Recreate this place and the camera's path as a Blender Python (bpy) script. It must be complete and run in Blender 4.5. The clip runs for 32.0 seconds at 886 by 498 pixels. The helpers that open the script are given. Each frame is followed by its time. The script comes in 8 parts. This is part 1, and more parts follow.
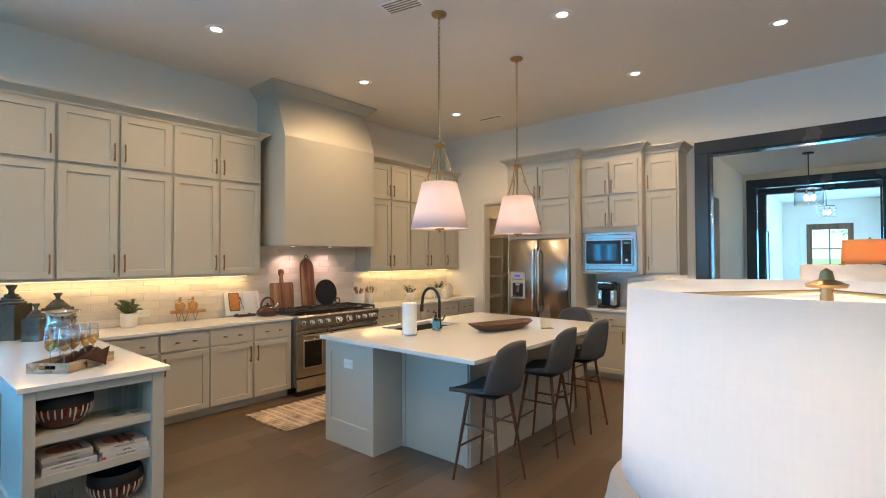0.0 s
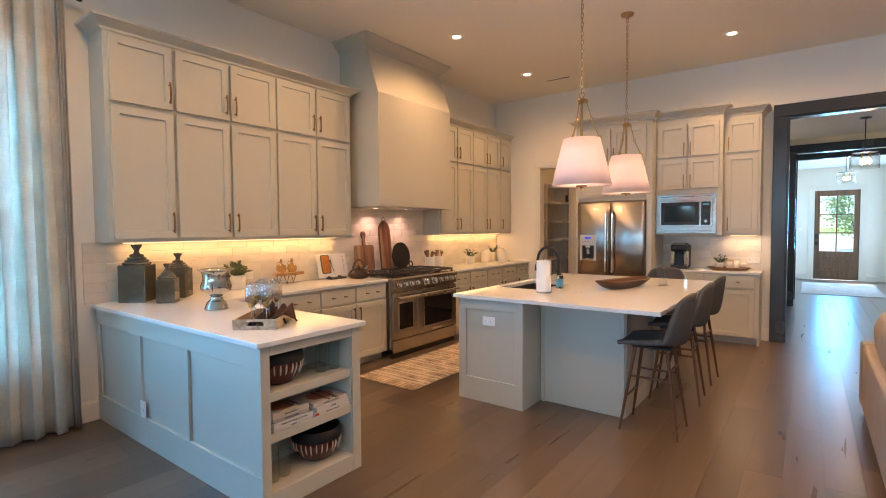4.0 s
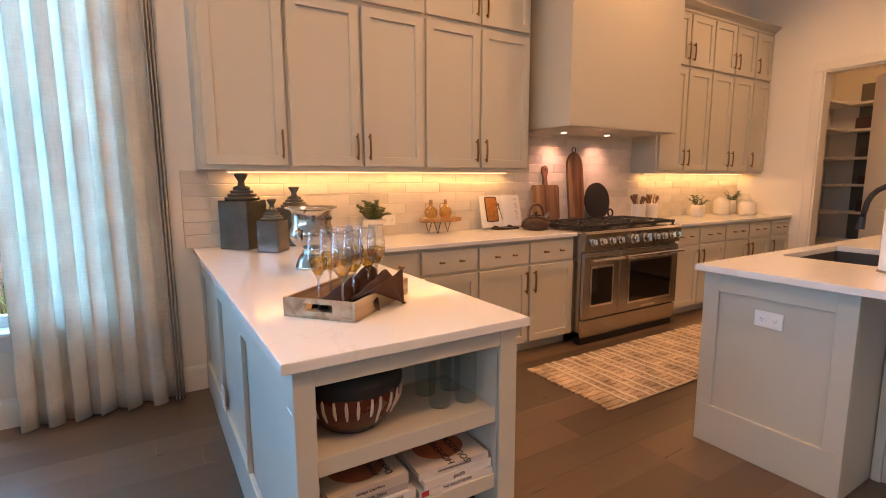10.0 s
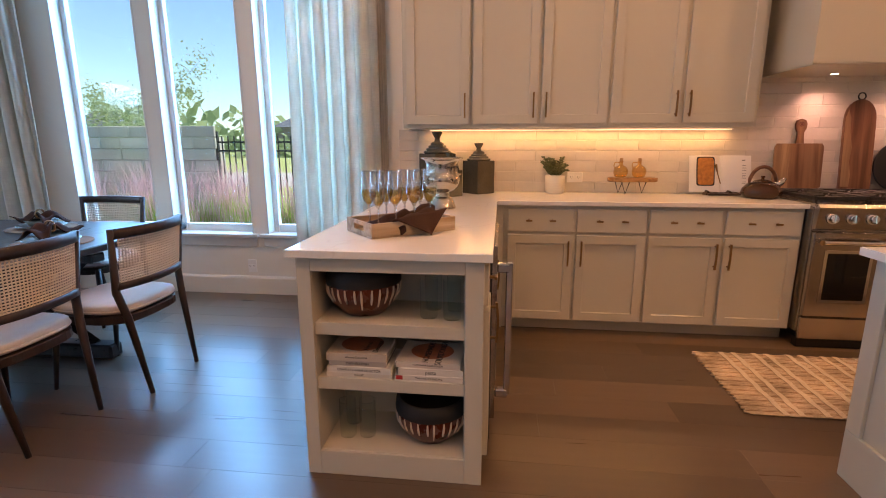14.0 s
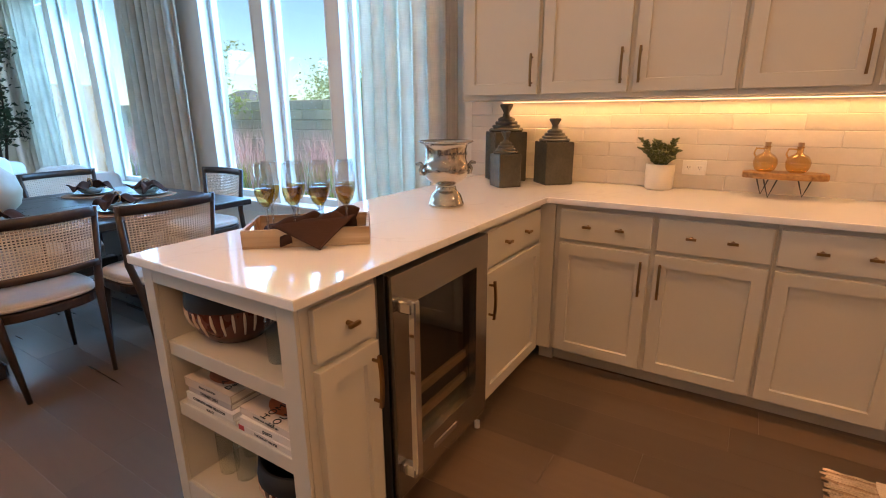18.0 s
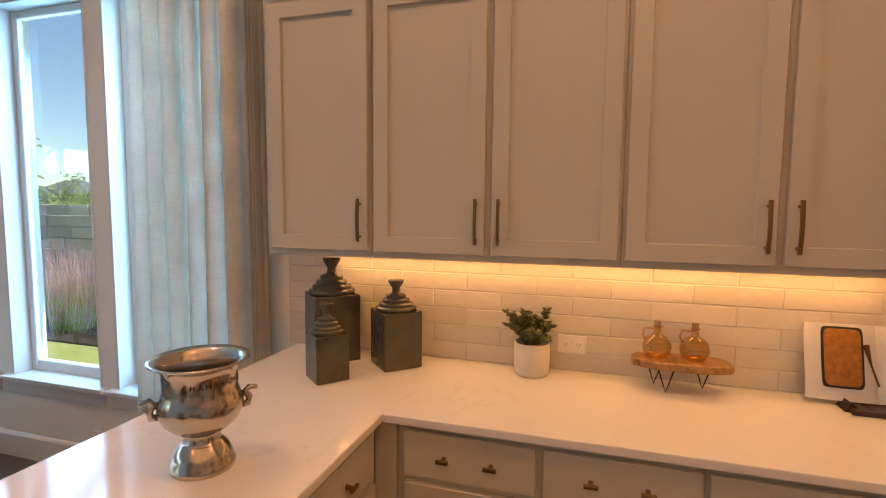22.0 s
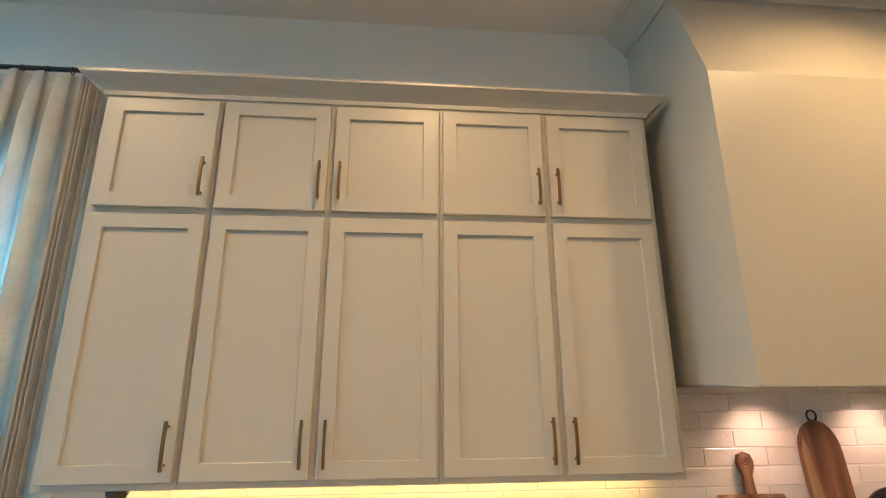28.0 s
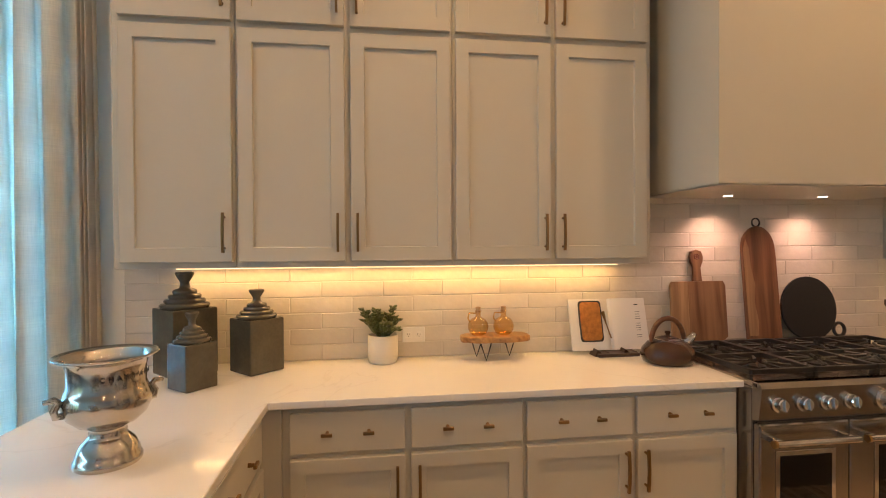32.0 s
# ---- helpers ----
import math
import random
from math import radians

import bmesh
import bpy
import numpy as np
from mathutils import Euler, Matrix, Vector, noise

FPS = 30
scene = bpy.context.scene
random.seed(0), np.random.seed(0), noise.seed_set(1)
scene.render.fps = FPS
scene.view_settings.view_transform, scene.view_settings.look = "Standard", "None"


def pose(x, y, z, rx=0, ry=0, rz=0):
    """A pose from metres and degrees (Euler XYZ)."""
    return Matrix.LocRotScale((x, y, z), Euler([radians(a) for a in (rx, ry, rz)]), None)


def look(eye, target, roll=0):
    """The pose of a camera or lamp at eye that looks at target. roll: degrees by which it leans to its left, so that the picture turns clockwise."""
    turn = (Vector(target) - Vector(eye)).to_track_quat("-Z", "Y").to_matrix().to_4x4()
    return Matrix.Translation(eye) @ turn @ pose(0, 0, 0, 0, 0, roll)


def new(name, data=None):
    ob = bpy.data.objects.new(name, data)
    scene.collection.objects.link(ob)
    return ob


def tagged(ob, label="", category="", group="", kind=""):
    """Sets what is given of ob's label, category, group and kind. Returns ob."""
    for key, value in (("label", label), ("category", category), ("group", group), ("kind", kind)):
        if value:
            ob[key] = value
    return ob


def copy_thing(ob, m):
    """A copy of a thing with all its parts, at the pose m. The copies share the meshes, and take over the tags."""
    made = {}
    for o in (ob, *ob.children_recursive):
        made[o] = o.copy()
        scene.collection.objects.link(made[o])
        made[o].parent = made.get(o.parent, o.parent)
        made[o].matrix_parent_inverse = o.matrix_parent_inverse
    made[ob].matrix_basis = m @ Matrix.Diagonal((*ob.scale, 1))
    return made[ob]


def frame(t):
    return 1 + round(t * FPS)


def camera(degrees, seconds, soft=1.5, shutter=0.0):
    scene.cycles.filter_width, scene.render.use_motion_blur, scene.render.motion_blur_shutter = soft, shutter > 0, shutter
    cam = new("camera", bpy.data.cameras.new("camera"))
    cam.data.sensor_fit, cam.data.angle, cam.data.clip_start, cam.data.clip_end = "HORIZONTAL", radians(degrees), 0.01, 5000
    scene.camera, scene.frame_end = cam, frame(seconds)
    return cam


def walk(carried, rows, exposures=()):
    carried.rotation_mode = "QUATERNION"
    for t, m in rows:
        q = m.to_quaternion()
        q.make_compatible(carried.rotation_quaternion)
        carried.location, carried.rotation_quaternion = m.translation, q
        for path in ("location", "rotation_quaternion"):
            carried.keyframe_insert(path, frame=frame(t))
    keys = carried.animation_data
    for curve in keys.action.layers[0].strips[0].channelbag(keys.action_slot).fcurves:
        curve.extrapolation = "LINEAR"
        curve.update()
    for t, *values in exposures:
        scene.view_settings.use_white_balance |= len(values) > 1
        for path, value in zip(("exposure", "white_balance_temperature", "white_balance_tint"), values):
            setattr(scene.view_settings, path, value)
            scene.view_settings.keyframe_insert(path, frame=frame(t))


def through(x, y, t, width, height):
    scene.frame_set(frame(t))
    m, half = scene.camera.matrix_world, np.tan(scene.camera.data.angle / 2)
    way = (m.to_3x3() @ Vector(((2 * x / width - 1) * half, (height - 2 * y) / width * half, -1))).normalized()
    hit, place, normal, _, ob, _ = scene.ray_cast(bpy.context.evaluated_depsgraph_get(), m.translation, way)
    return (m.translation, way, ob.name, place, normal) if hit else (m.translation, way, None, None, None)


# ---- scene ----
SKY, SUN, HOODW, STRIPW, CANW, PENDW, WINW, DIM = 0.145, 4.7, 2.7, 0.50, 23.5, 0.72, 19.0, 2.2
EXPOSURES = [
    (0.0, 1.05, 5200, 0), (1.0, 1.2, 4950, -8), (2.0, 1.17, 5450, 5), (3.0, 1.12, 5950, 9), (4.5, 1.05, 6700, 21), (6.0, 0.94, 7200, 26), (7.0, 0.99, 7250, 27), (9.0, 1.05, 7350, 28), (12.0, 0.87, 7200, 33),
    (15.0, 0.75, 7200, 33), (17.5, 0.83, 7200, 29), (20.0, 0.60, 7350, 27), (22.5, 0.42, 8100, 33), (24.0, 0.85, 6450, 7), (25.0, 0.98, 5850, 1), (26.5, 1.06, 5650, -1), (29.0, 1.12, 6000, 4), (30.5, 0.87, 6250, 8), (32.0, 0.83, 6450, 11),
]
cam = camera(84.4, 32.0, soft=1.0)
PATH = [
    (0, (0.171, 0.242, 1.593), (-1.126, 1.764, 1.627), -0.2),
    (0.5, (0.059, 0.014, 1.557), (-1.175, 1.587, 1.578), -0.2),
    (1, (-0.099, -0.144, 1.546), (-1.295, 1.459, 1.55), -0.2),
    (1.5, (-0.267, -0.284, 1.51), (-1.443, 1.334, 1.503), -0.2),
    (2, (-0.399, -0.481, 1.5), (-1.573, 1.138, 1.474), -0.2),
    (2.5, (-0.504, -0.604, 1.481), (-1.682, 1.012, 1.439), -0.3),
    (3, (-0.64, -0.634, 1.464), (-1.826, 0.975, 1.404), -0.4),
    (3.5, (-0.801, -0.631, 1.488), (-1.997, 0.971, 1.414), -0.4),
    (5.5, (-1.388, -0.557, 1.478), (-2.62, 1.014, 1.354), -0.4),
    (6, (-1.471, -0.454, 1.491), (-2.735, 1.09, 1.354), -0.5),
    (6.5, (-1.586, -0.348, 1.464), (-2.885, 1.166, 1.326), -0.6),
    (7, (-1.74, -0.242, 1.451), (-3.077, 1.238, 1.303), -0.6),
    (7.5, (-1.858, -0.124, 1.417), (-3.24, 1.311, 1.251), -0.6),
    (8, (-1.938, 0.032, 1.433), (-3.374, 1.411, 1.246), -0.6),
    (8.5, (-1.977, 0.133, 1.415), (-3.463, 1.454, 1.201), -0.4),
    (9, (-2.052, 0.247, 1.397), (-3.598, 1.492, 1.153), -0.3),
    (9.5, (-2.084, 0.372, 1.358), (-3.7, 1.522, 1.097), -0.5),
    (10, (-2.063, 0.505, 1.331), (-3.754, 1.535, 1.05), -0.2),
    (10.5, (-2.002, 0.623, 1.305), (-3.774, 1.504, 1.016), -0.3),
    (11, (-1.937, 0.694, 1.283), (-3.778, 1.419, 0.992), -0.3),
    (11.5, (-1.851, 0.78, 1.288), (-3.747, 1.334, 0.975), -0.5),
    (12, (-1.81, 0.916, 1.246), (-3.749, 1.291, 0.931), -0.3),
    (12.5, (-1.757, 1.025, 1.232), (-3.719, 1.225, 0.898), -0.2),
    (13, (-1.663, 1.142, 1.238), (-3.631, 1.18, 0.88), -0.2),
    (13.5, (-1.57, 1.295, 1.261), (-3.53, 1.191, 0.874), -0.1),
    (14, (-1.54, 1.508, 1.285), (-3.481, 1.278, 0.863), -0.1),
    (14.5, (-1.557, 1.7, 1.281), (-3.478, 1.367, 0.832), 0.0),
    (16.5, (-1.988, 2.289, 1.339), (-3.764, 1.527, 0.826), -0.8),
    (17, (-2.148, 2.331, 1.339), (-3.875, 1.474, 0.808), -0.7),
    (17.5, (-2.307, 2.343, 1.319), (-3.986, 1.389, 0.797), -0.4),
    (18, (-2.465, 2.338, 1.328), (-4.093, 1.309, 0.789), -0.5),
    (18.5, (-2.632, 2.363, 1.347), (-4.214, 1.265, 0.805), -0.4),
    (19, (-2.792, 2.374, 1.342), (-4.329, 1.204, 0.822), -0.2),
    (19.5, (-2.939, 2.299, 1.41), (-4.469, 1.12, 0.892), -0.1),
    (20, (-3.067, 2.28, 1.467), (-4.626, 1.124, 0.985), 0.2),
    (20.5, (-3.209, 2.263, 1.521), (-4.835, 1.178, 1.1), 0.4),
    (21, (-3.287, 2.202, 1.569), (-5.011, 1.249, 1.22), 0.6),
    (21.5, (-3.33, 2.151, 1.583), (-5.155, 1.373, 1.331), 0.6),
    (22, (-3.341, 2.124, 1.597), (-5.251, 1.553, 1.429), 0.5),
    (22.5, (-3.299, 2.101, 1.58), (-5.265, 1.735, 1.53), 0.5),
    (23, (-3.287, 2.075, 1.633), (-5.278, 1.885, 1.635), 0.5),
    (23.5, (-3.27, 2.065, 1.671), (-5.267, 1.987, 1.739), 0.6),
    (24, (-3.266, 2.056, 1.705), (-5.261, 2.068, 1.846), 0.2),
    (24.5, (-3.278, 2.027, 1.782), (-5.269, 2.099, 1.961), 0.8),
    (25, (-3.268, 2.045, 1.756), (-5.242, 2.141, 2.059), 0.1),
    (26, (-3.261, 2.043, 1.8), (-5.208, 2.176, 2.24), 0.1),
    (26.5, (-3.258, 2.037, 1.819), (-5.191, 2.19, 2.306), 0.0),
    (28.5, (-3.108, 2.091, 1.746), (-5.031, 2.26, 2.27), -0.2),
    (29, (-3.043, 2.103, 1.73), (-4.985, 2.268, 2.18), -0.2),
    (29.5, (-2.989, 2.024, 1.693), (-4.941, 2.22, 2.082), -0.1),
    (30, (-2.93, 1.996, 1.67), (-4.899, 2.187, 1.966), -0.2),
    (30.5, (-2.902, 1.973, 1.619), (-4.879, 2.179, 1.839), -0.3),
    (31, (-2.909, 1.945, 1.583), (-4.892, 2.172, 1.704), -0.3),
    (31.5, (-2.922, 1.9, 1.53), (-4.905, 2.157, 1.578), -0.3),
    (32, (-2.934, 1.884, 1.494), (-4.915, 2.154, 1.472), -0.3),
]
walk(cam, [(t, look(eye, target, roll)) for t, eye, target, roll in PATH], EXPOSURES)

# ---- place ----
# ---- world and large lights ----
world = bpy.data.worlds.new("world")
scene.world = world
world.use_nodes = True
wn = world.node_tree.nodes
sky = wn.new("ShaderNodeTexSky")
sky.sky_type = "NISHITA"
sky.sun_disc = False
sky.sun_elevation, sky.sun_rotation = radians(59), radians(336.4)
sky.air_density, sky.dust_density = 1.0, 0.2
wn["Background"].inputs["Strength"].default_value = SKY
cool = wn.new("ShaderNodeMix")   # the clear blue of a sky seen by a camera balanced for warm lamps
cool.data_type, cool.blend_type = "RGBA", "MULTIPLY"
cool.inputs[0].default_value, cool.inputs[7].default_value = 1.0, (0.72, 0.91, 1.0, 1)
world.node_tree.links.new(sky.outputs[0], cool.inputs[6])
world.node_tree.links.new(cool.outputs[2], wn["Background"].inputs[0])


def lamp(name, kind, energy, colour, m, size=0.1, size_y=None, cone=None, blend=0.5):
    data = bpy.data.lights.new(name, kind)
    data.energy, data.color = (energy if kind == "SUN" else energy * DIM), colour
    if kind == "AREA":
        data.size = size
        if size_y:
            data.shape, data.size_y = "RECTANGLE", size_y
    elif kind == "SUN":
        data.angle = size
    else:
        data.shadow_soft_size = size
    if cone:
        data.spot_size, data.spot_blend = radians(cone), blend
    ob = new(name, data)
    ob.matrix_world = m
    return ob


WARM = (1.0, 0.59, 0.265)
SKYBLUE = (0.17, 0.51, 1.0)
SUN_FROM = Vector((-0.55, 1.26, 2.28)).normalized()
lamp("sun", "SUN", SUN, (1.0, 0.95, 0.87), look(SUN_FROM * 50, (0, 0, 0)), size=radians(0.5))


# ---- materials ----
def mat(name, colour, rough=0.5, metal=0.0, var=0.06, scale=6.0, bump=0.0, bump_scale=60.0, stretch=(1, 1, 1), coat=0.0, rvar=0.08, tone=None):
    """A painted, metal or stone surface: colour varied at two scales, roughness varied, fine relief."""
    m = bpy.data.materials.new(name)
    m.use_nodes = True
    n, l = m.node_tree.nodes, m.node_tree.links
    b = n["Principled BSDF"]
    co = n.new("ShaderNodeTexCoord")
    mp = n.new("ShaderNodeMapping")
    mp.inputs["Scale"].default_value = stretch
    l.new(co.outputs["Object"], mp.inputs[0])
    big, small = n.new("ShaderNodeTexNoise"), n.new("ShaderNodeTexNoise")
    big.inputs["Scale"].default_value, small.inputs["Scale"].default_value = scale, scale * 9
    big.inputs["Detail"].default_value = 4
    l.new(mp.outputs[0], big.inputs[0]), l.new(mp.outputs[0], small.inputs[0])
    mix = n.new("ShaderNodeMix")
    mix.data_type = "RGBA"
    dark = tuple(c * (1 - var) for c in (tone or colour))
    light = tuple(min(1, c * (1 + var)) for c in colour)
    mix.inputs[6].default_value, mix.inputs[7].default_value = (*dark, 1), (*light, 1)
    add = n.new("ShaderNodeMath")
    add.operation = "MULTIPLY_ADD"
    add.inputs[1].default_value = 0.4
    l.new(small.outputs[0], add.inputs[0]), l.new(big.outputs[0], add.inputs[2])
    sub = n.new("ShaderNodeMath")
    sub.operation = "SUBTRACT"
    sub.use_clamp = True
    sub.inputs[1].default_value = 0.2
    l.new(add.outputs[0], sub.inputs[0])
    l.new(sub.outputs[0], mix.inputs[0])
    l.new(mix.outputs[2], b.inputs["Base Color"])
    rr = n.new("ShaderNodeMapRange")
    rr.inputs[3].default_value, rr.inputs[4].default_value = max(0.02, rough - rvar), min(1, rough + rvar)
    l.new(big.outputs[0], rr.inputs[0]), l.new(rr.outputs[0], b.inputs["Roughness"])
    b.inputs["Metallic"].default_value = metal
    b.inputs["Coat Weight"].default_value = coat
    if bump:
        f = n.new("ShaderNodeTexNoise")
        f.inputs["Scale"].default_value = bump_scale
        f.inputs["Detail"].default_value = 3
        l.new(mp.outputs[0], f.inputs[0])
        bp = n.new("ShaderNodeBump")
        bp.inputs["Strength"].default_value, bp.inputs["Distance"].default_value = bump, 0.004
        l.new(f.outputs[0], bp.inputs["Height"]), l.new(bp.outputs[0], b.inputs["Normal"])
    return m


def wood(name, dark, light, rough=0.4, grain=2.5, along=0, coat=0.0, spread=0.0, bump=0.15, rvar=0.08):
    """Wood with long streaks along one axis; spread: how far single pieces differ."""
    m = bpy.data.materials.new(name)
    m.use_nodes = True
    n, l = m.node_tree.nodes, m.node_tree.links
    b = n["Principled BSDF"]
    co, mp = n.new("ShaderNodeTexCoord"), n.new("ShaderNodeMapping")
    s = [14 * grain, 14 * grain, 14 * grain]
    s[along] = 0.9 * grain
    mp.inputs["Scale"].default_value = s
    info = n.new("ShaderNodeObjectInfo")
    shift = n.new("ShaderNodeVectorMath")
    shift.operation = "MULTIPLY_ADD"
    shift.inputs[1].default_value = (37, 53, 71)
    l.new(info.outputs["Random"], shift.inputs[0]), l.new(co.outputs["Object"], shift.inputs[2])
    l.new(shift.outputs[0], mp.inputs[0])
    t = n.new("ShaderNodeTexNoise")
    t.inputs["Scale"].default_value, t.inputs["Detail"].default_value, t.inputs["Distortion"].default_value = 1.0, 6, 0.6
    l.new(mp.outputs[0], t.inputs[0])
    ramp = n.new("ShaderNodeValToRGB")
    ramp.color_ramp.elements[0].position, ramp.color_ramp.elements[1].position = 0.3, 0.72
    ramp.color_ramp.elements[0].color, ramp.color_ramp.elements[1].color = (*dark, 1), (*light, 1)
    l.new(t.outputs[0], ramp.inputs[0])
    hsv = n.new("ShaderNodeHueSaturation")
    mr = n.new("ShaderNodeMapRange")
    mr.inputs[3].default_value, mr.inputs[4].default_value = 1 - spread, 1 + spread
    l.new(info.outputs["Random"], mr.inputs[0]), l.new(mr.outputs[0], hsv.inputs["Value"])
    l.new(ramp.outputs[0], hsv.inputs["Color"]), l.new(hsv.outputs[0], b.inputs["Base Color"])
    rr = n.new("ShaderNodeMapRange")
    rr.inputs[3].default_value, rr.inputs[4].default_value = rough - rvar, rough + rvar
    l.new(t.outputs[0], rr.inputs[0]), l.new(rr.outputs[0], b.inputs["Roughness"])
    b.inputs["Coat Weight"].default_value = coat
    bp = n.new("ShaderNodeBump")
    bp.inputs["Strength"].default_value, bp.inputs["Distance"].default_value = bump, 0.002
    l.new(t.outputs[0], bp.inputs["Height"]), l.new(bp.outputs[0], b.inputs["Normal"])
    return m


def glow(name, colour, strength):
    m = bpy.data.materials.new(name)
    m.use_nodes = True
    b = m.node_tree.nodes["Principled BSDF"]
    b.inputs["Base Color"].default_value = (*colour, 1)
    b.inputs["Emission Color"].default_value, b.inputs["Emission Strength"].default_value = (*colour, 1), strength
    return m


def clear(name, colour=(1, 1, 1), rough=0.0, ior=1.45):
    m = bpy.data.materials.new(name)
    m.use_nodes = True
    b = m.node_tree.nodes["Principled BSDF"]
    b.inputs["Base Color"].default_value = (*colour, 1)
    b.inputs["Roughness"].default_value, b.inputs["IOR"].default_value = rough, ior
    b.inputs["Transmission Weight"].default_value = 1
    return m


def cloth(name, colour, through=0.0, weave=420.0, var=0.12, bump=0.35, rough=0.9):
    """Woven cloth: two crossing waves for the threads, uneven tone; through: how much light comes through."""
    m = bpy.data.materials.new(name)
    m.use_nodes = True
    n, l = m.node_tree.nodes, m.node_tree.links
    b, out = n["Principled BSDF"], n["Material Output"]
    co = n.new("ShaderNodeTexCoord")
    waves = []
    for axis in ("X", "Z"):
        w = n.new("ShaderNodeTexNoise")
        mp = n.new("ShaderNodeMapping")
        mp.inputs["Scale"].default_value = (weave, weave, weave * 0.06) if axis == "X" else (weave * 0.06, weave * 0.06, weave)
        w.inputs["Scale"].default_value = 1
        l.new(co.outputs["Object"], mp.inputs[0]), l.new(mp.outputs[0], w.inputs[0])
        waves.append(w)
    mul = n.new("ShaderNodeMath")
    l.new(waves[0].outputs[0], mul.inputs[0]), l.new(waves[1].outputs[0], mul.inputs[1])
    mul.operation = "ADD"
    big = n.new("ShaderNodeTexNoise")
    big.inputs["Scale"].default_value = 5
    l.new(co.outputs["Object"], big.inputs[0])
    av = n.new("ShaderNodeMath")
    av.operation = "MULTIPLY"
    l.new(mul.outputs[0], av.inputs[0]), l.new(big.outputs[0], av.inputs[1])
    mix = n.new("ShaderNodeMix")
    mix.data_type = "RGBA"
    mix.inputs[6].default_value = (*(c * (1 - 2 * var) for c in colour), 1)
    mix.inputs[7].default_value = (*(min(1, c * (1 + var)) for c in colour), 1)
    l.new(av.outputs[0], mix.inputs[0]), l.new(mix.outputs[2], b.inputs["Base Color"])
    b.inputs["Roughness"].default_value = rough
    b.inputs["Specular IOR Level"].default_value = 0.2
    bp = n.new("ShaderNodeBump")
    bp.inputs["Strength"].default_value, bp.inputs["Distance"].default_value = bump, 0.002
    l.new(mul.outputs[0], bp.inputs["Height"]), l.new(bp.outputs[0], b.inputs["Normal"])
    if through:
        tr, ms = n.new("ShaderNodeBsdfTranslucent"), n.new("ShaderNodeMixShader")
        l.new(mix.outputs[2], tr.inputs[0])
        ms.inputs[0].default_value = through
        l.new(b.outputs[0], ms.inputs[1]), l.new(tr.outputs[0], ms.inputs[2]), l.new(ms.outputs[0], out.inputs[0])
    return m


def thin_glass(name, colour=(1, 1, 1), gloss=0.02, least=0.03, edge=4.0):
    """Thin-walled glass: light goes straight through, with a Fresnel gloss on top."""
    m = bpy.data.materials.new(name)
    m.use_nodes = True
    n, l = m.node_tree.nodes, m.node_tree.links
    n.remove(n["Principled BSDF"])
    t, g, mx, fr = n.new("ShaderNodeBsdfTransparent"), n.new("ShaderNodeBsdfGlossy"), n.new("ShaderNodeMixShader"), n.new("ShaderNodeLayerWeight")
    t.inputs[0].default_value = (*colour, 1)
    g.inputs["Roughness"].default_value = gloss
    fr.inputs["Blend"].default_value = 0.5
    pw, ad = n.new("ShaderNodeMath"), n.new("ShaderNodeMath")
    pw.operation, ad.operation = "POWER", "MULTIPLY_ADD"
    pw.inputs[1].default_value, ad.inputs[1].default_value, ad.inputs[2].default_value = edge, 0.7, least
    l.new(fr.outputs["Facing"], pw.inputs[0]), l.new(pw.outputs[0], ad.inputs[0])
    l.new(ad.outputs[0], mx.inputs[0]), l.new(t.outputs[0], mx.inputs[1]), l.new(g.outputs[0], mx.inputs[2])
    l.new(mx.outputs[0], n["Material Output"].inputs[0])
    return m


CAB = mat("cabinet paint", (0.52, 0.485, 0.405), 0.38, var=0.02, scale=3, bump=0.03, bump_scale=90)
WALL = mat("wall paint", (0.80, 0.75, 0.66), 0.75, var=0.02, scale=1.5, bump=0.06, bump_scale=180)
CEIL = mat("ceiling paint", (0.82, 0.77, 0.69), 0.9, var=0.02, scale=1.2, bump=0.08, bump_scale=140)
TRIM = mat("trim paint", (0.76, 0.71, 0.62), 0.4, var=0.015, scale=3)
WINTRIM = mat("window paint", (0.70, 0.68, 0.63), 0.4, var=0.02, scale=3)
SLATE = mat("dark casing paint", (0.034, 0.035, 0.037), 0.25, var=0.05, scale=3)
QUARTZ = mat("white quartz", (0.74, 0.72, 0.68), 0.09, var=0.025, scale=2.2, rvar=0.03)
qn, ql = QUARTZ.node_tree.nodes, QUARTZ.node_tree.links
vein, ridge, veinmix = qn.new("ShaderNodeTexNoise"), qn.new("ShaderNodeValToRGB"), qn.new("ShaderNodeMix")
vein.inputs["Scale"].default_value, vein.inputs["Detail"].default_value, vein.inputs["Distortion"].default_value = 0.9, 5, 1.2
ridge.color_ramp.elements[0].position, ridge.color_ramp.elements[1].position = 0.494, 0.506
ridge.color_ramp.elements[0].color, ridge.color_ramp.elements[1].color = (0, 0, 0, 1), (0, 0, 0, 1)
ridge.color_ramp.elements.new(0.5).color = (0.17, 0.17, 0.17, 1)
veinmix.data_type = "RGBA"
qco = qn.new("ShaderNodeTexCoord")
ql.new(qco.outputs["Object"], vein.inputs[0]), ql.new(vein.outputs[0], ridge.inputs[0]), ql.new(ridge.outputs[0], veinmix.inputs[0])
ql.new(qn["Principled BSDF"].inputs["Base Color"].links[0].from_socket, veinmix.inputs[6])
veinmix.inputs[7].default_value = (0.42, 0.38, 0.33, 1)
ql.new(veinmix.outputs[2], qn["Principled BSDF"].inputs["Base Color"])
STEEL = mat("brushed steel", (0.43, 0.39, 0.35), 0.24, 1.0, var=0.03, scale=5, stretch=(60, 1, 1), rvar=0.012)
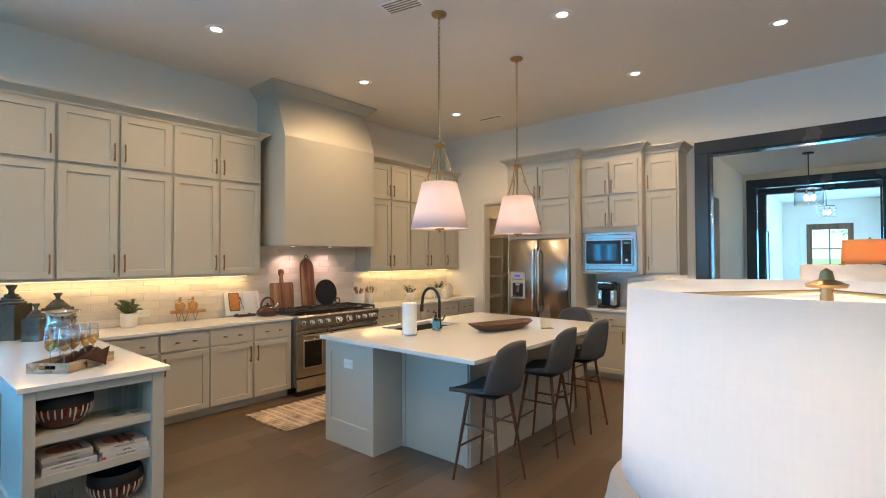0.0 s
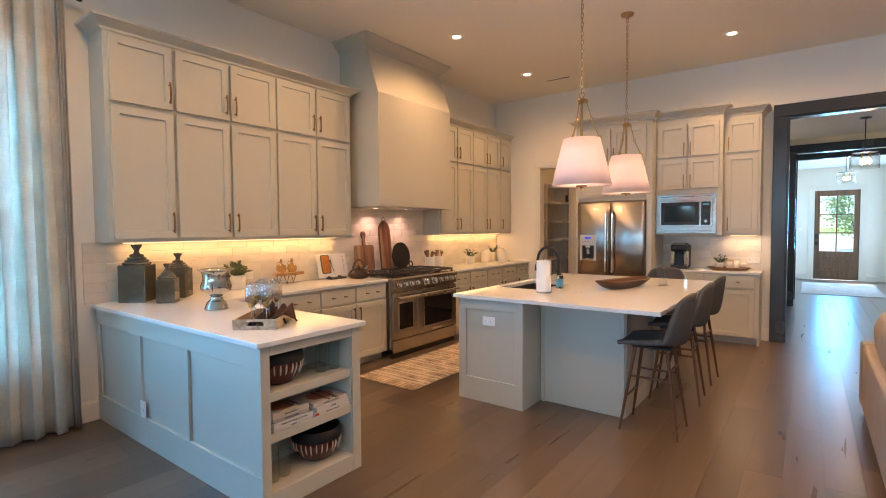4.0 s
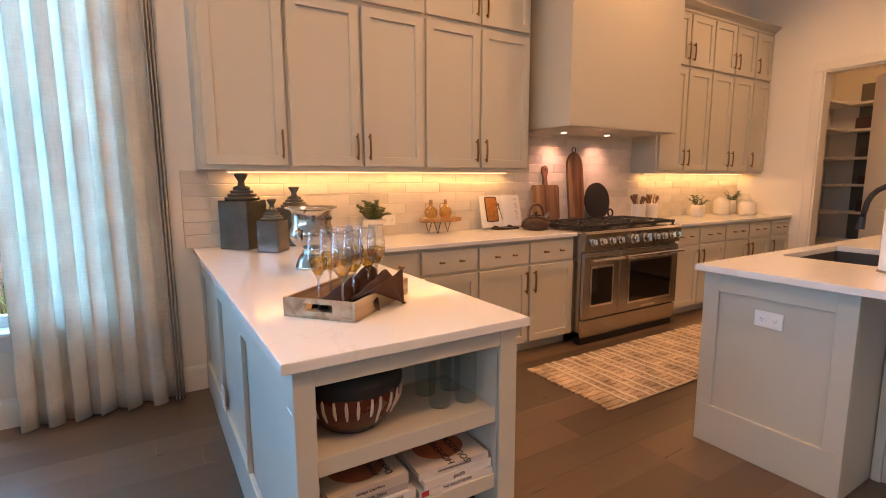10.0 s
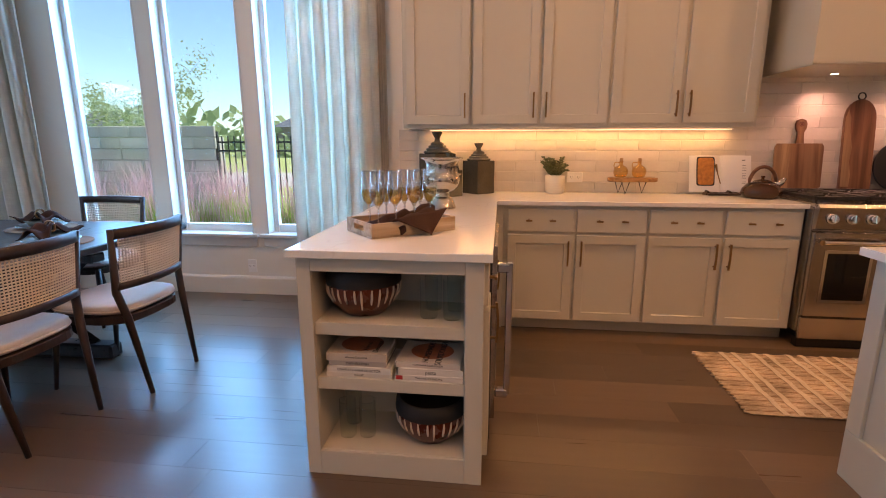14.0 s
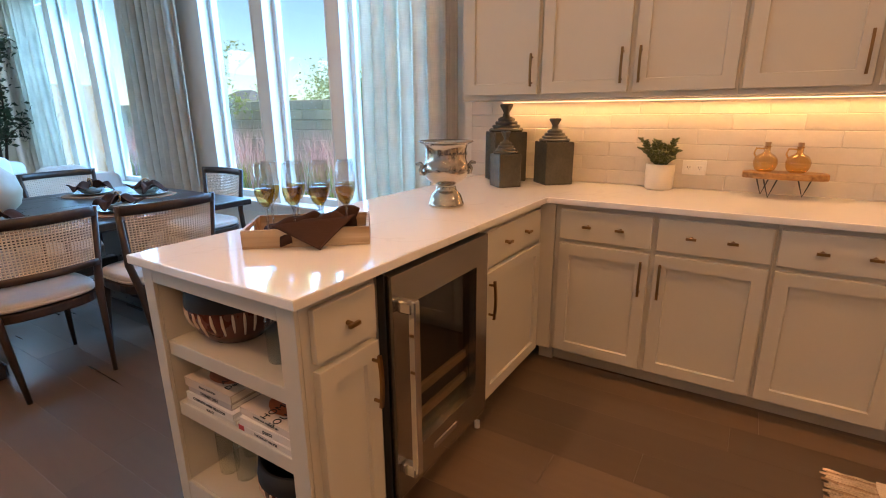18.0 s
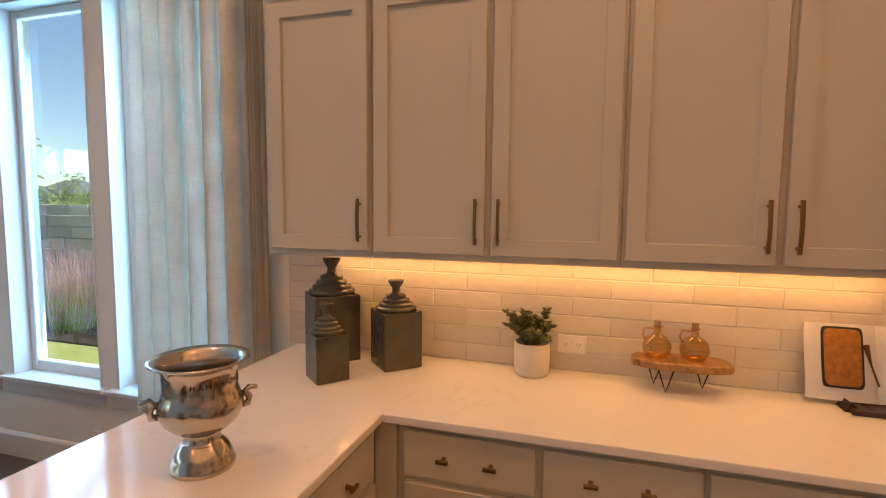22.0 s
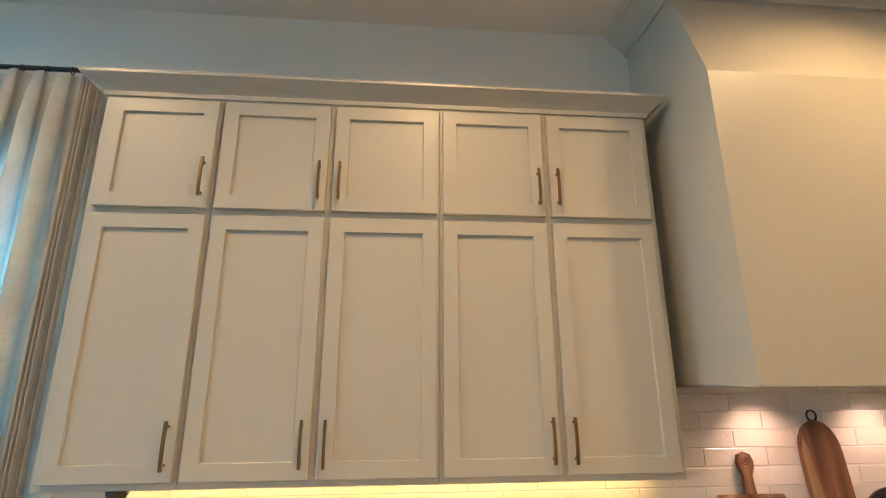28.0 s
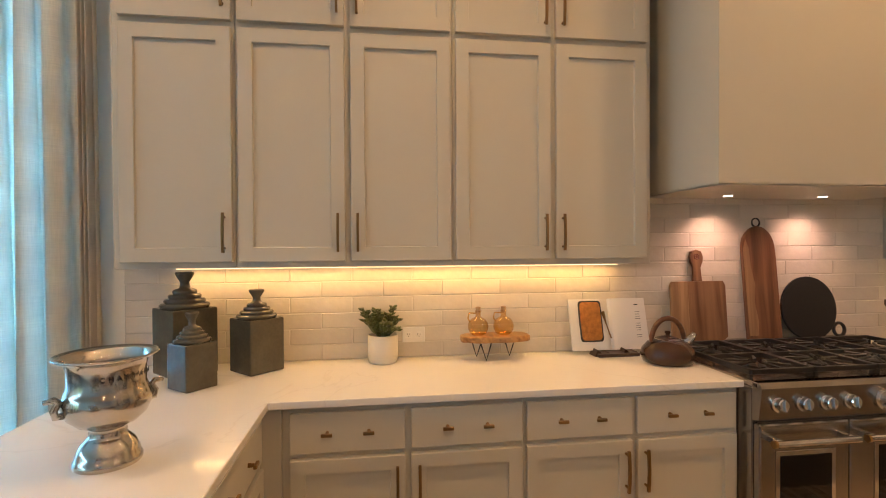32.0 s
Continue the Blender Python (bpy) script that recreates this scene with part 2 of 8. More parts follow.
CHROME = mat("polished steel", (0.75, 0.73, 0.70), 0.08, 1.0, var=0.03, scale=8, rvar=0.04)
BRONZE = mat("champagne bronze", (0.28, 0.17, 0.075), 0.32, 1.0, var=0.1, scale=20)
BRASS = mat("antique brass", (0.40, 0.265, 0.115), 0.33, 1.0, var=0.12, scale=25)
BLACK = mat("matt black", (0.012, 0.011, 0.011), 0.42, var=0.2, scale=12)
IRON = mat("cast iron", (0.010, 0.0095, 0.009), 0.42, var=0.2, scale=30, bump=0.3, bump_scale=220)
DARKGLASS = mat("oven glass", (0.008, 0.007, 0.007), 0.04, var=0.1, scale=4, rvar=0.02)
WHITE = mat("white plastic", (0.85, 0.83, 0.79), 0.35, var=0.02, scale=10)
FLOOR = wood("floor oak", (0.110, 0.072, 0.045), (0.126, 0.084, 0.054), 0.28, 1.3, 1, spread=0.30, bump=0.02, rvar=0.015)
FLOOR.node_tree.nodes["Principled BSDF"].inputs["Specular IOR Level"].default_value = 0.75
GLASS = thin_glass("clear glass", (0.97, 0.98, 0.97), 0.02, 0.10)
PANE = thin_glass("window glass", (0.86, 0.97, 0.96))


# ---- helpers for building ----
def thing(name, at=(0, 0, 0), rz=0, label="", category="", group="", kind=""):
    ob = new(name)
    ob.empty_display_size = 0.1
    ob.matrix_world = pose(*at, 0, 0, rz)
    return tagged(ob, label, category, group, kind)


def part(name, bm, material, parent=None, label="", at=None, smooth=False):
    me = bm if isinstance(bm, bpy.types.Mesh) else bpy.data.meshes.new(name)
    if me is not bm:
        bm.to_mesh(me)
        bm.free()
        if smooth:
            me.shade_smooth()
        for one in material if isinstance(material, (list, tuple)) else [material]:
            me.materials.append(one)
    ob = new(name, me)
    if parent is not None:
        ob.parent = parent
    if at is not None:
        ob.matrix_basis = at if isinstance(at, Matrix) else pose(*at)
    if label:
        ob["label"] = label
    return ob


def box(x0, x1, y0, y1, z0, z1, bevel=0.0, seg=1, bm=None):
    one = bmesh.new()
    bmesh.ops.create_cube(one, size=1, matrix=Matrix.Translation(((x0 + x1) / 2, (y0 + y1) / 2, (z0 + z1) / 2)) @ Matrix.Diagonal((abs(x1 - x0), abs(y1 - y0), abs(z1 - z0), 1)))
    if bevel:
        bmesh.ops.bevel(one, geom=one.edges[:], offset=bevel, segments=seg, profile=0.5, affect="EDGES")
    return join(bm, one)


def join(bm, one):
    """Adds one to bm (or gives it back when bm is None)."""
    if bm is None:
        return one
    me = bpy.data.meshes.new("tmp")
    one.to_mesh(me)
    one.free()
    bm.from_mesh(me)
    bpy.data.meshes.remove(me)
    return bm


def lathe(profile, steps=28, bm=None, at=(0, 0, 0), cap=True):
    """A turned body: profile is rows of (radius, height)."""
    one = bmesh.new()
    rings = []
    for r, z in profile:
        rings.append([one.verts.new((at[0] + r * math.cos(2 * math.pi * k / steps), at[1] + r * math.sin(2 * math.pi * k / steps), at[2] + z)) for k in range(steps)])
    for a, b in zip(rings, rings[1:]):
        for k in range(steps):
            one.faces.new((a[k], a[(k + 1) % steps], b[(k + 1) % steps], b[k]))
    if cap:
        one.faces.new(rings[0][::-1])
        one.faces.new(rings[-1])
    return join(bm, one)


def tube(points, r, steps=8, bm=None, closed=False, flat=1.0):
    """A round rod along points; r is one radius or one for each point."""
    one = bmesh.new()
    pts = [Vector(p) for p in points]
    rs = r if isinstance(r, (list, tuple)) else [r] * len(pts)
    rings, last = [], None
    for i, p in enumerate(pts):
        a = pts[i - 1] if i or closed else p
        b = pts[(i + 1) % len(pts)] if i + 1 < len(pts) or closed else p
        d = (b - a).normalized()
        ref = last if last is not None else (Vector((0, 0, 1)) if abs(d.z) < 0.9 else Vector((1, 0, 0)))
        u = (ref - d * ref.dot(d)).normalized()
        last = u
        v = d.cross(u)
        rings.append([one.verts.new(p + rs[i] * (math.cos(2 * math.pi * k / steps) * u + flat * math.sin(2 * math.pi * k / steps) * v)) for k in range(steps)])
    pairs = list(zip(rings, rings[1:])) + ([(rings[-1], rings[0])] if closed else [])
    for a, b in pairs:
        for k in range(steps):
            one.faces.new((a[k], a[(k + 1) % steps], b[(k + 1) % steps], b[k]))
    if not closed:
        one.faces.new(rings[0][::-1])
        one.faces.new(rings[-1])
    bmesh.ops.recalc_face_normals(one, faces=one.faces[:])
    return join(bm, one)


def sweep(profile, path, bm=None):
    """A moulding: profile rows (out, up) run along a level path of (x, y, out_x, out_y) stations, closed round the profile."""
    one = bmesh.new()
    rings = [[one.verts.new((x + o * ox, y + o * oy, z)) for o, z in profile] for x, y, ox, oy in path]
    m = len(profile)
    for a, b in zip(rings, rings[1:]):
        for k in range(m):
            one.faces.new((a[k], b[k], b[(k + 1) % m], a[(k + 1) % m]))
    one.faces.new(rings[0])
    one.faces.new(rings[-1][::-1])
    bmesh.ops.recalc_face_normals(one, faces=one.faces[:])
    return join(bm, one)


def extrude_outline(outline, z0, z1, bevel=0.0, bm=None):
    """A flat body from an outline of (x, y)."""
    one = bmesh.new()
    low = [one.verts.new((x, y, z0)) for x, y in outline]
    top = [one.verts.new((x, y, z1)) for x, y in outline]
    one.faces.new(low[::-1]), one.faces.new(top)
    k = len(low)
    for i in range(k):
        one.faces.new((low[i], low[(i + 1) % k], top[(i + 1) % k], top[i]))
    bmesh.ops.recalc_face_normals(one, faces=one.faces[:])
    if bevel:
        edges = [e for e in one.edges if abs(e.verts[0].co.z - e.verts[1].co.z) < 1e-6]
        bmesh.ops.bevel(one, geom=edges, offset=bevel, segments=2, profile=0.5, affect="EDGES")
    return join(bm, one)


def structure(name, bm, material, label="", category=""):
    return tagged(part(name, bm, material), label, category, kind="structure")

# ---- the shell: walls, openings, floor, ceiling ----
WX, NY, SY, EX, CZ = -5.44, 6.90, -7.3, 4.6, 3.65   # west wall, north wall, south wall, east wall, ceiling


def wall_x(x, thick, y0, y1, z1, holes, bm=None):
    """A wall in the plane x (room face), thickness away along thick, with holes (y0, y1, z0, z1)."""
    bm = bmesh.new() if bm is None else bm
    at = y0
    for a, b, lo, hi in sorted(holes):
        box(x, x + thick, at, a, 0, z1, bm=bm)
        if lo > 0:
            box(x, x + thick, a, b, 0, lo, bm=bm)
        box(x, x + thick, a, b, hi, z1, bm=bm)
        at = b
    box(x, x + thick, at, y1, 0, z1, bm=bm)
    return bm


def wall_y(y, thick, x0, x1, z1, holes, bm=None):
    bm = bmesh.new() if bm is None else bm
    at = x0
    for a, b, lo, hi in sorted(holes):
        box(at, a, y, y + thick, 0, z1, bm=bm)
        if lo > 0:
            box(a, b, y, y + thick, 0, lo, bm=bm)
        box(a, b, y, y + thick, hi, z1, bm=bm)
        at = b
    box(at, x1, y, y + thick, 0, z1, bm=bm)
    return bm


WINDOWS = [(-0.46, 0.36), (-1.32, -0.58), (-2.20, -1.45), (-4.34, -3.56), (-5.24, -4.47), (-6.15, -5.37)]
SILL, HEAD = 0.53, 2.78
structure("wall_west", wall_x(WX, -0.2, SY - 0.2, NY + 0.2, CZ, [(a, b, SILL, HEAD) for a, b in WINDOWS]), WALL, "warm white painted plaster wall with tall windows", "wall")
PANTRY, HALL = (-4.61, -3.93), (-1.22, 0.51)
structure("wall_north", wall_y(NY, 0.14, WX, EX, CZ, [(*PANTRY, 0, 2.48), (*HALL, 0, 2.85)]), WALL, "warm white painted wall with pantry and hall openings", "wall")
structure("wall_south", wall_y(SY, -0.2, WX, EX, CZ, [(-5.2, -2.6, 0.08, 2.75), (-2.3, 0.3, 0.08, 2.75), (0.7, 3.4, 0.08, 2.75)]), WALL, "painted wall with wide glazed openings", "wall")
structure("wall_east", wall_x(EX, 0.2, SY - 0.2, NY + 0.2, CZ, []), WALL, "plain painted wall", "wall")
structure("ceiling", box(WX - 0.2, EX + 0.2, SY - 0.2, NY + 0.14, CZ, CZ + 0.15), CEIL, "smooth warm white ceiling", "ceiling")

# pantry behind the north wall
PY = 9.0
structure("pantry_wall_west", wall_x(-5.3, -0.1, NY + 0.14, PY, 2.9, []), WALL, "painted pantry wall", "wall")
structure("pantry_wall_east", wall_x(-3.4, 0.1, NY + 0.14, PY, 2.9, []), WALL, "painted pantry wall", "wall")
structure("pantry_wall_north", box(-5.4, -3.3, PY, PY + 0.1, 0, 2.9), WALL, "painted pantry wall", "wall")
structure("pantry_ceiling", box(-5.4, -3.3, NY + 0.14, PY + 0.1, 2.9, 3.0), CEIL, "painted pantry ceiling", "ceiling")

# hall and entry
HY, EY0, EY1 = 10.4, 11.55, 16.3   # two cased openings in line, then the entry
OPENING = (-1.22, 0.48, 0, 2.81)
structure("hall_wall_west", wall_x(-1.40, -0.12, NY + 0.14, HY, 3.05, [(7.5, 8.4, 0, 2.44)]), WALL, "painted hall wall", "wall")
structure("hall_wall_east", wall_x(0.74, 0.12, NY + 0.14, HY, 3.05, []), WALL, "painted hall wall", "wall")
structure("hall_ceiling", box(-1.6, 1.0, NY + 0.14, HY, 3.05, 3.15), CEIL, "painted hall ceiling", "ceiling")
structure("side_room_wall", wall_x(-2.9, -0.1, 7.0, HY + 0.1, 3.05, []), WALL, "painted wall of a side room", "wall")
structure("side_room_end", box(-2.9, -1.52, HY, HY + 0.1, 0, 3.05), WALL, "painted wall of a side room", "wall")
structure("side_room_ceiling", box(-3.0, -1.52, NY + 0.14, HY + 0.1, 3.05, 3.15), CEIL, "painted ceiling", "ceiling")
structure("wall_entry", wall_y(HY, 0.14, -3.2, 2.6, 3.2, [OPENING]), WALL, "painted wall with a cased opening", "wall")
structure("wall_entry_far", wall_y(EY0, 0.14, -3.2, 2.6, 3.2, [OPENING]), WALL, "second painted wall with a cased opening", "wall")
structure("passage_wall_west", wall_x(-2.4, -0.12, HY + 0.14, EY0, 3.2, []), WALL, "pale painted passage wall", "wall")
# the hole in this wall is out of view, added to let fill light in
structure("passage_wall_east", wall_x(1.7, 0.12, HY + 0.14, EY0, 3.2, [(HY + 0.2, EY0 - 0.06, 0.4, 2.7)]), WALL, "pale painted passage wall with an unseen opening added for daylight", "wall")
structure("passage_ceiling", box(-2.52, 1.82, HY + 0.14, EY0, 3.1, 3.2), CEIL, "painted passage ceiling", "ceiling")
structure("entry_wall_west", wall_x(-1.40, -0.12, EY0 + 0.14, EY1, 3.2, []), WALL, "pale painted entry wall", "wall")
# unseen hole added on the east side so that daylight reaches the entry
structure("entry_wall_east", wall_x(0.64, 0.12, EY0 + 0.14, EY1, 3.2, [(13.4, 15.4, 0.4, 2.6)]), WALL, "pale painted entry wall with an unseen opening added for daylight", "wall")
structure("entry_wall_north", wall_y(EY1, 0.15, -2.1, 1.3, 3.4, [(-0.93, 0.11, 0, 2.47)]), WALL, "pale painted entry wall with the front door", "wall")
structure("entry_ceiling", box(-1.5, 0.76, EY0 + 0.14, EY1 + 0.15, 3.04, 3.2), CEIL, "painted entry ceiling", "ceiling")


def casing_y(name, y, out, x0, x1, z1, w, t, material, label):
    """Boards round an opening in a wall along x; out: -1 when they stand proud towards -y."""
    top = thing(name, ((x0 + x1) / 2, y, 0), 0, label, "door casing", kind="structure")
    c, (a, b) = (x0 + x1) / 2, sorted((0, out * t))
    part("side_casing", box(x0 - w - c, x0 - c, a, b, 0, z1, 0.004), material, top)
    part("side_casing", box(x1 - c, x1 + w - c, a, b, 0, z1, 0.004), material, top)
    part("head_casing", box(x0 - w - c, x1 + w - c, a - 0.004, b + 0.004, z1, z1 + w, 0.004), material, top)
    return top


def jamb_y(name, y0, y1, x0, x1, z1, material, label):
    top = thing(name, ((x0 + x1) / 2, y0, 0), 0, label, "door jamb", kind="structure")
    c = (x0 + x1) / 2
    part("side_jamb", box(x0 - c, x0 + 0.02 - c, -0.006, y1 - y0 + 0.006, 0, z1), material, top)
    part("side_jamb", box(x1 - 0.02 - c, x1 - c, -0.006, y1 - y0 + 0.006, 0, z1), material, top)
    part("head_jamb", box(x0 + 0.02 - c, x1 - 0.02 - c, -0.006, y1 - y0 + 0.006, z1 - 0.02, z1), material, top)


casing_y("hall_casing", NY, -1, *HALL, 2.85, 0.15, 0.035, SLATE, "wide dark slate-painted casing round the hall opening")
casing_y("hall_casing", NY + 0.14, 1, *HALL, 2.85, 0.15, 0.035, SLATE, "wide dark slate-painted casing on the hall side")
jamb_y("hall_jamb", NY, NY + 0.14, *HALL, 2.85, SLATE, "dark slate-painted jamb of the hall opening")
for y in (HY, EY0):
    casing_y("entry_casing", y, -1, *OPENING[:2], 2.81, 0.13, 0.035, SLATE, "dark slate-painted casing round the entry opening")
    casing_y("entry_casing", y + 0.14, 1, *OPENING[:2], 2.81, 0.13, 0.035, SLATE, "dark slate-painted casing on the far side")
    jamb_y("entry_jamb", y, y + 0.14, *OPENING[:2], 2.81, SLATE, "dark slate-painted jamb of the entry opening")
casing_y("pantry_casing", NY, -1, *PANTRY, 2.48, 0.09, 0.022, TRIM, "off-white casing round the pantry doorway")
jamb_y("pantry_jamb", NY, NY + 0.14, *PANTRY, 2.48, TRIM, "off-white pantry door jamb")


def baseboard(name, path):
    prof = [(0, 0), (0.018, 0), (0.018, 0.14), (0.012, 0.152), (0.004, 0.16), (0, 0.16)]
    return structure(name, sweep(prof, path), TRIM, "tall off-white baseboard", "baseboard")


baseboard("baseboard", [(WX, SY, 1, 0), (WX, 0.77, 1, 0)])
baseboard("baseboard", [(-1.46, NY, 0, -1), (-1.372, NY, 0, -1)])
baseboard("baseboard", [(0.662, NY, 0, -1), (EX, NY, 0, -1)])
baseboard("baseboard", [(-1.40, NY + 0.18, 1, 0), (-1.40, 7.5, 1, 0)])
baseboard("baseboard", [(-1.40, 8.4, 1, 0), (-1.40, HY - 0.04, 1, 0)])
baseboard("baseboard", [(0.74, NY + 0.18, -1, 0), (0.74, HY - 0.04, -1, 0)])
baseboard("baseboard", [(-1.40, EY1, 0, -1), (-1.04, EY1, 0, -1)])
baseboard("baseboard", [(0.22, EY1, 0, -1), (0.64, EY1, 0, -1)])
baseboard("baseboard", [(-1.40, EY0 + 0.18, 1, 0), (-1.40, EY1, 1, 0)])

# roof overhang outside the dining windows
structure("eave", box(WX - 0.70, WX - 0.2, SY - 0.6, NY + 0.2, 3.0, 3.14, 0.004), WINTRIM, "white painted roof overhang above the windows", "eave")

# windows of the west wall


def window(name, y0, y1):
    top = thing(name, (WX, (y0 + y1) / 2, SILL), 0, "tall narrow white-framed window with a deep sill", "window", "dining windows", "structure")
    h, w = HEAD - SILL, (y1 - y0) / 2
    for s in (-1, 1):
        part("side_jamb", box(-0.2, 0.004, s * w, s * (w - 0.016), 0, h, 0.002), WINTRIM, top)
        part("sash_stile", box(-0.15, -0.10, s * (w - 0.016), s * (w - 0.062), 0.0, h, 0.006), WINTRIM, top)
    part("head_jamb", box(-0.2, 0.004, -w + 0.016, w - 0.016, h - 0.016, h), WINTRIM, top)
    part("bottom_rail", box(-0.15, -0.10, -w + 0.062, w - 0.062, 0.0, 0.07, 0.006), WINTRIM, top)
    part("top_rail", box(-0.15, -0.10, -w + 0.062, w - 0.062, h - 0.062, h - 0.016, 0.006), WINTRIM, top)
    glass = part("pane", box(-0.128, -0.122, -w + 0.062, w - 0.062, 0.07, h - 0.062), PANE, top)
    glass.visible_shadow = False
    part("sill", box(-0.2, 0.05, -w - 0.05, w + 0.05, -0.022, 0.005, 0.004), WINTRIM, top)
    part("apron", box(0.0, 0.018, -w - 0.03, w + 0.03, -0.106, -0.022, 0.003), WINTRIM, top)


for k, (a, b) in enumerate(WINDOWS):
    window("window_%d" % (k + 1), a, b)
    lamp("window_sky", "AREA", WINW * (b - a), SKYBLUE, pose(WX - 0.13, (a + b) / 2, (SILL + HEAD) / 2, 0, -90, 0), HEAD - SILL - 0.1, b - a - 0.1)
    lamp("window_high_sky", "AREA", WINW * 0.5 * (b - a), SKYBLUE, pose(WX - 0.52, (a + b) / 2, 2.30, 0, -38, 0), 0.6, b - a - 0.1)
for k, (x0, x1) in enumerate(((-5.2, -2.6), (-2.3, 0.3), (0.7, 3.4))):
    top = thing("glazed_door_%d" % (k + 1), ((x0 + x1) / 2, SY, 0.08), 0, "wide white-framed glazed patio door", "glass door", "patio doors", "structure")
    w = (x1 - x0) / 2
    for s in (-1, 1):
        part("jamb", box(s * w, s * (w - 0.08), -0.15, 0.0, 0, 2.67, 0.004), WINTRIM, top)
    part("head", box(-w + 0.08, w - 0.08, -0.15, 0.0, 2.57, 2.67, 0.004), WINTRIM, top)
    part("threshold", box(-w + 0.08, w - 0.08, -0.15, 0.0, 0.0, 0.08, 0.004), WINTRIM, top)
    part("mullion", box(-0.05, 0.05, -0.12, -0.04, 0.08, 2.57, 0.004), WINTRIM, top)
    for s in (-1, 1):
        lamp("door_sky", "AREA", WINW * 0.8, (0.42, 0.68, 1.0), pose((x0 + x1) / 2 + s * (w - 0.03) / 2, SY - 0.60, 2.45, 27, 0, 0), w - 0.14, 0.9)
        glass = part("pane", box(s * 0.05, s * (w - 0.08), -0.084, -0.078, 0.08, 2.57), PANE, top)
        glass.visible_shadow = False

# front door with six panes
fd = thing("door_1", (-0.41, EY1, 0), 0, "brown wooden front door with six glass panes", "front door", kind="structure")
DOORWOOD = wood("walnut door", (0.10, 0.05, 0.025), (0.19, 0.10, 0.05), 0.4, 1.5, 2)
for s in (-1, 1):
    part("jamb", box(s * 0.52, s * 0.48, 0.0, 0.12, 0, 2.47), TRIM, fd)
    part("casing", box(s * 0.52, s * 0.62, -0.02, 0.0, 0, 2.47, 0.003), TRIM, fd)
    part("stile", box(s * 0.48, s * 0.36, 0.04, 0.09, 0.01, 2.43, 0.003), DOORWOOD, fd)
part("casing", box(-0.62, 0.62, -0.024, 0.0, 2.47, 2.57, 0.003), TRIM, fd)
part("head_jamb", box(-0.48, 0.48, 0.0, 0.12, 2.43, 2.47), TRIM, fd)
part("top_rail", box(-0.36, 0.36, 0.04, 0.09, 2.28, 2.43, 0.003), DOORWOOD, fd)
part("lock_rail", box(-0.36, 0.36, 0.04, 0.09, 0.62, 0.78, 0.003), DOORWOOD, fd)
part("bottom_rail", box(-0.36, 0.36, 0.04, 0.09, 0.01, 0.25, 0.003), DOORWOOD, fd)
part("panel", box(-0.36, 0.36, 0.055, 0.075, 0.25, 0.62), DOORWOOD, fd)
part("raised_panel", box(-0.29, 0.29, 0.045, 0.055, 0.32, 0.55, 0.01), DOORWOOD, fd)
part("muntin", box(-0.014, 0.014, 0.045, 0.085, 0.78, 2.28, 0.003), DOORWOOD, fd)
for z in (1.28, 1.78):
    part("muntin", box(-0.36, 0.36, 0.047, 0.083, z - 0.014, z + 0.014, 0.003), DOORWOOD, fd)
for i in range(2):
    for j in range(3):
        g = part("pane", box(-0.346 + 0.36 * i, -0.014 + 0.36 * i, 0.062, 0.068, 0.794 + 0.5 * j, 1.266 + 0.5 * j), PANE, fd)
        g.visible_shadow = False
part("lock_plate", box(-0.455, -0.395, 0.02, 0.04, 1.12, 1.26, 0.004), BLACK, fd)
part("handle", tube([(-0.425, 0.0, 1.0), (-0.425, -0.03, 1.0), (-0.36, -0.03, 1.0)], 0.012, 8, box(-0.45, -0.40, 0.02, 0.04, 0.95, 1.05, 0.004)), BLACK, fd)
structure("keypad", box(-1.24, -1.16, EY1 - 0.02, EY1, 1.33, 1.42, 0.004), WHITE, "small white wall keypad", "keypad")

# ---- cabinets ----
made = {}


def shaker(w, h, rail=0.06, t=0.025):
    """A door with a sunk middle field; its left bottom back corner at the origin, front towards -y."""
    key = (round(w, 3), round(h, 3), rail)
    if key in made:
        return made[key]
    bm = bmesh.new()
    c, r = 0.002, rail
    rows = [((0, 0), 0.0), ((0, 0), t - c), ((c, c), t), ((r, r), t), ((r + 0.003, r + 0.003), t - 0.012)]
    rings = []
    for (i, j), d in rows:
        rings.append([bm.verts.new(p) for p in ((i, -d, j), (w - i, -d, j), (w - i, -d, h - j), (i, -d, h - j))])
    for a, b in zip(rings, rings[1:]):
        for k in range(4):
            bm.faces.new((a[k], a[(k + 1) % 4], b[(k + 1) % 4], b[k]))
    bm.faces.new(rings[-1])
    bm.faces.new(rings[0][::-1])
    me = bpy.data.meshes.new("door")
    bm.to_mesh(me)
    bm.free()
    me.materials.append(CAB)
    made[key] = me
    return me


def slab(w, h, t=0.02):
    key = ("slab", round(w, 3), round(h, 3))
    if key not in made:
        bm = box(0, w, -t, 0, 0, h, 0.002)
        me = bpy.data.meshes.new("drawer_front")
        bm.to_mesh(me)
        bm.free()
        me.materials.append(CAB)
        made[key] = me
    return made[key]


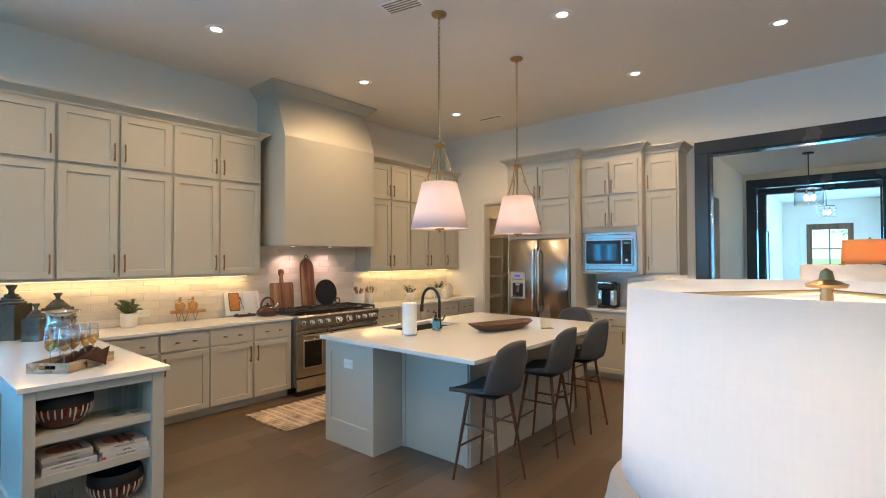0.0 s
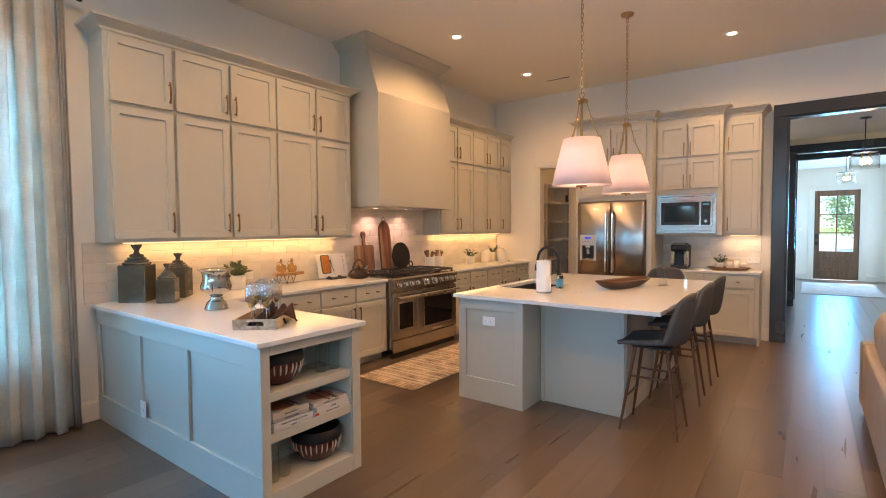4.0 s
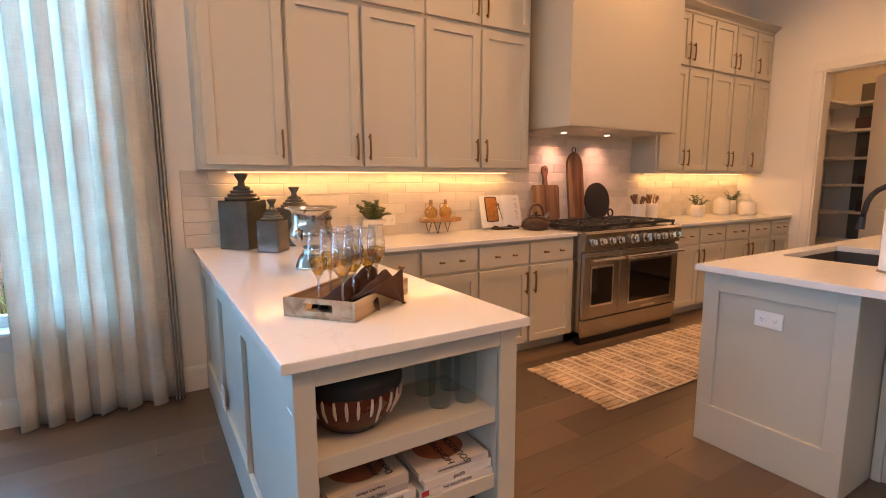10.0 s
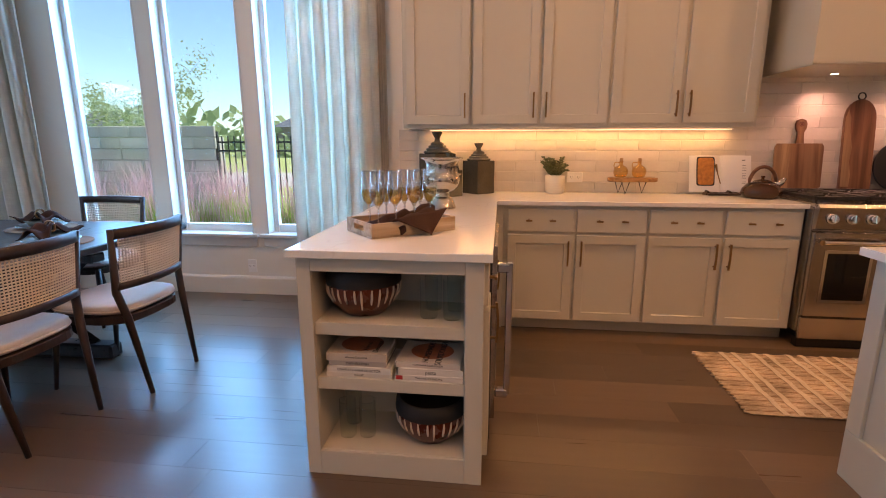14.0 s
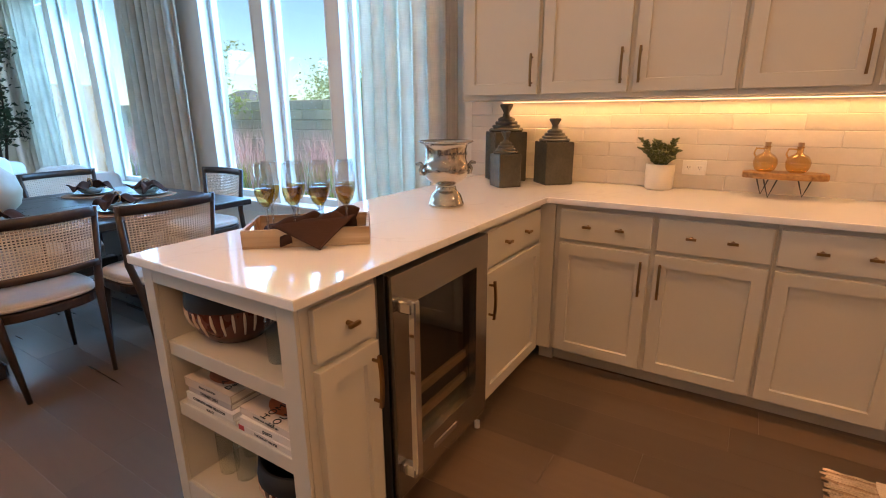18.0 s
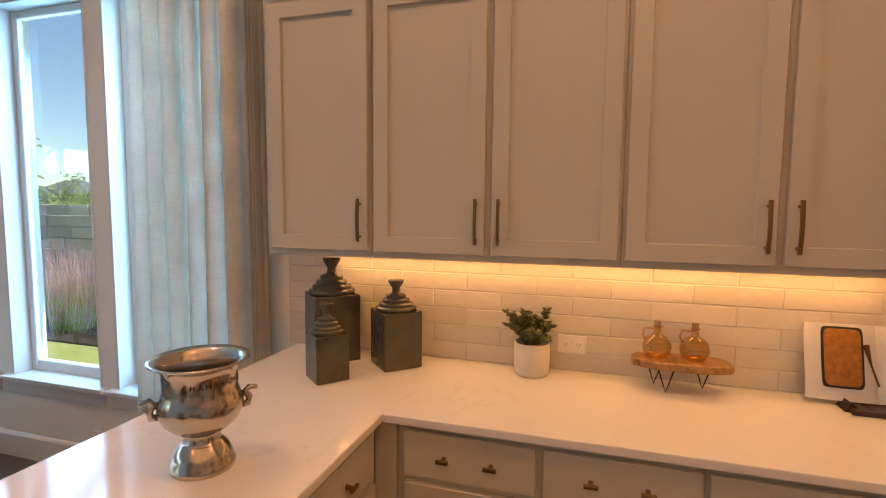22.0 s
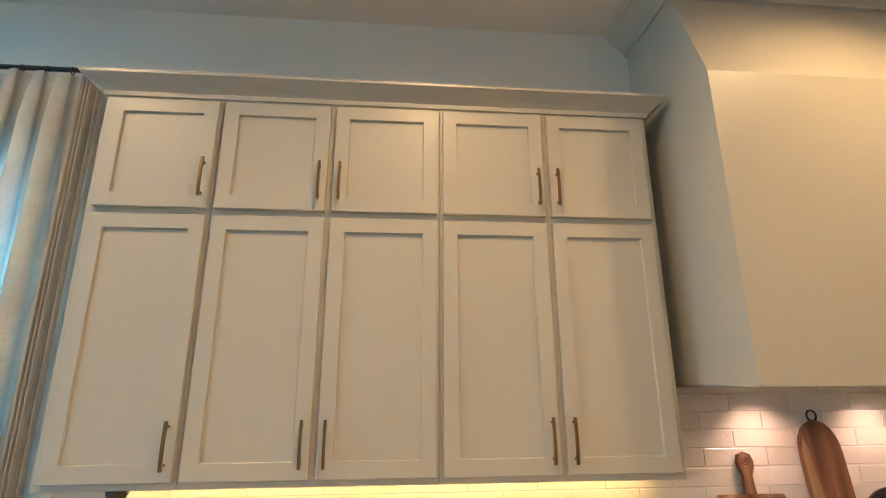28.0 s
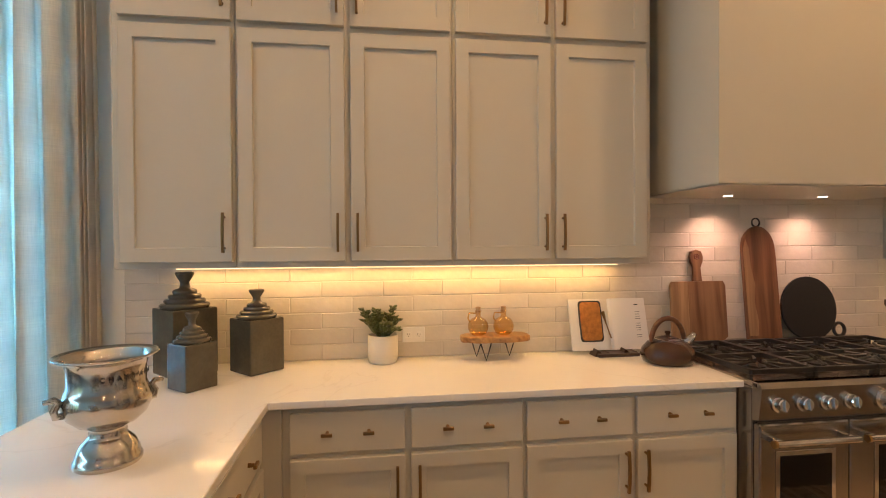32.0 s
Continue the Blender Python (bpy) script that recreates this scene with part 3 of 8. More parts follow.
def pull_mesh():
    """An upright bar pull, 0.16 m, a little bowed, on two posts."""
    pts = [(0, -0.030 - 0.006 * math.sin(math.pi * k / 8), -0.085 + 0.17 * k / 8) for k in range(9)]
    bm = bmesh.new()
    rings = [[bm.verts.new((x + sx * 0.0055, y + sy * 0.005, z)) for sx, sy in ((-1, -1), (1, -1), (1, 1), (-1, 1))] for x, y, z in pts]
    for a, b in zip(rings, rings[1:]):
        for k in range(4):
            bm.faces.new((a[k], a[(k + 1) % 4], b[(k + 1) % 4], b[k]))
    bm.faces.new(rings[0][::-1]), bm.faces.new(rings[-1])
    for z in (-0.066, 0.066):
        tube([(0, 0.0, z), (0, -0.034, z)], 0.0055, 8, bm)
    bmesh.ops.recalc_face_normals(bm, faces=bm.faces[:])
    me = bpy.data.meshes.new("handle")
    bm.to_mesh(me)
    bm.free()
    me.materials.append(BRONZE)
    return me


def knob_mesh():
    """A short level T-bar knob."""
    bm = box(-0.021, 0.021, -0.031, -0.020, -0.006, 0.006, 0.0015)
    tube([(0, 0, 0), (0, -0.022, 0)], [0.008, 0.0055], 10, bm)
    me = bpy.data.meshes.new("knob")
    bm.to_mesh(me)
    bm.free()
    me.materials.append(BRONZE)
    return me


PULL, KNOB = pull_mesh(), knob_mesh()


def door(cab, x0, x1, z0, z1, y, handle="", hz=None, rail=0.06):
    d = part("door", shaker(x1 - x0, z1 - z0, rail), None, cab, at=(x0, y, z0))
    if handle:
        hx = 0.03 if handle == "l" else (x1 - x0) - 0.03
        part("handle", PULL, None, d, "bronze bar pull", at=(hx, -0.02, hz - z0))
    return d


def drawer(cab, x0, x1, z0, z1, y, knobs=2):
    d = part("drawer_front", slab(x1 - x0, z1 - z0), None, cab, at=(x0, y, z0))
    for k in range(knobs):
        f = 0.5 if knobs == 1 else (0.32, 0.68)[k]
        part("knob", KNOB, None, d, "bronze T-bar knob", at=((x1 - x0) * f, -0.02, (z1 - z0) / 2))
    return d


def crown(name_parent, pts, z0, z1, out):
    """Flared crown moulding round a cabinet top: pts are stations (x, y, ox, oy)."""
    h = z1 - z0
    prof = [(0, z0), (0.012, z0), (0.014, z0 + 0.15 * h), (0.35 * out, z0 + 0.42 * h), (0.88 * out, z0 + 0.80 * h), (out, z0 + 0.84 * h), (out, z1), (0, z1)]
    return part("crown_moulding", sweep(prof, pts), CAB, name_parent)


UP0, UP1 = 1.392, 2.965
BASE_DOOR, BASE_DRAWER, TOP = (0.10, 0.688), (0.71, 0.862), 0.885


def upper_unit(y0, y1, doors, group="wall cabinets"):
    """A two-row wall cabinet on the west wall; doors are (y0, y1, side of the handle)."""
    top = thing("wall_cabinet", (WX, y0, 0), 90, "greige shaker wall cabinet with stacked doors and bronze pulls", "cabinet", group)
    part("carcass", box(0.0, y1 - y0 - 0.001, -0.285, 0.0, UP0, UP1, 0.002), CAB, top)
    for a, b, side in doors:
        door(top, a - y0, b - y0, 1.42, 2.425, -0.285, side, 1.545)
        door(top, a - y0, b - y0, 2.455, 2.946, -0.285, side, 2.585)
    return top


upper_unit(0.79, 1.284, [(0.822, 1.271, "r")])
upper_unit(1.284, 2.233, [(1.298, 1.748, "r"), (1.774, 2.22, "l")])
last = upper_unit(2.233, 3.205, [(2.246, 2.696, "r"), (2.722, 3.174, "l")])
left_crown = thing("crown_moulding", (WX, 0.79, UP1), 90, "greige painted crown moulding along the wall cabinets", "moulding", kind="structure")
part("moulding", sweep([(0, 0), (0.012, 0), (0.014, 0.02), (0.035, 0.038), (0.076, 0.066), (0.084, 0.069), (0.084, 0.082), (0, 0.082)],
     [(0.0, 0.0, -1, 0), (0.0, -0.285, -1, -1), (2.415, -0.285, 1, -1), (2.415, 0.0, 1, 0)]), CAB, left_crown)
upper_unit(4.84, 5.69, [(4.87, 5.265, "r"), (5.29, 5.68, "l")])
upper_unit(5.69, 6.515, [(5.705, 6.09, "r"), (6.115, 6.50, "l")])
upper_unit(6.515, 6.90, [(6.53, 6.87, "l")])
right_crown = thing("crown_moulding", (WX, 4.84, UP1), 90, "greige painted crown moulding along the wall cabinets", "moulding", kind="structure")
part("moulding", sweep([(0, 0), (0.012, 0), (0.014, 0.02), (0.035, 0.038), (0.076, 0.066), (0.084, 0.069), (0.084, 0.082), (0, 0.082)],
     [(0.0, 0.0, -1, 0), (0.0, -0.285, -1, -1), (2.06, -0.285, 0, -1)]), CAB, right_crown)

FX = -4.82  # plane of the base cabinet boxes


def base_unit(at, rz, w, depth, fronts, label="greige shaker base cabinet with drawer and door", group="base cabinets", end=False):
    """fronts: (x0, x1, side of the door handle, knobs)."""
    top = thing("base_cabinet", at, rz, label, "cabinet", group)
    part("carcass", box(0.0, w, -depth, 0.0, 0.09, TOP, 0.002), CAB, top)
    part("toe_kick", box(0.0, w, -depth + 0.075, -0.02, 0.0, 0.09), CAB, top)
    for a, b, side, knobs in fronts:
        drawer(top, a, b, *BASE_DRAWER, -depth, knobs)
        door(top, a, b, *BASE_DOOR, -depth, side, 0.57, 0.055)
    return top


D = FX - WX
tagged(part("corner_filler", box(-5.2, -4.803, 1.4525, 1.5295, 0.09, TOP, bm=box(-5.2, -4.87, 1.4525, 1.5295, 0.0, 0.09)), CAB), "greige corner filler between the base cabinets", "cabinet")
base_unit((WX, 1.53, 0), 90, 0.93, D, [(0.03, 0.458, "r", 2), (0.482, 0.922, "l", 2)], "greige shaker base cabinet beside the peninsula")
base_unit((WX, 2.46, 0), 90, 0.94, D, [(0.012, 0.455, "r", 2), (0.479, 0.922, "l", 2)], "greige shaker base cabinet beside the range")
base_unit((WX, 4.635, 0), 90, 0.925, D, [(0.02, 0.455, "r", 2), (0.48, 0.915, "l", 2)], "greige shaker base cabinet beside the range")
base_unit((WX, 5.56, 0), 90, 0.90, D, [(0.012, 0.435, "r", 2), (0.46, 0.885, "l", 2)])
base_unit((WX, 6.46, 0), 90, 0.44, D, [(0.012, 0.42, "l", 2)])

# peninsula
PX0, PX1, PY0, PY1 = WX, -3.20, 0.775, 1.455
pen = thing("peninsula", (-3.20, 1.115, 0), 0, "greige painted peninsula with an open shelf end and panelled back", "cabinet")
ox, oy = 3.20, -1.115


def pbox(name, x0, x1, y0, y1, z0, z1, bevel=0.002, parent=None, material=None, label=""):
    return part(name, box(x0 + ox, x1 + ox, y0 + oy, y1 + oy, z0, z1, bevel), material or CAB, parent or pen, label)


pbox("back_board", PX0 + 0.003, -3.20, 0.790, 0.81, 0, TOP)
BAY = -3.50  # back of the open shelves
pbox("side_panel", BAY, -3.20, 0.81, 0.826, 0.0, TOP)
pbox("side_panel", BAY, -3.20, 1.388, 1.392, 0.0, TOP)
pbox("bay_back", BAY - 0.015, BAY, 0.81, 1.452, 0.0, TOP)
pbox("top_rail", BAY, -3.20, 0.826, 1.392, 0.832, TOP)
pbox("bottom_shelf", BAY, -3.20, 0.826, 1.392, 0.0, 0.105)
pbox("shelf", BAY, -3.204, 0.826, 1.392, 0.582, 0.632)
pbox("shelf", BAY, -3.204, 0.826, 1.392, 0.360, 0.410)
# face frame stiles and the panelled back
pbox("face_stile", -3.20, -3.188, 0.772, 0.826, 0, TOP)
pbox("face_stile", -3.20, -3.188, 1.392, 1.458, 0, TOP)
pbox("face_rail", -3.20, -3.189, 0.826, 1.392, 0.832, TOP)
pbox("face_rail", -3.20, -3.189, 0.826, 1.392, 0.0, 0.103)
pbox("back_top_rail", PX0 + 0.003, -3.20, 0.775, 0.790, 0.76, TOP)
pbox("back_bottom_rail", PX0 + 0.003, -3.20, 0.772, 0.790, 0.0, 0.20)
for x in (-5.40, -4.64, -3.97, -3.24):
    w = 0.04 if x in (-5.40, -3.24) else 0.012
    if w == 0.012:
        pbox("panel_strip", x - 0.012, x + 0.012, 0.772, 0.790, 0.20, 0.76)
    else:
        pbox("panel_stile", x - 0.037, x + 0.037, 0.775, 0.790, 0.20, 0.76)
base_unit((-3.205, 1.393, 0), 180, 0.285, 1.452 - 1.393, [(0.03, 0.265, "r", 1)], "narrow greige base cabinet beside the wine cooler")
base_unit((-4.135, 0.84, 0), 180, 0.665, 1.452 - 0.84, [(0.02, 0.62, "l", 2)], "greige base cabinet between wine cooler and corner")


def counter(name, outline, label, bm=None):
    return tagged(part(name, bm or extrude_outline(outline, TOP, 0.915, 0.004), QUARTZ), label, "countertop")


counter("countertop", [(-5.435, 0.742), (-3.165, 0.742), (-3.165, 1.487), (-4.785, 1.487), (-4.785, 3.405), (-5.435, 3.405)],
        "glossy white quartz countertop with an L-shaped peninsula")
counter("countertop", [(-5.435, 4.63), (-4.785, 4.63), (-4.785, 6.895), (-5.435, 6.895)], "glossy white quartz countertop beside the range")
counter("countertop", [(-2.655, 6.42), (-1.445, 6.42), (-1.445, 6.895), (-2.655, 6.895)], "glossy white quartz countertop of the coffee bar")

# hood
hood = thing("range_hood", (WX, 3.99, 1.739), 90, "tall greige painted range hood with a sloped top", "range hood")
hw = 0.674
bm = bmesh.new()
prof = [(0, 0), (-0.62, 0), (-0.62, 1.265), (-0.612, 1.29), (-0.45, 1.765), (-0.448, 1.772), (-0.448, 1.78), (0, 1.78)]
a = [bm.verts.new((-hw, y, z)) for y, z in prof]
b = [bm.verts.new((hw, y, z)) for y, z in prof]
for k in range(len(prof)):
    if k:
        bm.faces.new((a[k], a[(k + 1) % 8], b[(k + 1) % 8], b[k]))
bm.faces.new(a), bm.faces.new(b[::-1])
bmesh.ops.recalc_face_normals(bm, faces=bm.faces[:])
part("hood_body", bm, CAB, hood)
part("crown_moulding", sweep([(0, 1.78), (0.014, 1.78), (0.016, 1.80), (0.05, 1.83), (0.10, 1.88), (0.112, 1.884), (0.112, 1.909), (0, 1.909)],
     [(-hw, 0, -1, 0), (-hw, -0.448, -1, -1), (hw, -0.448, 1, -1), (hw, 0, 1, 0)]), CAB, hood)
part("liner", box(-hw + 0.03, hw - 0.03, -0.59, -0.03, 0.004, 0.02, 0.002), STEEL, hood, "brushed steel liner")
part("trim_ring", box(-hw, hw, -0.62, 0.0, -0.003, 0.004), CAB, hood)
HOODLIGHT = glow("hood lamp", (1.0, 0.78, 0.60), 3.5)
for x in (-0.28, 0.28):
    part("light", lathe([(0.022, -0.006), (0.022, 0.002)], 16, at=(x, -0.17, 0)), HOODLIGHT, hood, "small glowing halogen lamp")
    lamp("hood_lamp", "SPOT", HOODW, (1.0, 0.56, 0.40), pose(WX + 0.17, 3.99 + x, 1.725, 0, 8, 0), 0.02, cone=125, blend=1.0)

# under-cabinet light strips
STRIP = glow("light strip", (1.0, 0.72, 0.38), 1.6)
for y0, y1 in ((0.95, 3.15), (4.95, 6.85)):
    s = thing("light_strip", (WX + 0.075, (y0 + y1) / 2, UP0), 0, "slim warm glowing strip under the wall cabinets", "light strip", "light strips")
    part("housing", box(-0.012, 0.012, (y0 - y1) / 2, (y1 - y0) / 2, -0.008, 0.0), WHITE, s)
    part("diffuser", box(-0.009, 0.009, (y0 - y1) / 2 + 0.01, (y1 - y0) / 2 - 0.01, -0.0125, -0.008), STRIP, s)
    lamp("strip_lamp", "AREA", STRIPW * (y1 - y0), (1.0, 0.56, 0.18), pose(WX + 0.075, (y0 + y1) / 2, UP0 - 0.016, 0, 0, 90), y1 - y0, 0.02)

# north wall: fridge surround, microwave cabinet, coffee bar
FRX0, FRX1 = -3.66, -2.735
sur = thing("fridge_surround", (-3.20, NY, 0), 0, "greige cabinet surround above and beside the fridge", "cabinet")
part("side_panel", box(-0.505, -0.465, -0.66, -0.002, 0, 2.90, 0.002), CAB, sur)
part("side_panel", box(0.47, 0.54, -0.66, -0.002, 0, 2.90, 0.002), CAB, sur)
part("carcass", box(-0.465, 0.47, -0.655, -0.002, 1.845, 2.90, 0.002), CAB, sur)
for z0, z1, hz in ((1.90, 2.36, 2.0), (2.385, 2.84, 2.485)):
    door(sur, -0.455, -0.012, z0, z1, -0.655, "r", hz)
    door(sur, 0.012, 0.46, z0, z1, -0.655, "l", hz)
crown(sur, [(-0.505, 0, -1, 0), (-0.505, -0.66, -1, -1), (0.54, -0.66, 1, -1), (0.54, 0, 1, 0)], 2.90, 3.0, 0.085)
mid = thing("wall_cabinet", (-2.27, NY, 0), 0, "greige wall cabinet with four doors above the microwave", "cabinet")
part("carcass", box(-0.389, 0.405, -0.48, -0.002, 1.37, 2.90, 0.002), CAB, mid)
for z0, z1, hz in ((1.975, 2.37, 2.07), (2.395, 2.82, 2.49)):
    door(mid, -0.36, -0.008, z0, z1, -0.48, "r", hz)
    door(mid, 0.012, 0.365, z0, z1, -0.48, "l", hz)
crown(mid, [(-0.389, -0.48, 0, -1), (0.405, -0.48, 1, -1), (0.405, 0, 1, 0)], 2.90, 3.0, 0.085)
rt = thing("wall_cabinet", (-1.66, NY, 0), 0, "narrow greige wall cabinet beside the hall opening", "cabinet")
part("carcass", box(-0.204, 0.19, -0.36, -0.002, 1.37, 2.87, 0.002), CAB, rt)
door(rt, -0.185, 0.165, 1.395, 2.38, -0.36, "l", 1.51)
door(rt, -0.185, 0.165, 2.41, 2.81, -0.36, "l", 2.52)
crown(rt, [(-0.204, -0.36, 0, -1), (0.19, -0.36, 1, -1), (0.19, 0, 1, 0)], 2.87, 2.965, 0.08)
bar = base_unit((-2.655, NY, 0), 0, 1.18, 0.45, [(0.03, 0.575, "r", 2), (0.60, 1.15, "l", 2)], "greige base cabinet of the coffee bar")
part("end_panel", box(1.18, 1.20, -0.455, 0.0, 0.0, TOP, 0.002), CAB, bar)
lamp("bar_lamp", "AREA", STRIPW * 0.8, (1.0, 0.65, 0.33), pose(-1.66, NY - 0.15, 1.36), 0.3, 0.02)
bs = thing("light_strip", (-1.66, NY - 0.15, 1.37), 0, "slim warm glowing strip under the wall cabinet", "light strip", "light strips")
part("housing", box(-0.15, 0.15, -0.012, 0.012, -0.005, 0.0), WHITE, bs)
part("diffuser", box(-0.145, 0.145, -0.009, 0.009, -0.008, -0.005), STRIP, bs)

# island
IX0, IX1, IY0, IY1 = -3.45, -1.755, 2.815, 5.13
isl = thing("kitchen_island", (-2.75, 3.9, 0), 0, "greige panelled kitchen island with a seating overhang", "kitchen island")


def ibox(name, x0, x1, y0, y1, z0, z1, bevel=0.002):
    return part(name, box(x0 + 2.75, x1 + 2.75, y0 - 3.9, y1 - 3.9, z0, z1, bevel), CAB, isl)


part("end_block", box(-0.675, -0.05, -1.025, 1.12, 0, 0.655), CAB, isl)
for x0, x1, y0, y1 in ((-0.675, -0.05, -1.025, -0.448), (-0.675, -0.05, 0.272, 1.12), (-0.675, -0.616, -0.448, 0.272), (-0.194, -0.05, -0.448, 0.272)):
    part("sink_surround", box(x0, x1, y0, y1, 0.655, TOP), CAB, isl)
ibox("seat_side_block", -2.80, -2.10, 3.195, 4.95, 0, TOP)
for x0, x1, y, xs in ((-3.425, -2.80, 2.875, (0.05, 0.05)),):
    ibox("panel_stile", x0, x0 + 0.075, y - 0.015, y, 0.20, TOP)
    ibox("panel_stile", x1 - 0.075, x1, y - 0.015, y, 0.20, TOP)
    ibox("panel_rail", x0 + 0.075, x1 - 0.075, y - 0.015, y, 0.79, TOP)
    ibox("base_rail", x0, x1, y - 0.015, y, 0.0, 0.20)
ibox("panel_stile", -2.795, -2.76, 3.18, 3.195, 0.0, TOP)
ibox("panel_stile", -2.13, -2.095, 3.18, 3.195, 0.0, TOP)
for y in (3.25, 4.1, 4.9):
    ibox("panel_stile", -2.10, -2.085, y - 0.05, y + 0.05, 0.16, 0.80)
ibox("panel_rail", -2.10, -2.085, 3.20, 4.95, 0.80, TOP)
ibox("base_rail", -2.10, -2.085, 3.20, 4.95, 0.0, 0.16)
for k in range(4):
    y = 3.0 + 0.48 * k
    d = part("door", shaker(0.46, 0.78, 0.055), None, isl, at=pose(-3.425 + 2.75, y + 0.46 - 3.9, 0.10, 0, 0, -90))
    part("handle", PULL, None, d, "bronze bar pull", at=(0.03 if k % 2 else 0.43, -0.02, 0.6))

# ---- more building helpers ----
def sheet(fn, nu, nv, t=0.0, bm=None, close_u=False):
    """A curved body: fn(u, v) gives the middle surface, t its thickness."""
    one = bmesh.new()
    us = [i / nu for i in range(nu if close_u else nu + 1)]
    vs = [j / nv for j in range(nv + 1)]
    grid = [[Vector(fn(u, v)) for v in vs] for u in us]
    m = len(us)
    sides = []
    for s in ((1, -1) if t else (0,)):
        rows = []
        for i in range(m):
            row = []
            for j in range(nv + 1):
                p = grid[i][j]
                if t:
                    a = grid[(i + 1) % m if close_u else min(i + 1, m - 1)][j] - grid[i - 1 if (i or close_u) else 0][j]
                    b = grid[i][min(j + 1, nv)] - grid[i][max(j - 1, 0)]
                    n = a.cross(b)
                    p = p + (n.normalized() if n.length > 1e-9 else Vector((0, 0, 1))) * (s * t / 2)
                row.append(one.verts.new(p))
            rows.append(row)
        sides.append(rows)
        for i in range(m if close_u else m - 1):
            for j in range(nv):
                k = (i + 1) % m
                one.faces.new((rows[i][j], rows[k][j], rows[k][j + 1], rows[i][j + 1])[::s or 1])
    if t:
        A, B = sides
        for i in range(m if close_u else m - 1):
            k = (i + 1) % m
            for j in (0, nv):
                one.faces.new((A[i][j], B[i][j], B[k][j], A[k][j]))
        if not close_u:
            for j in range(nv):
                for i in (0, m - 1):
                    one.faces.new((A[i][j], A[i][j + 1], B[i][j + 1], B[i][j]))
    bmesh.ops.recalc_face_normals(one, faces=one.faces[:])
    return join(bm, one)


def blob(sx, sy, sz, e1=0.35, e2=0.35, nu=28, nv=16, at=(0, 0, 0), bm=None, rough=0.0, seed=0):
    """A rounded box or cushion (half sizes sx, sy, sz); small e: squarer. rough: soft dents."""
    def pw(x, e):
        return math.copysign(abs(x) ** e, x)

    def fn(u, v):
        a, b = 2 * math.pi * u, math.pi * (v - 0.5)
        p = Vector((sx * pw(math.cos(b), e1) * pw(math.cos(a), e2), sy * pw(math.cos(b), e1) * pw(math.sin(a), e2), sz * pw(math.sin(b), e1)))
        if rough:
            p *= 1 + rough * noise.noise(p * 6 + Vector((seed, seed * 2, 0))) + rough * 0.22 * noise.noise(Vector((p.x * 30, p.y * 12, p.z * 34)) + Vector((seed * 3, 0, 0)))
        return p + Vector(at)
    one = sheet(fn, nu, nv, 0, None, True)
    bmesh.ops.remove_doubles(one, verts=one.verts[:], dist=1e-5)
    return join(bm, one)


def text(words, size, at, material, parent, label="", depth=0.0006):
    """Lettering as a mesh, reading along the local x of the pose at."""
    cu = bpy.data.curves.new("lettering", "FONT")
    cu.body, cu.size, cu.extrude = words, size, depth
    cu.align_x, cu.align_y = "CENTER", "CENTER"
    tmp = bpy.data.objects.new("tmp_text", cu)
    me = bpy.data.meshes.new_from_object(tmp)
    bpy.data.objects.remove(tmp)
    me.materials.append(material)
    ob = new("lettering", me)
    ob.parent = parent
    ob.matrix_basis = at
    if label:
        ob["label"] = label
    return ob


# ---- range ----
rg = thing("range", (-4.74, 4.015, 0), 90, "wide stainless steel gas range with two ovens", "stove")
GRATE = IRON
# local x runs along the wall (-0.61 .. 0.61), local -y is the front
part("body", box(-0.61, 0.61, 0.0, 0.66, 0.10, 0.90, 0.004), STEEL, rg)
part("kick_plate", box(-0.60, 0.60, -0.005, 0.05, 0.0, 0.06, 0.003), BLACK, rg)
part("bottom_drawer", box(-0.605, 0.605, -0.025, 0.0, 0.062, 0.205, 0.004), STEEL, rg)
part("cooktop", box(-0.61, 0.61, -0.03, 0.66, 0.90, 0.925, 0.004), STEEL, rg)
part("back_guard", box(-0.61, 0.61, 0.61, 0.68, 0.925, 0.955, 0.004), STEEL, rg)
bm = bmesh.new()
prof = [(0.0, 0.925), (-0.035, 0.925), (-0.052, 0.905), (-0.035, 0.775), (0.0, 0.765)]
a = [bm.verts.new((-0.61, y, z)) for y, z in prof]
b = [bm.verts.new((0.61, y, z)) for y, z in prof]
for k in range(5):
    bm.faces.new((a[k], a[(k + 1) % 5], b[(k + 1) % 5], b[k]))
bm.faces.new(a[::-1]), bm.faces.new(b)
bmesh.ops.recalc_face_normals(bm, faces=bm.faces[:])
part("control_panel", bm, STEEL, rg)
knob_bm = lathe([(0.034, 0.0), (0.034, 0.006), (0.026, 0.008), (0.025, 0.03), (0.022, 0.034)], 24)
box(-0.004, 0.004, -0.024, 0.024, 0.03, 0.042, 0.0015, bm=knob_bm)
knob_me = bpy.data.meshes.new("knob")
knob_bm.to_mesh(knob_me), knob_bm.free()
knob_me.materials.append(CHROME)
for k, x in enumerate((-0.53, -0.42, -0.31, -0.20, -0.04, 0.12, 0.26, 0.37, 0.48, 0.56)):
    big = 1.35 if k in (4, 5) else 0.95
    part("knob", knob_me, None, rg, "chrome burner knob", at=pose(x, -0.044, 0.838, 83, 0, 0) @ Matrix.Scale(big, 4))
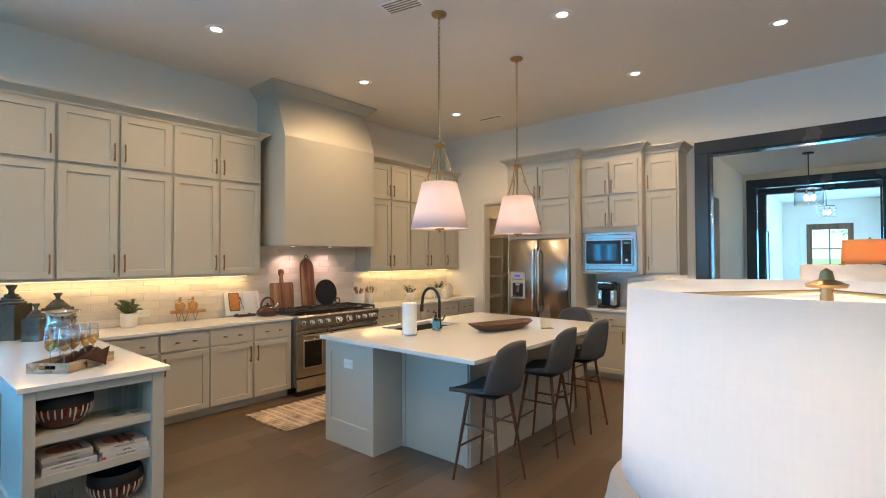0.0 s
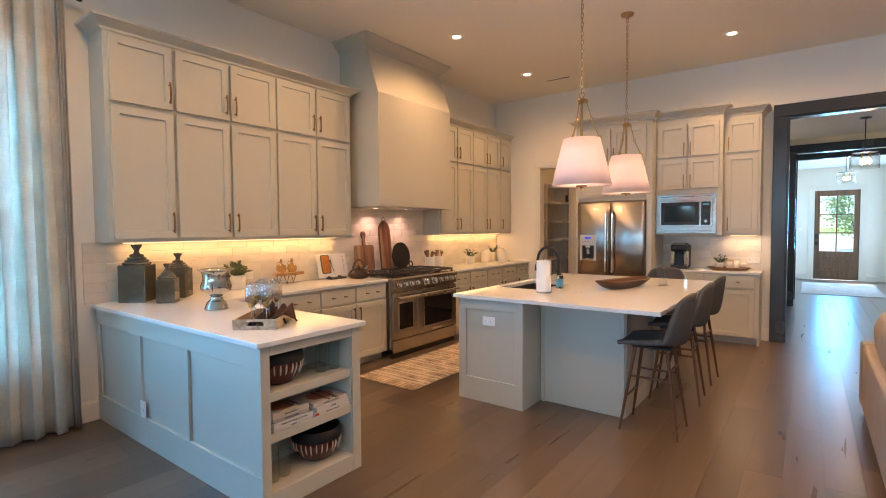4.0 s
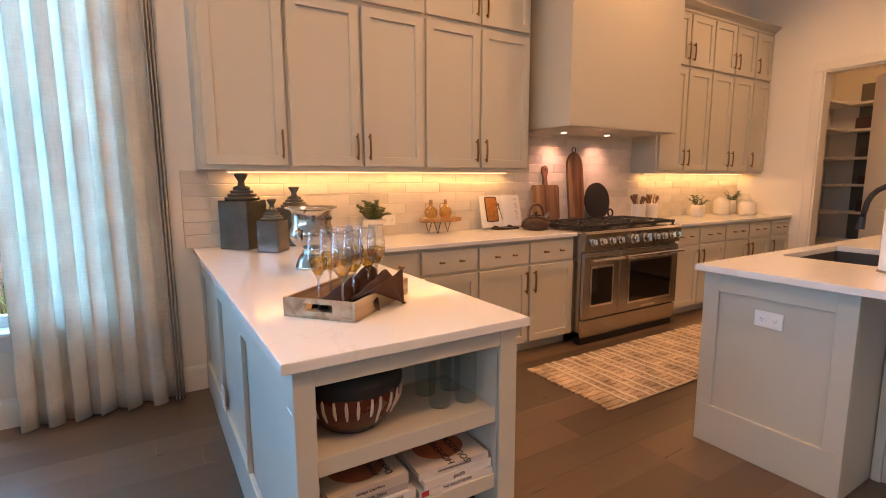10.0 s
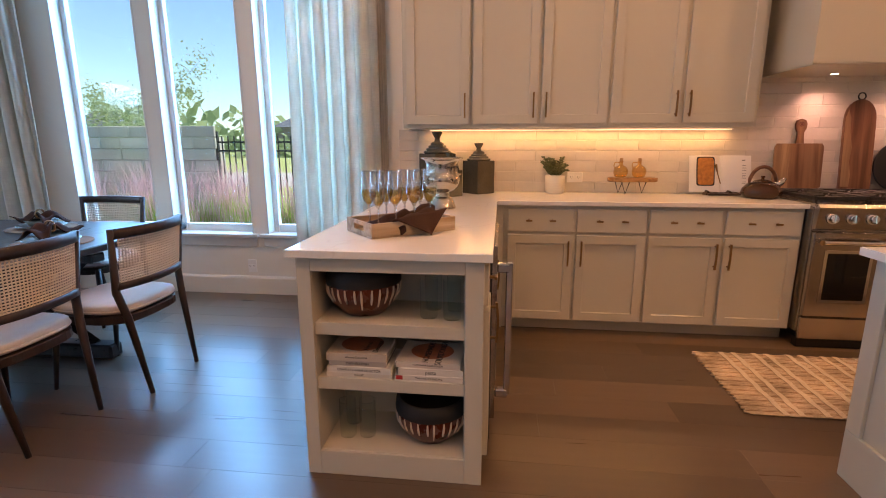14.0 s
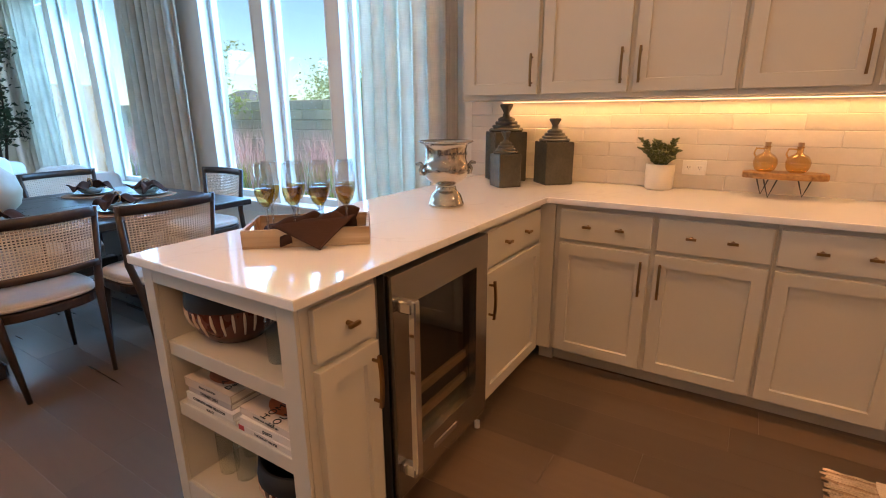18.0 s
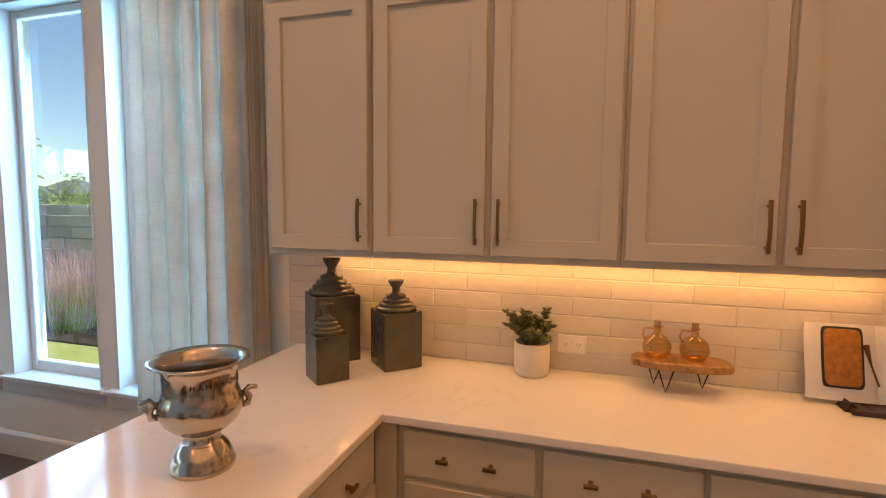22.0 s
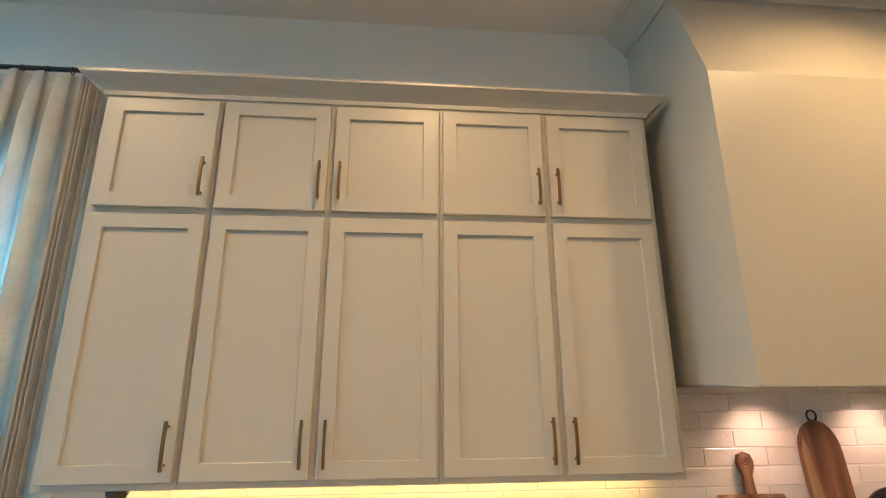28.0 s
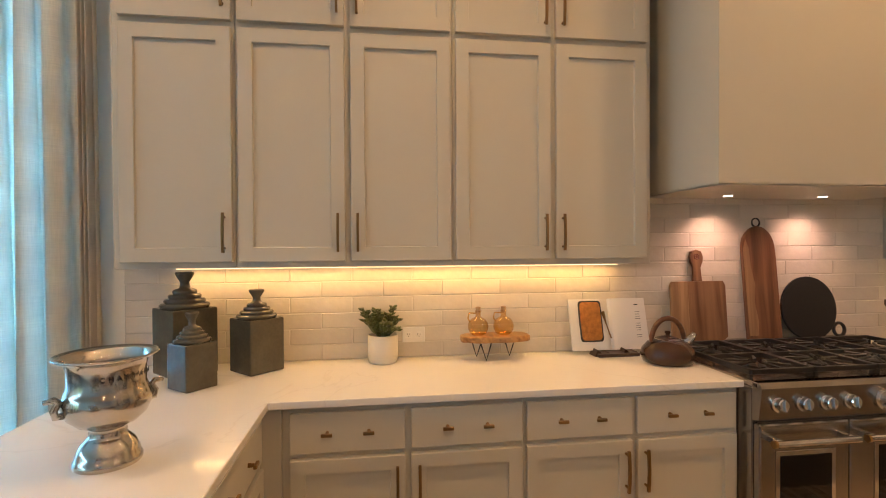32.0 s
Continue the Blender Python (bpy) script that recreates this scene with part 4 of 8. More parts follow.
for x0, x1, wx0, wx1, wz0, wz1 in ((-0.605, -0.192, -0.515, -0.28, 0.33, 0.625), (-0.186, 0.605, -0.055, 0.495, 0.30, 0.645)):
    d = part("oven_door", box(x0, x1, -0.035, 0.0, 0.215, 0.755, 0.006), STEEL, rg)
    part("window_frame", box(wx0 - 0.02, wx1 + 0.02, -0.039, -0.035, wz0 - 0.02, wz1 + 0.02, 0.0015), CHROME, d)
    part("window", box(wx0, wx1, -0.042, -0.039, wz0, wz1, 0.001), DARKGLASS, d, "black oven glass")
    h = part("handle", tube([(x0 + 0.02, -0.095, 0.70), (x1 - 0.02, -0.095, 0.70)], 0.014, 14), CHROME, d, "polished bar handle", smooth=False)
    for x in (x0 + 0.045, x1 - 0.045):
        part("bracket", box(x - 0.012, x + 0.012, -0.085, -0.035, 0.688, 0.712, 0.003), CHROME, d)
    part("end_cap", lathe([(0.0155, -0.012), (0.0155, 0.0)], 14), BRONZE, d, "dark red end cap", at=pose(x0 + 0.02, -0.095, 0.70, 0, 90, 0))
part("badge", box(0.10, 0.30, -0.037, -0.034, 0.235, 0.25), CHROME, rg)
# burners and grates
for i, x in enumerate((-0.455, -0.15, 0.15, 0.455)):
    for y in (0.16, 0.44):
        part("burner", lathe([(0.055, 0.925), (0.055, 0.934), (0.038, 0.936), (0.038, 0.946), (0.005, 0.95)], 20, at=(x, y, 0)), IRON, rg)
    bm = bmesh.new()
    for xx in (x - 0.145, x + 0.145):
        box(xx - 0.007, xx + 0.007, 0.02, 0.59, 0.945, 0.967, 0.002, bm=bm)
    for y in (0.02, 0.30, 0.59):
        box(x - 0.145, x + 0.145, y - 0.007, y + 0.007, 0.945, 0.967, 0.002, bm=bm)
    for y in (0.16, 0.44):
        for k in range(8):
            an = math.pi * k / 4 + 0.2
            c, s = math.cos(an), math.sin(an)
            tube([(x + 0.03 * c, y + 0.03 * s, 0.963), (x + 0.13 * c, y + 0.125 * s, 0.958)], 0.006, 5, bm)
    for xx in (x - 0.14, x + 0.14):
        for y in (0.03, 0.58):
            box(xx - 0.008, xx + 0.008, y - 0.008, y + 0.008, 0.925, 0.947, bm=bm)
    part("grate", bm, GRATE, rg, "black cast-iron grate")

# ---- fridge ----
fr = thing("refrigerator", (-3.1975, 6.19, 0), 0, "stainless french-door refrigerator with a water dispenser", "refrigerator")
FRW = 0.463


def bowed(x0, x1, z0, z1, depth=0.065, bow=0.014, n=14):
    """A door leaf whose front swells gently towards -y."""
    bm = bmesh.new()
    rows = []
    for k in range(n + 1):
        u = k / n
        x, y = x0 + (x1 - x0) * u, -bow * (1 - (2 * u - 1) ** 2) + (0.006 if k in (0, n) else 0.0)
        rows.append([bm.verts.new(p) for p in ((x, depth, z0), (x, y + 0.006, z0), (x, y, z0 + 0.006), (x, y, z1 - 0.006), (x, y + 0.006, z1), (x, depth, z1))])
    for a, b in zip(rows, rows[1:]):
        for k in range(6):
            bm.faces.new((a[k], b[k], b[(k + 1) % 6], a[(k + 1) % 6]))
    bm.faces.new(rows[0])
    bm.faces.new(rows[-1][::-1])
    bmesh.ops.recalc_face_normals(bm, faces=bm.faces[:])
    return bm


part("body", box(-FRW, FRW, 0.07, 0.70, 0.02, 1.81, 0.006), BLACK, fr)
part("hinge_cover", box(-FRW, FRW, 0.075, 0.3, 1.81, 1.825, 0.005), BLACK, fr)
for x0, x1 in ((-FRW, -0.004), (0.004, FRW)):
    part("door", bowed(x0, x1, 0.72, 1.83), STEEL, fr, smooth=True)
    hx = -0.045 if x0 < 0 else 0.045
    pts = [(hx, -0.01, 0.82), (hx, -0.055, 0.86), (hx, -0.06, 1.25), (hx, -0.055, 1.66), (hx, -0.01, 1.70)]
    part("handle", tube(pts, 0.013, 10), CHROME, fr, "long curved steel handle")
part("freezer_drawer", bowed(-FRW, FRW, 0.08, 0.71), STEEL, fr, smooth=True)
part("handle", tube([(-0.36, -0.01, 0.63), (-0.33, -0.055, 0.63), (0.33, -0.055, 0.63), (0.36, -0.01, 0.63)], 0.013, 10), CHROME, fr, "level steel drawer handle")
PALEPLASTIC = mat("pale grey plastic", (0.52, 0.49, 0.45), 0.35, 0.3, var=0.03)
disp = part("dispenser", box(-0.418, -0.187, -0.026, 0.0, 1.225, 1.375, 0.006, 2), PALEPLASTIC, fr, "pale control panel of the water dispenser")
for x0, x1, z0, z1 in ((-0.418, -0.388, 1.045, 1.224), (-0.217, -0.187, 1.045, 1.224), (-0.418, -0.187, 1.01, 1.044)):
    part("surround", box(x0, x1, -0.026, 0.0, z0, z1, 0.005, 2), PALEPLASTIC, disp)
part("recess", box(-0.387, -0.218, -0.0155, 0.0, 1.045, 1.224), BLACK, disp, "dark recess")
part("display", box(-0.345, -0.26, -0.0285, -0.026, 1.315, 1.345, 0.001), glow("blue display", (0.03, 0.06, 0.55), 0.35), disp, "glowing blue display")
for k in range(5):
    part("button", box(-0.385 + 0.036 * k, -0.365 + 0.036 * k, -0.0275, -0.026, 1.272, 1.284, 0.0006), STEEL, disp)
part("spout", box(-0.335, -0.27, -0.03, -0.0155, 1.195, 1.222, 0.004), PALEPLASTIC, disp)
part("paddle", box(-0.325, -0.28, -0.024, -0.0155, 1.10, 1.185, 0.004), STEEL, disp)
part("tray", box(-0.384, -0.221, -0.042, -0.026, 1.03, 1.045, 0.003), STEEL, disp)

# ---- microwave ----
mw = thing("microwave", (-2.285, 6.416, 1.395), 0, "built-in stainless microwave with black glass door", "microwave")
part("trim_kit", box(-0.36, 0.36, -0.012, 0.004, 0.0, 0.51, 0.004), STEEL, mw)
for k in range(2):
    part("vent_slot", box(-0.30, 0.30, -0.0135, -0.012, 0.028 + 0.448 * k, 0.034 + 0.448 * k), BLACK, mw)
part("frame", box(-0.315, 0.315, -0.03, -0.012, 0.085, 0.43, 0.006), STEEL, mw, "satin steel frame")
part("door", box(-0.292, 0.165, -0.034, -0.03, 0.108, 0.405, 0.002), BLACK, mw, "black glass door")
part("window", box(-0.25, 0.125, -0.0365, -0.034, 0.148, 0.365, 0.001), mat("microwave glass", (0.02, 0.03, 0.035), 0.06, var=0.1, scale=4, rvar=0.02), mw, "dark glass window")
part("handle_strip", box(0.168, 0.186, -0.036, -0.03, 0.108, 0.405, 0.002), STEEL, mw)
part("control_panel", box(0.189, 0.295, -0.034, -0.03, 0.108, 0.405, 0.002), BLACK, mw, "black control panel")
part("display", box(0.205, 0.28, -0.0355, -0.034, 0.36, 0.385), glow("mw display", (0.10, 0.25, 0.30), 0.05), mw)
for row in range(5):
    for c in range(3):
        part("button", box(0.207 + 0.026 * c, 0.226 + 0.026 * c, -0.0355, -0.034, 0.20 + 0.028 * row, 0.216 + 0.028 * row), DARKGLASS, mw)
part("dial", lathe([(0.02, 0), (0.018, 0.012)], 18), STEEL, mw, at=pose(0.243, -0.034, 0.155, 90))

# ---- wine cooler ----
wc = thing("wine_cooler", (-3.815, 1.47, 0), 180, "stainless under-counter wine cooler with a glass door", "wine cooler")
part("cabinet", box(-0.31, 0.31, 0.06, 0.60, 0.02, 0.875, 0.003), BLACK, wc)
part("side_trim", box(-0.318, -0.311, -0.01, 0.015, 0.0, 0.88), BLACK, wc)
part("grille", box(-0.305, 0.305, 0.03, 0.06, 0.015, 0.085), BLACK, wc)
bm = bmesh.new()
for x0, x1, z0, z1 in ((-0.305, -0.215, 0.095, 0.872), (0.215, 0.305, 0.095, 0.872), (-0.215, 0.215, 0.76, 0.872), (-0.215, 0.215, 0.095, 0.225)):
    box(x0, x1, -0.03, 0.055, z0, z1, bm=bm)
part("door_frame", bm, STEEL, wc, "stainless door frame")
part("glass", box(-0.215, 0.215, 0.0, 0.006, 0.225, 0.76), thin_glass("smoked glass", (0.72, 0.70, 0.67), 0.02, 0.05), wc, "smoked glass pane")
part("inner_back", box(-0.24, 0.24, 0.052, 0.058, 0.2, 0.78), IRON, wc)
for z in (0.27, 0.37):
    part("shelf_front", box(-0.20, 0.21, 0.012, 0.03, z, z + 0.035, 0.003), wood("beech", (0.42, 0.28, 0.15), (0.55, 0.40, 0.24), 0.5, 2, 0), wc, "pale wooden shelf front")
part("handle", box(-0.283, -0.255, -0.095, -0.068, 0.20, 0.80, 0.004), CHROME, wc, "square steel handle")
for z in (0.205, 0.775):
    part("bracket", box(-0.287, -0.251, -0.085, -0.03, z - 0.02, z + 0.02, 0.006), CHROME, wc)
part("badge", box(-0.09, 0.06, -0.033, -0.03, 0.155, 0.175), CHROME, wc)
part("foot", lathe([(0.012, 0), (0.012, 0.03)], 10, at=(0.29, 0.0, 0.0)), WHITE, wc)

# ---- island top, sink, faucet ----
bm = bmesh.new()
SX0, SX1, SY0, SY1 = -3.36, -2.95, 3.46, 4.16
out = [(IX0, IY0), (IX1, IY0), (IX1, IY1), (IX0, IY1)]
hole = [(SX0, SY0), (SX1, SY0), (SX1, SY1), (SX0, SY1)]
lo = [[bm.verts.new((x, y, TOP)) for x, y in c] for c in (out, hole)]
hi = [[bm.verts.new((x, y, 0.915)) for x, y in c] for c in (out, hole)]
for k in range(4):
    j = (k + 1) % 4
    bm.faces.new((hi[0][k], hi[0][j], hi[1][j], hi[1][k]))
    bm.faces.new((lo[0][k], lo[1][k], lo[1][j], lo[0][j]))
    bm.faces.new((lo[0][k], lo[0][j], hi[0][j], hi[0][k]))
    bm.faces.new((lo[1][j], lo[1][k], hi[1][k], hi[1][j]))
bmesh.ops.bevel(bm, geom=[e for e in bm.edges if e.verts[0].co.z > 0.9 and e.verts[1].co.z > 0.9 and len({round(v.co.x, 3) for v in e.verts} | set()) >= 1 and not any((v in hi[0]) != (e.verts[0] in hi[0]) for v in e.verts)], offset=0.003, segments=2, affect="EDGES")
counter("countertop", None, "glossy white quartz island countertop with a sink", bm)
sink = thing("sink", ((SX0 + SX1) / 2, (SY0 + SY1) / 2, TOP - 0.22), 0, "dark undermount composite sink set in the island", "sink")
SINK = mat("dark composite", (0.05, 0.045, 0.04), 0.45, var=0.15, scale=60)
w, d = (SX1 - SX0) / 2 + 0.004, (SY1 - SY0) / 2 + 0.004
bm = box(-w, w, -d, d, 0, 0.01)
for x0, x1, y0, y1 in ((-w, -w + 0.008, -d, d), (w - 0.008, w, -d, d), (-w + 0.008, w - 0.008, -d, -d + 0.008), (-w + 0.008, w - 0.008, d - 0.008, d)):
    box(x0, x1, y0, y1, 0.01, 0.219, bm=bm)
part("basin", bm, SINK, sink)
part("drain", lathe([(0.045, 0.01), (0.045, 0.013), (0.03, 0.012)], 20), STEEL, sink)
fa = thing("faucet", (-2.90, 3.79, 0.915), 0, "matt black gooseneck kitchen faucet", "faucet")
pts = [(0, 0, 0.0), (0, 0, 0.25)] + [(-0.11 + 0.11 * math.cos(math.pi * k / 10), 0, 0.25 + 0.13 * math.sin(math.pi * k / 10)) for k in range(1, 10)] + [(-0.222, 0, 0.245), (-0.228, 0, 0.21)]
part("spout", tube(pts, 0.014, 12), BLACK, fa, smooth=True)
part("spray_head", tube([(-0.228, 0, 0.21), (-0.233, 0, 0.145)], [0.017, 0.02], 12), BLACK, fa)
part("base_ring", lathe([(0.028, 0), (0.028, 0.012), (0.02, 0.016), (0.019, 0.09), (0.015, 0.094)], 18), BLACK, fa)
part("lever", tube([(0.0, 0.02, 0.07), (0.0, 0.05, 0.075), (0.0, 0.085, 0.11)], 0.007, 8), BLACK, fa)

# ---- pendants ----
SHADE = cloth("white lamp shade", (0.86, 0.78, 0.77), 0.55, 300, 0.04, 0.1)
pd = thing("pendant_lamp", (-2.505, 4.567, CZ), 0, "white drum-cone pendant lamp on a brass chain", "pendant lamp", "pendants")
part("canopy", lathe([(0.065, 0.0), (0.065, -0.006), (0.058, -0.02), (0.012, -0.026), (0.01, -0.05)], 24), BRASS, pd, smooth=True)
link = bmesh.new()
for k in range(28):
    z = -0.05 - 0.036 * k
    ring = [(0.010 * math.cos(2 * math.pi * i / 10), 0, z - 0.018 + 0.0225 * math.sin(2 * math.pi * i / 10)) for i in range(10)]
    if k % 2:
        ring = [(0, x, zz) for x, _, zz in ring]
    tube(ring, 0.0036, 5, link, closed=True)
part("chain", link, BRASS, pd, "brass link chain")
part("cord", tube([(0.004, 0, -0.04), (-0.003, 0.003, -0.5), (0.003, 0, -1.06)], 0.0025, 6), WHITE, pd)
part("ring", tube([(0.022 * math.cos(2 * math.pi * i / 16), 0, -1.075 + 0.022 * math.sin(2 * math.pi * i / 16)) for i in range(16)], 0.004, 6, closed=True), BRASS, pd)
part("hub", lathe([(0.012, -1.098), (0.03, -1.103), (0.042, -1.112), (0.03, -1.12), (0.015, -1.14), (0.010, -1.15)], 16), BRASS, pd, smooth=True)
part("stem", tube([(0, 0, -1.14), (0, 0, -1.81)], 0.011, 10), BRASS, pd)
for k in range(3):
    an = 2 * math.pi * k / 3 + 0.4
    c, s = math.cos(an), math.sin(an)
    bm = tube([(0.035 * c, 0.035 * s, -1.115), (0.075 * c, 0.075 * s, -1.26)], 0.005, 6)
    tube([(0.08 * c, 0.08 * s, -1.29), (0.135 * c, 0.135 * s, -1.41)], 0.005, 6, bm)
    for r, z in ((0.078, -1.275), (0.14, -1.425), (0.036, -1.125)):
        tube([((r + 0.014 * math.cos(2 * math.pi * i / 10)) * c, (r + 0.014 * math.cos(2 * math.pi * i / 10)) * s, z + 0.014 * math.sin(2 * math.pi * i / 10)) for i in range(10)], 0.0045, 5, bm, closed=True)
    part("hanger", bm, BRASS, pd, "hooked brass hanger")
part("shade", sheet(lambda u, v: ((0.242 - 0.094 * v) * math.cos(2 * math.pi * u), (0.242 - 0.094 * v) * math.sin(2 * math.pi * u), -1.82 + 0.385 * v), 40, 3, 0.003, None, True), SHADE, pd, "white linen shade", smooth=True)
part("diffuser", lathe([(0.001, -1.812), (0.225, -1.812)], 32, cap=False), SHADE, pd)
part("finial", tube([(-0.045, 0, -1.822), (0.045, 0, -1.822)], 0.008, 8, lathe([(0.03, -1.815), (0.03, -1.825), (0.012, -1.832), (0.01, -1.845), (0.0005, -1.85)], 16)), BRASS, pd)
BULB = glow("bulb", (1.0, 0.78, 0.55), 5)
for k in range(3):
    an = 2 * math.pi * k / 3
    part("bulb", lathe([(0.004, -0.04), (0.02, -0.02), (0.024, 0.0), (0.012, 0.03), (0.01, 0.05)], 12, at=(0.07 * math.cos(an), 0.07 * math.sin(an), -1.66)), BULB, pd)
copy_thing(pd, pose(-2.505, 3.34, CZ))
for y in (4.567, 3.34):
    lamp("pendant_bulb", "POINT", PENDW, (1.0, 0.65, 0.47), pose(-2.505, y, CZ - 1.64), 0.11)

# ---- stools ----
GREYCLOTH = cloth("grey felt", (0.10, 0.095, 0.092), 0, 500, 0.15, 0.3)
COPPER = mat("walnut-brown metal", (0.16, 0.075, 0.04), 0.35, 0.6, var=0.1, scale=12)
st = thing("bar_stool", (-1.865, 3.14, 0), 0, "grey upholstered bucket bar stool with slim brown metal legs", "bar stool", "island stools")


def seat_shell(u, v):
    # u across, v from the front edge over the seat and up the back
    s = u - 0.5
    if v < 0.5:
        k = v / 0.5
        x, z = -0.21 + 0.36 * k, 0.655 - 0.012 * math.sin(math.pi * k) - 0.02 * (1 - k) ** 4
        w = 0.40 + 0.05 * math.sin(math.pi * k)
        lift = 0.05 * (abs(s) * 2) ** 2.5 * (0.3 + 0.7 * k)
        return (x, s * w, z + lift)
    k = (v - 0.5) / 0.5
    an = min(1, k / 0.35) * math.pi / 2 * 0.88
    x = 0.15 + 0.075 * math.sin(an) + 0.045 * max(0, k - 0.3)
    z = 0.655 + 0.075 * (1 - math.cos(an)) + 0.30 * max(0, k - 0.2) / 0.8
    w = 0.45 - 0.17 * max(0, k - 0.55) ** 1.3 / 0.45
    wrap = 0.10 * (abs(s) * 2) ** 2 * (1 - 0.3 * k)
    top = -0.05 * (abs(s) * 2) ** 3 * k
    return (x - wrap, s * w, z + top + 0.03 * (abs(s) * 2) ** 2 * (1 - k))


part("seat_shell", sheet(seat_shell, 18, 22, 0.03), GREYCLOTH, st, "grey felt bucket seat", smooth=True)
part("seat_pan", box(-0.13, 0.13, -0.13, 0.13, 0.615, 0.632, 0.004), BLACK, st)
feet = [(-0.2, -0.17), (-0.2, 0.17), (0.19, -0.17), (0.19, 0.17)]
for x, y in feet:
    part("leg", tube([(x, y, 0.0), (x * 0.55, y * 0.6, 0.62)], [0.009, 0.014], 10), COPPER, st)
for (x0, y0), (x1, y1), z in ((feet[0], feet[1], 0.24), (feet[0], feet[2], 0.40), (feet[1], feet[3], 0.40), (feet[2], feet[3], 0.47)):
    k = 1 - 0.42 * z / 0.62
    part("footrest", tube([(x0 * k, y0 * k, z), (x1 * k, y1 * k, z)], 0.008, 8), COPPER, st)
copy_thing(st, pose(-1.865, 3.95, 0, 0, 0, 3))
copy_thing(st, pose(-1.865, 4.63, 0, 0, 0, -2))
copy_thing(st, pose(-2.3, 5.28, 0, 0, 0, 92))

# ---- things on the counters ----
CT = 0.9155
GLAZE = mat("grey-green glaze", (0.095, 0.086, 0.062), 0.08, var=0.25, scale=9, rvar=0.04, tone=(0.062, 0.055, 0.038))
CREAM = mat("cream ceramic", (0.72, 0.66, 0.57), 0.35, var=0.05, scale=10)
TERRA = mat("dark brown clay", (0.10, 0.021, 0.012), 0.28, var=0.25, scale=14)
CREAMPAINT = mat("cream slip", (0.62, 0.50, 0.40), 0.6, var=0.1, scale=40)
BROWNENAMEL = mat("brown enamel", (0.050, 0.022, 0.012), 0.10, 0.1, var=0.2, scale=8, rvar=0.05)
AMBER = thin_glass("amber glass", (0.90, 0.70, 0.36), 0.03, 0.12, 2.5)
ACACIA = wood("acacia", (0.11, 0.046, 0.021), (0.27, 0.135, 0.062), 0.4, 2.4, 2, spread=0.0)
OLIVE = wood("olive wood", (0.20, 0.09, 0.027), (0.50, 0.28, 0.105), 0.35, 2.5, 1)
LEAF = mat("succulent green", (0.10, 0.115, 0.030), 0.4, var=0.4, scale=30, tone=(0.05, 0.062, 0.016))
SAGE = mat("sage leaf", (0.065, 0.105, 0.035), 0.55, var=0.35, scale=40)
PAPER = mat("white paper", (0.82, 0.79, 0.74), 0.7, var=0.02, scale=5)
INK = mat("black ink", (0.03, 0.03, 0.03), 0.7)
DARKWOOD = wood("dark wood", (0.020, 0.010, 0.006), (0.048, 0.025, 0.014), 0.35, 2, 2)
DARKTOP = wood("espresso table wood", (0.013, 0.010, 0.010), (0.035, 0.026, 0.022), 0.30, 2, 0)


def canister(x, y, s, h, kh, rz):
    top = thing("canister", (x, y, CT), rz, "square grey-green glazed ceramic canister with a stepped lid", "canister", "lidded canisters")
    body = box(-s / 2, s / 2, -s / 2, s / 2, 0, h, 0.006, 2)
    part("body", body, GLAZE, top)
    r = s * 0.52
    prof = []
    n = 4
    step = (kh - h) * 0.5 / n
    for k in range(n):
        rr = r * (1 - 0.17 * k)
        z = h + step * k
        prof += [(rr * 0.93, z), (rr, z + step * 0.35), (rr, z + step * 0.7), (rr * 0.93, z + step)]
    zt = h + step * n
    kz = kh - zt
    prof += [(r * 0.22, zt + kz * 0.1), (r * 0.18, zt + kz * 0.4), (r * 0.38, zt + kz * 0.85), (r * 0.38, zt + kz * 0.97), (r * 0.32, kh)]
    part("lid", lathe(prof, 28), GLAZE, top, "stepped lid with a flared knob", smooth=True)


canister(-5.285, 1.022, 0.20, 0.296, 0.457, 45)
canister(-5.033, 1.141, 0.135, 0.186, 0.307, 50)
canister(-5.276, 1.336, 0.172, 0.244, 0.374, 45)

PEWTER = mat("worn silver plate", (0.52, 0.47, 0.40), 0.17, 1.0, var=0.14, scale=14, rvar=0.06)
bk = thing("champagne_bucket", (-4.345, 1.17, CT), -46, "polished silver footed champagne bucket with two handles", "ice bucket")
outer = [(0.078, 0.0), (0.080, 0.004), (0.080, 0.014), (0.076, 0.020), (0.073, 0.034), (0.064, 0.055), (0.050, 0.070), (0.043, 0.078), (0.045, 0.086), (0.041, 0.092), (0.046, 0.099), (0.070, 0.110), (0.091, 0.130), (0.102, 0.155), (0.103, 0.175), (0.096, 0.196), (0.090, 0.212), (0.091, 0.255), (0.096, 0.275), (0.114, 0.283), (0.122, 0.288), (0.120, 0.292), (0.098, 0.284), (0.088, 0.255), (0.087, 0.212), (0.092, 0.165), (0.05, 0.118), (0.001, 0.112)]
part("bowl", lathe(outer, 40, cap=False), PEWTER, bk, smooth=True)
for s in (-1, 1):
    part("handle", tube([(s * 0.098, 0, 0.150), (s * 0.113, 0, 0.150), (s * 0.117, 0, 0.166), (s * 0.106, 0, 0.184), (s * 0.116, 0, 0.194), (s * 0.138, 0, 0.192)], [0.010, 0.010, 0.009, 0.010, 0.009, 0.006], 10), PEWTER, bk, smooth=True)
for k, ch in enumerate("CHAMPAGNE"):
    an = radians(112 + 11.5 * (k - 4))
    text(ch, 0.018, pose(0.0945 * math.cos(an), 0.0945 * math.sin(an), 0.238, 90, 0, math.degrees(an) + 90), BLACK, bk)


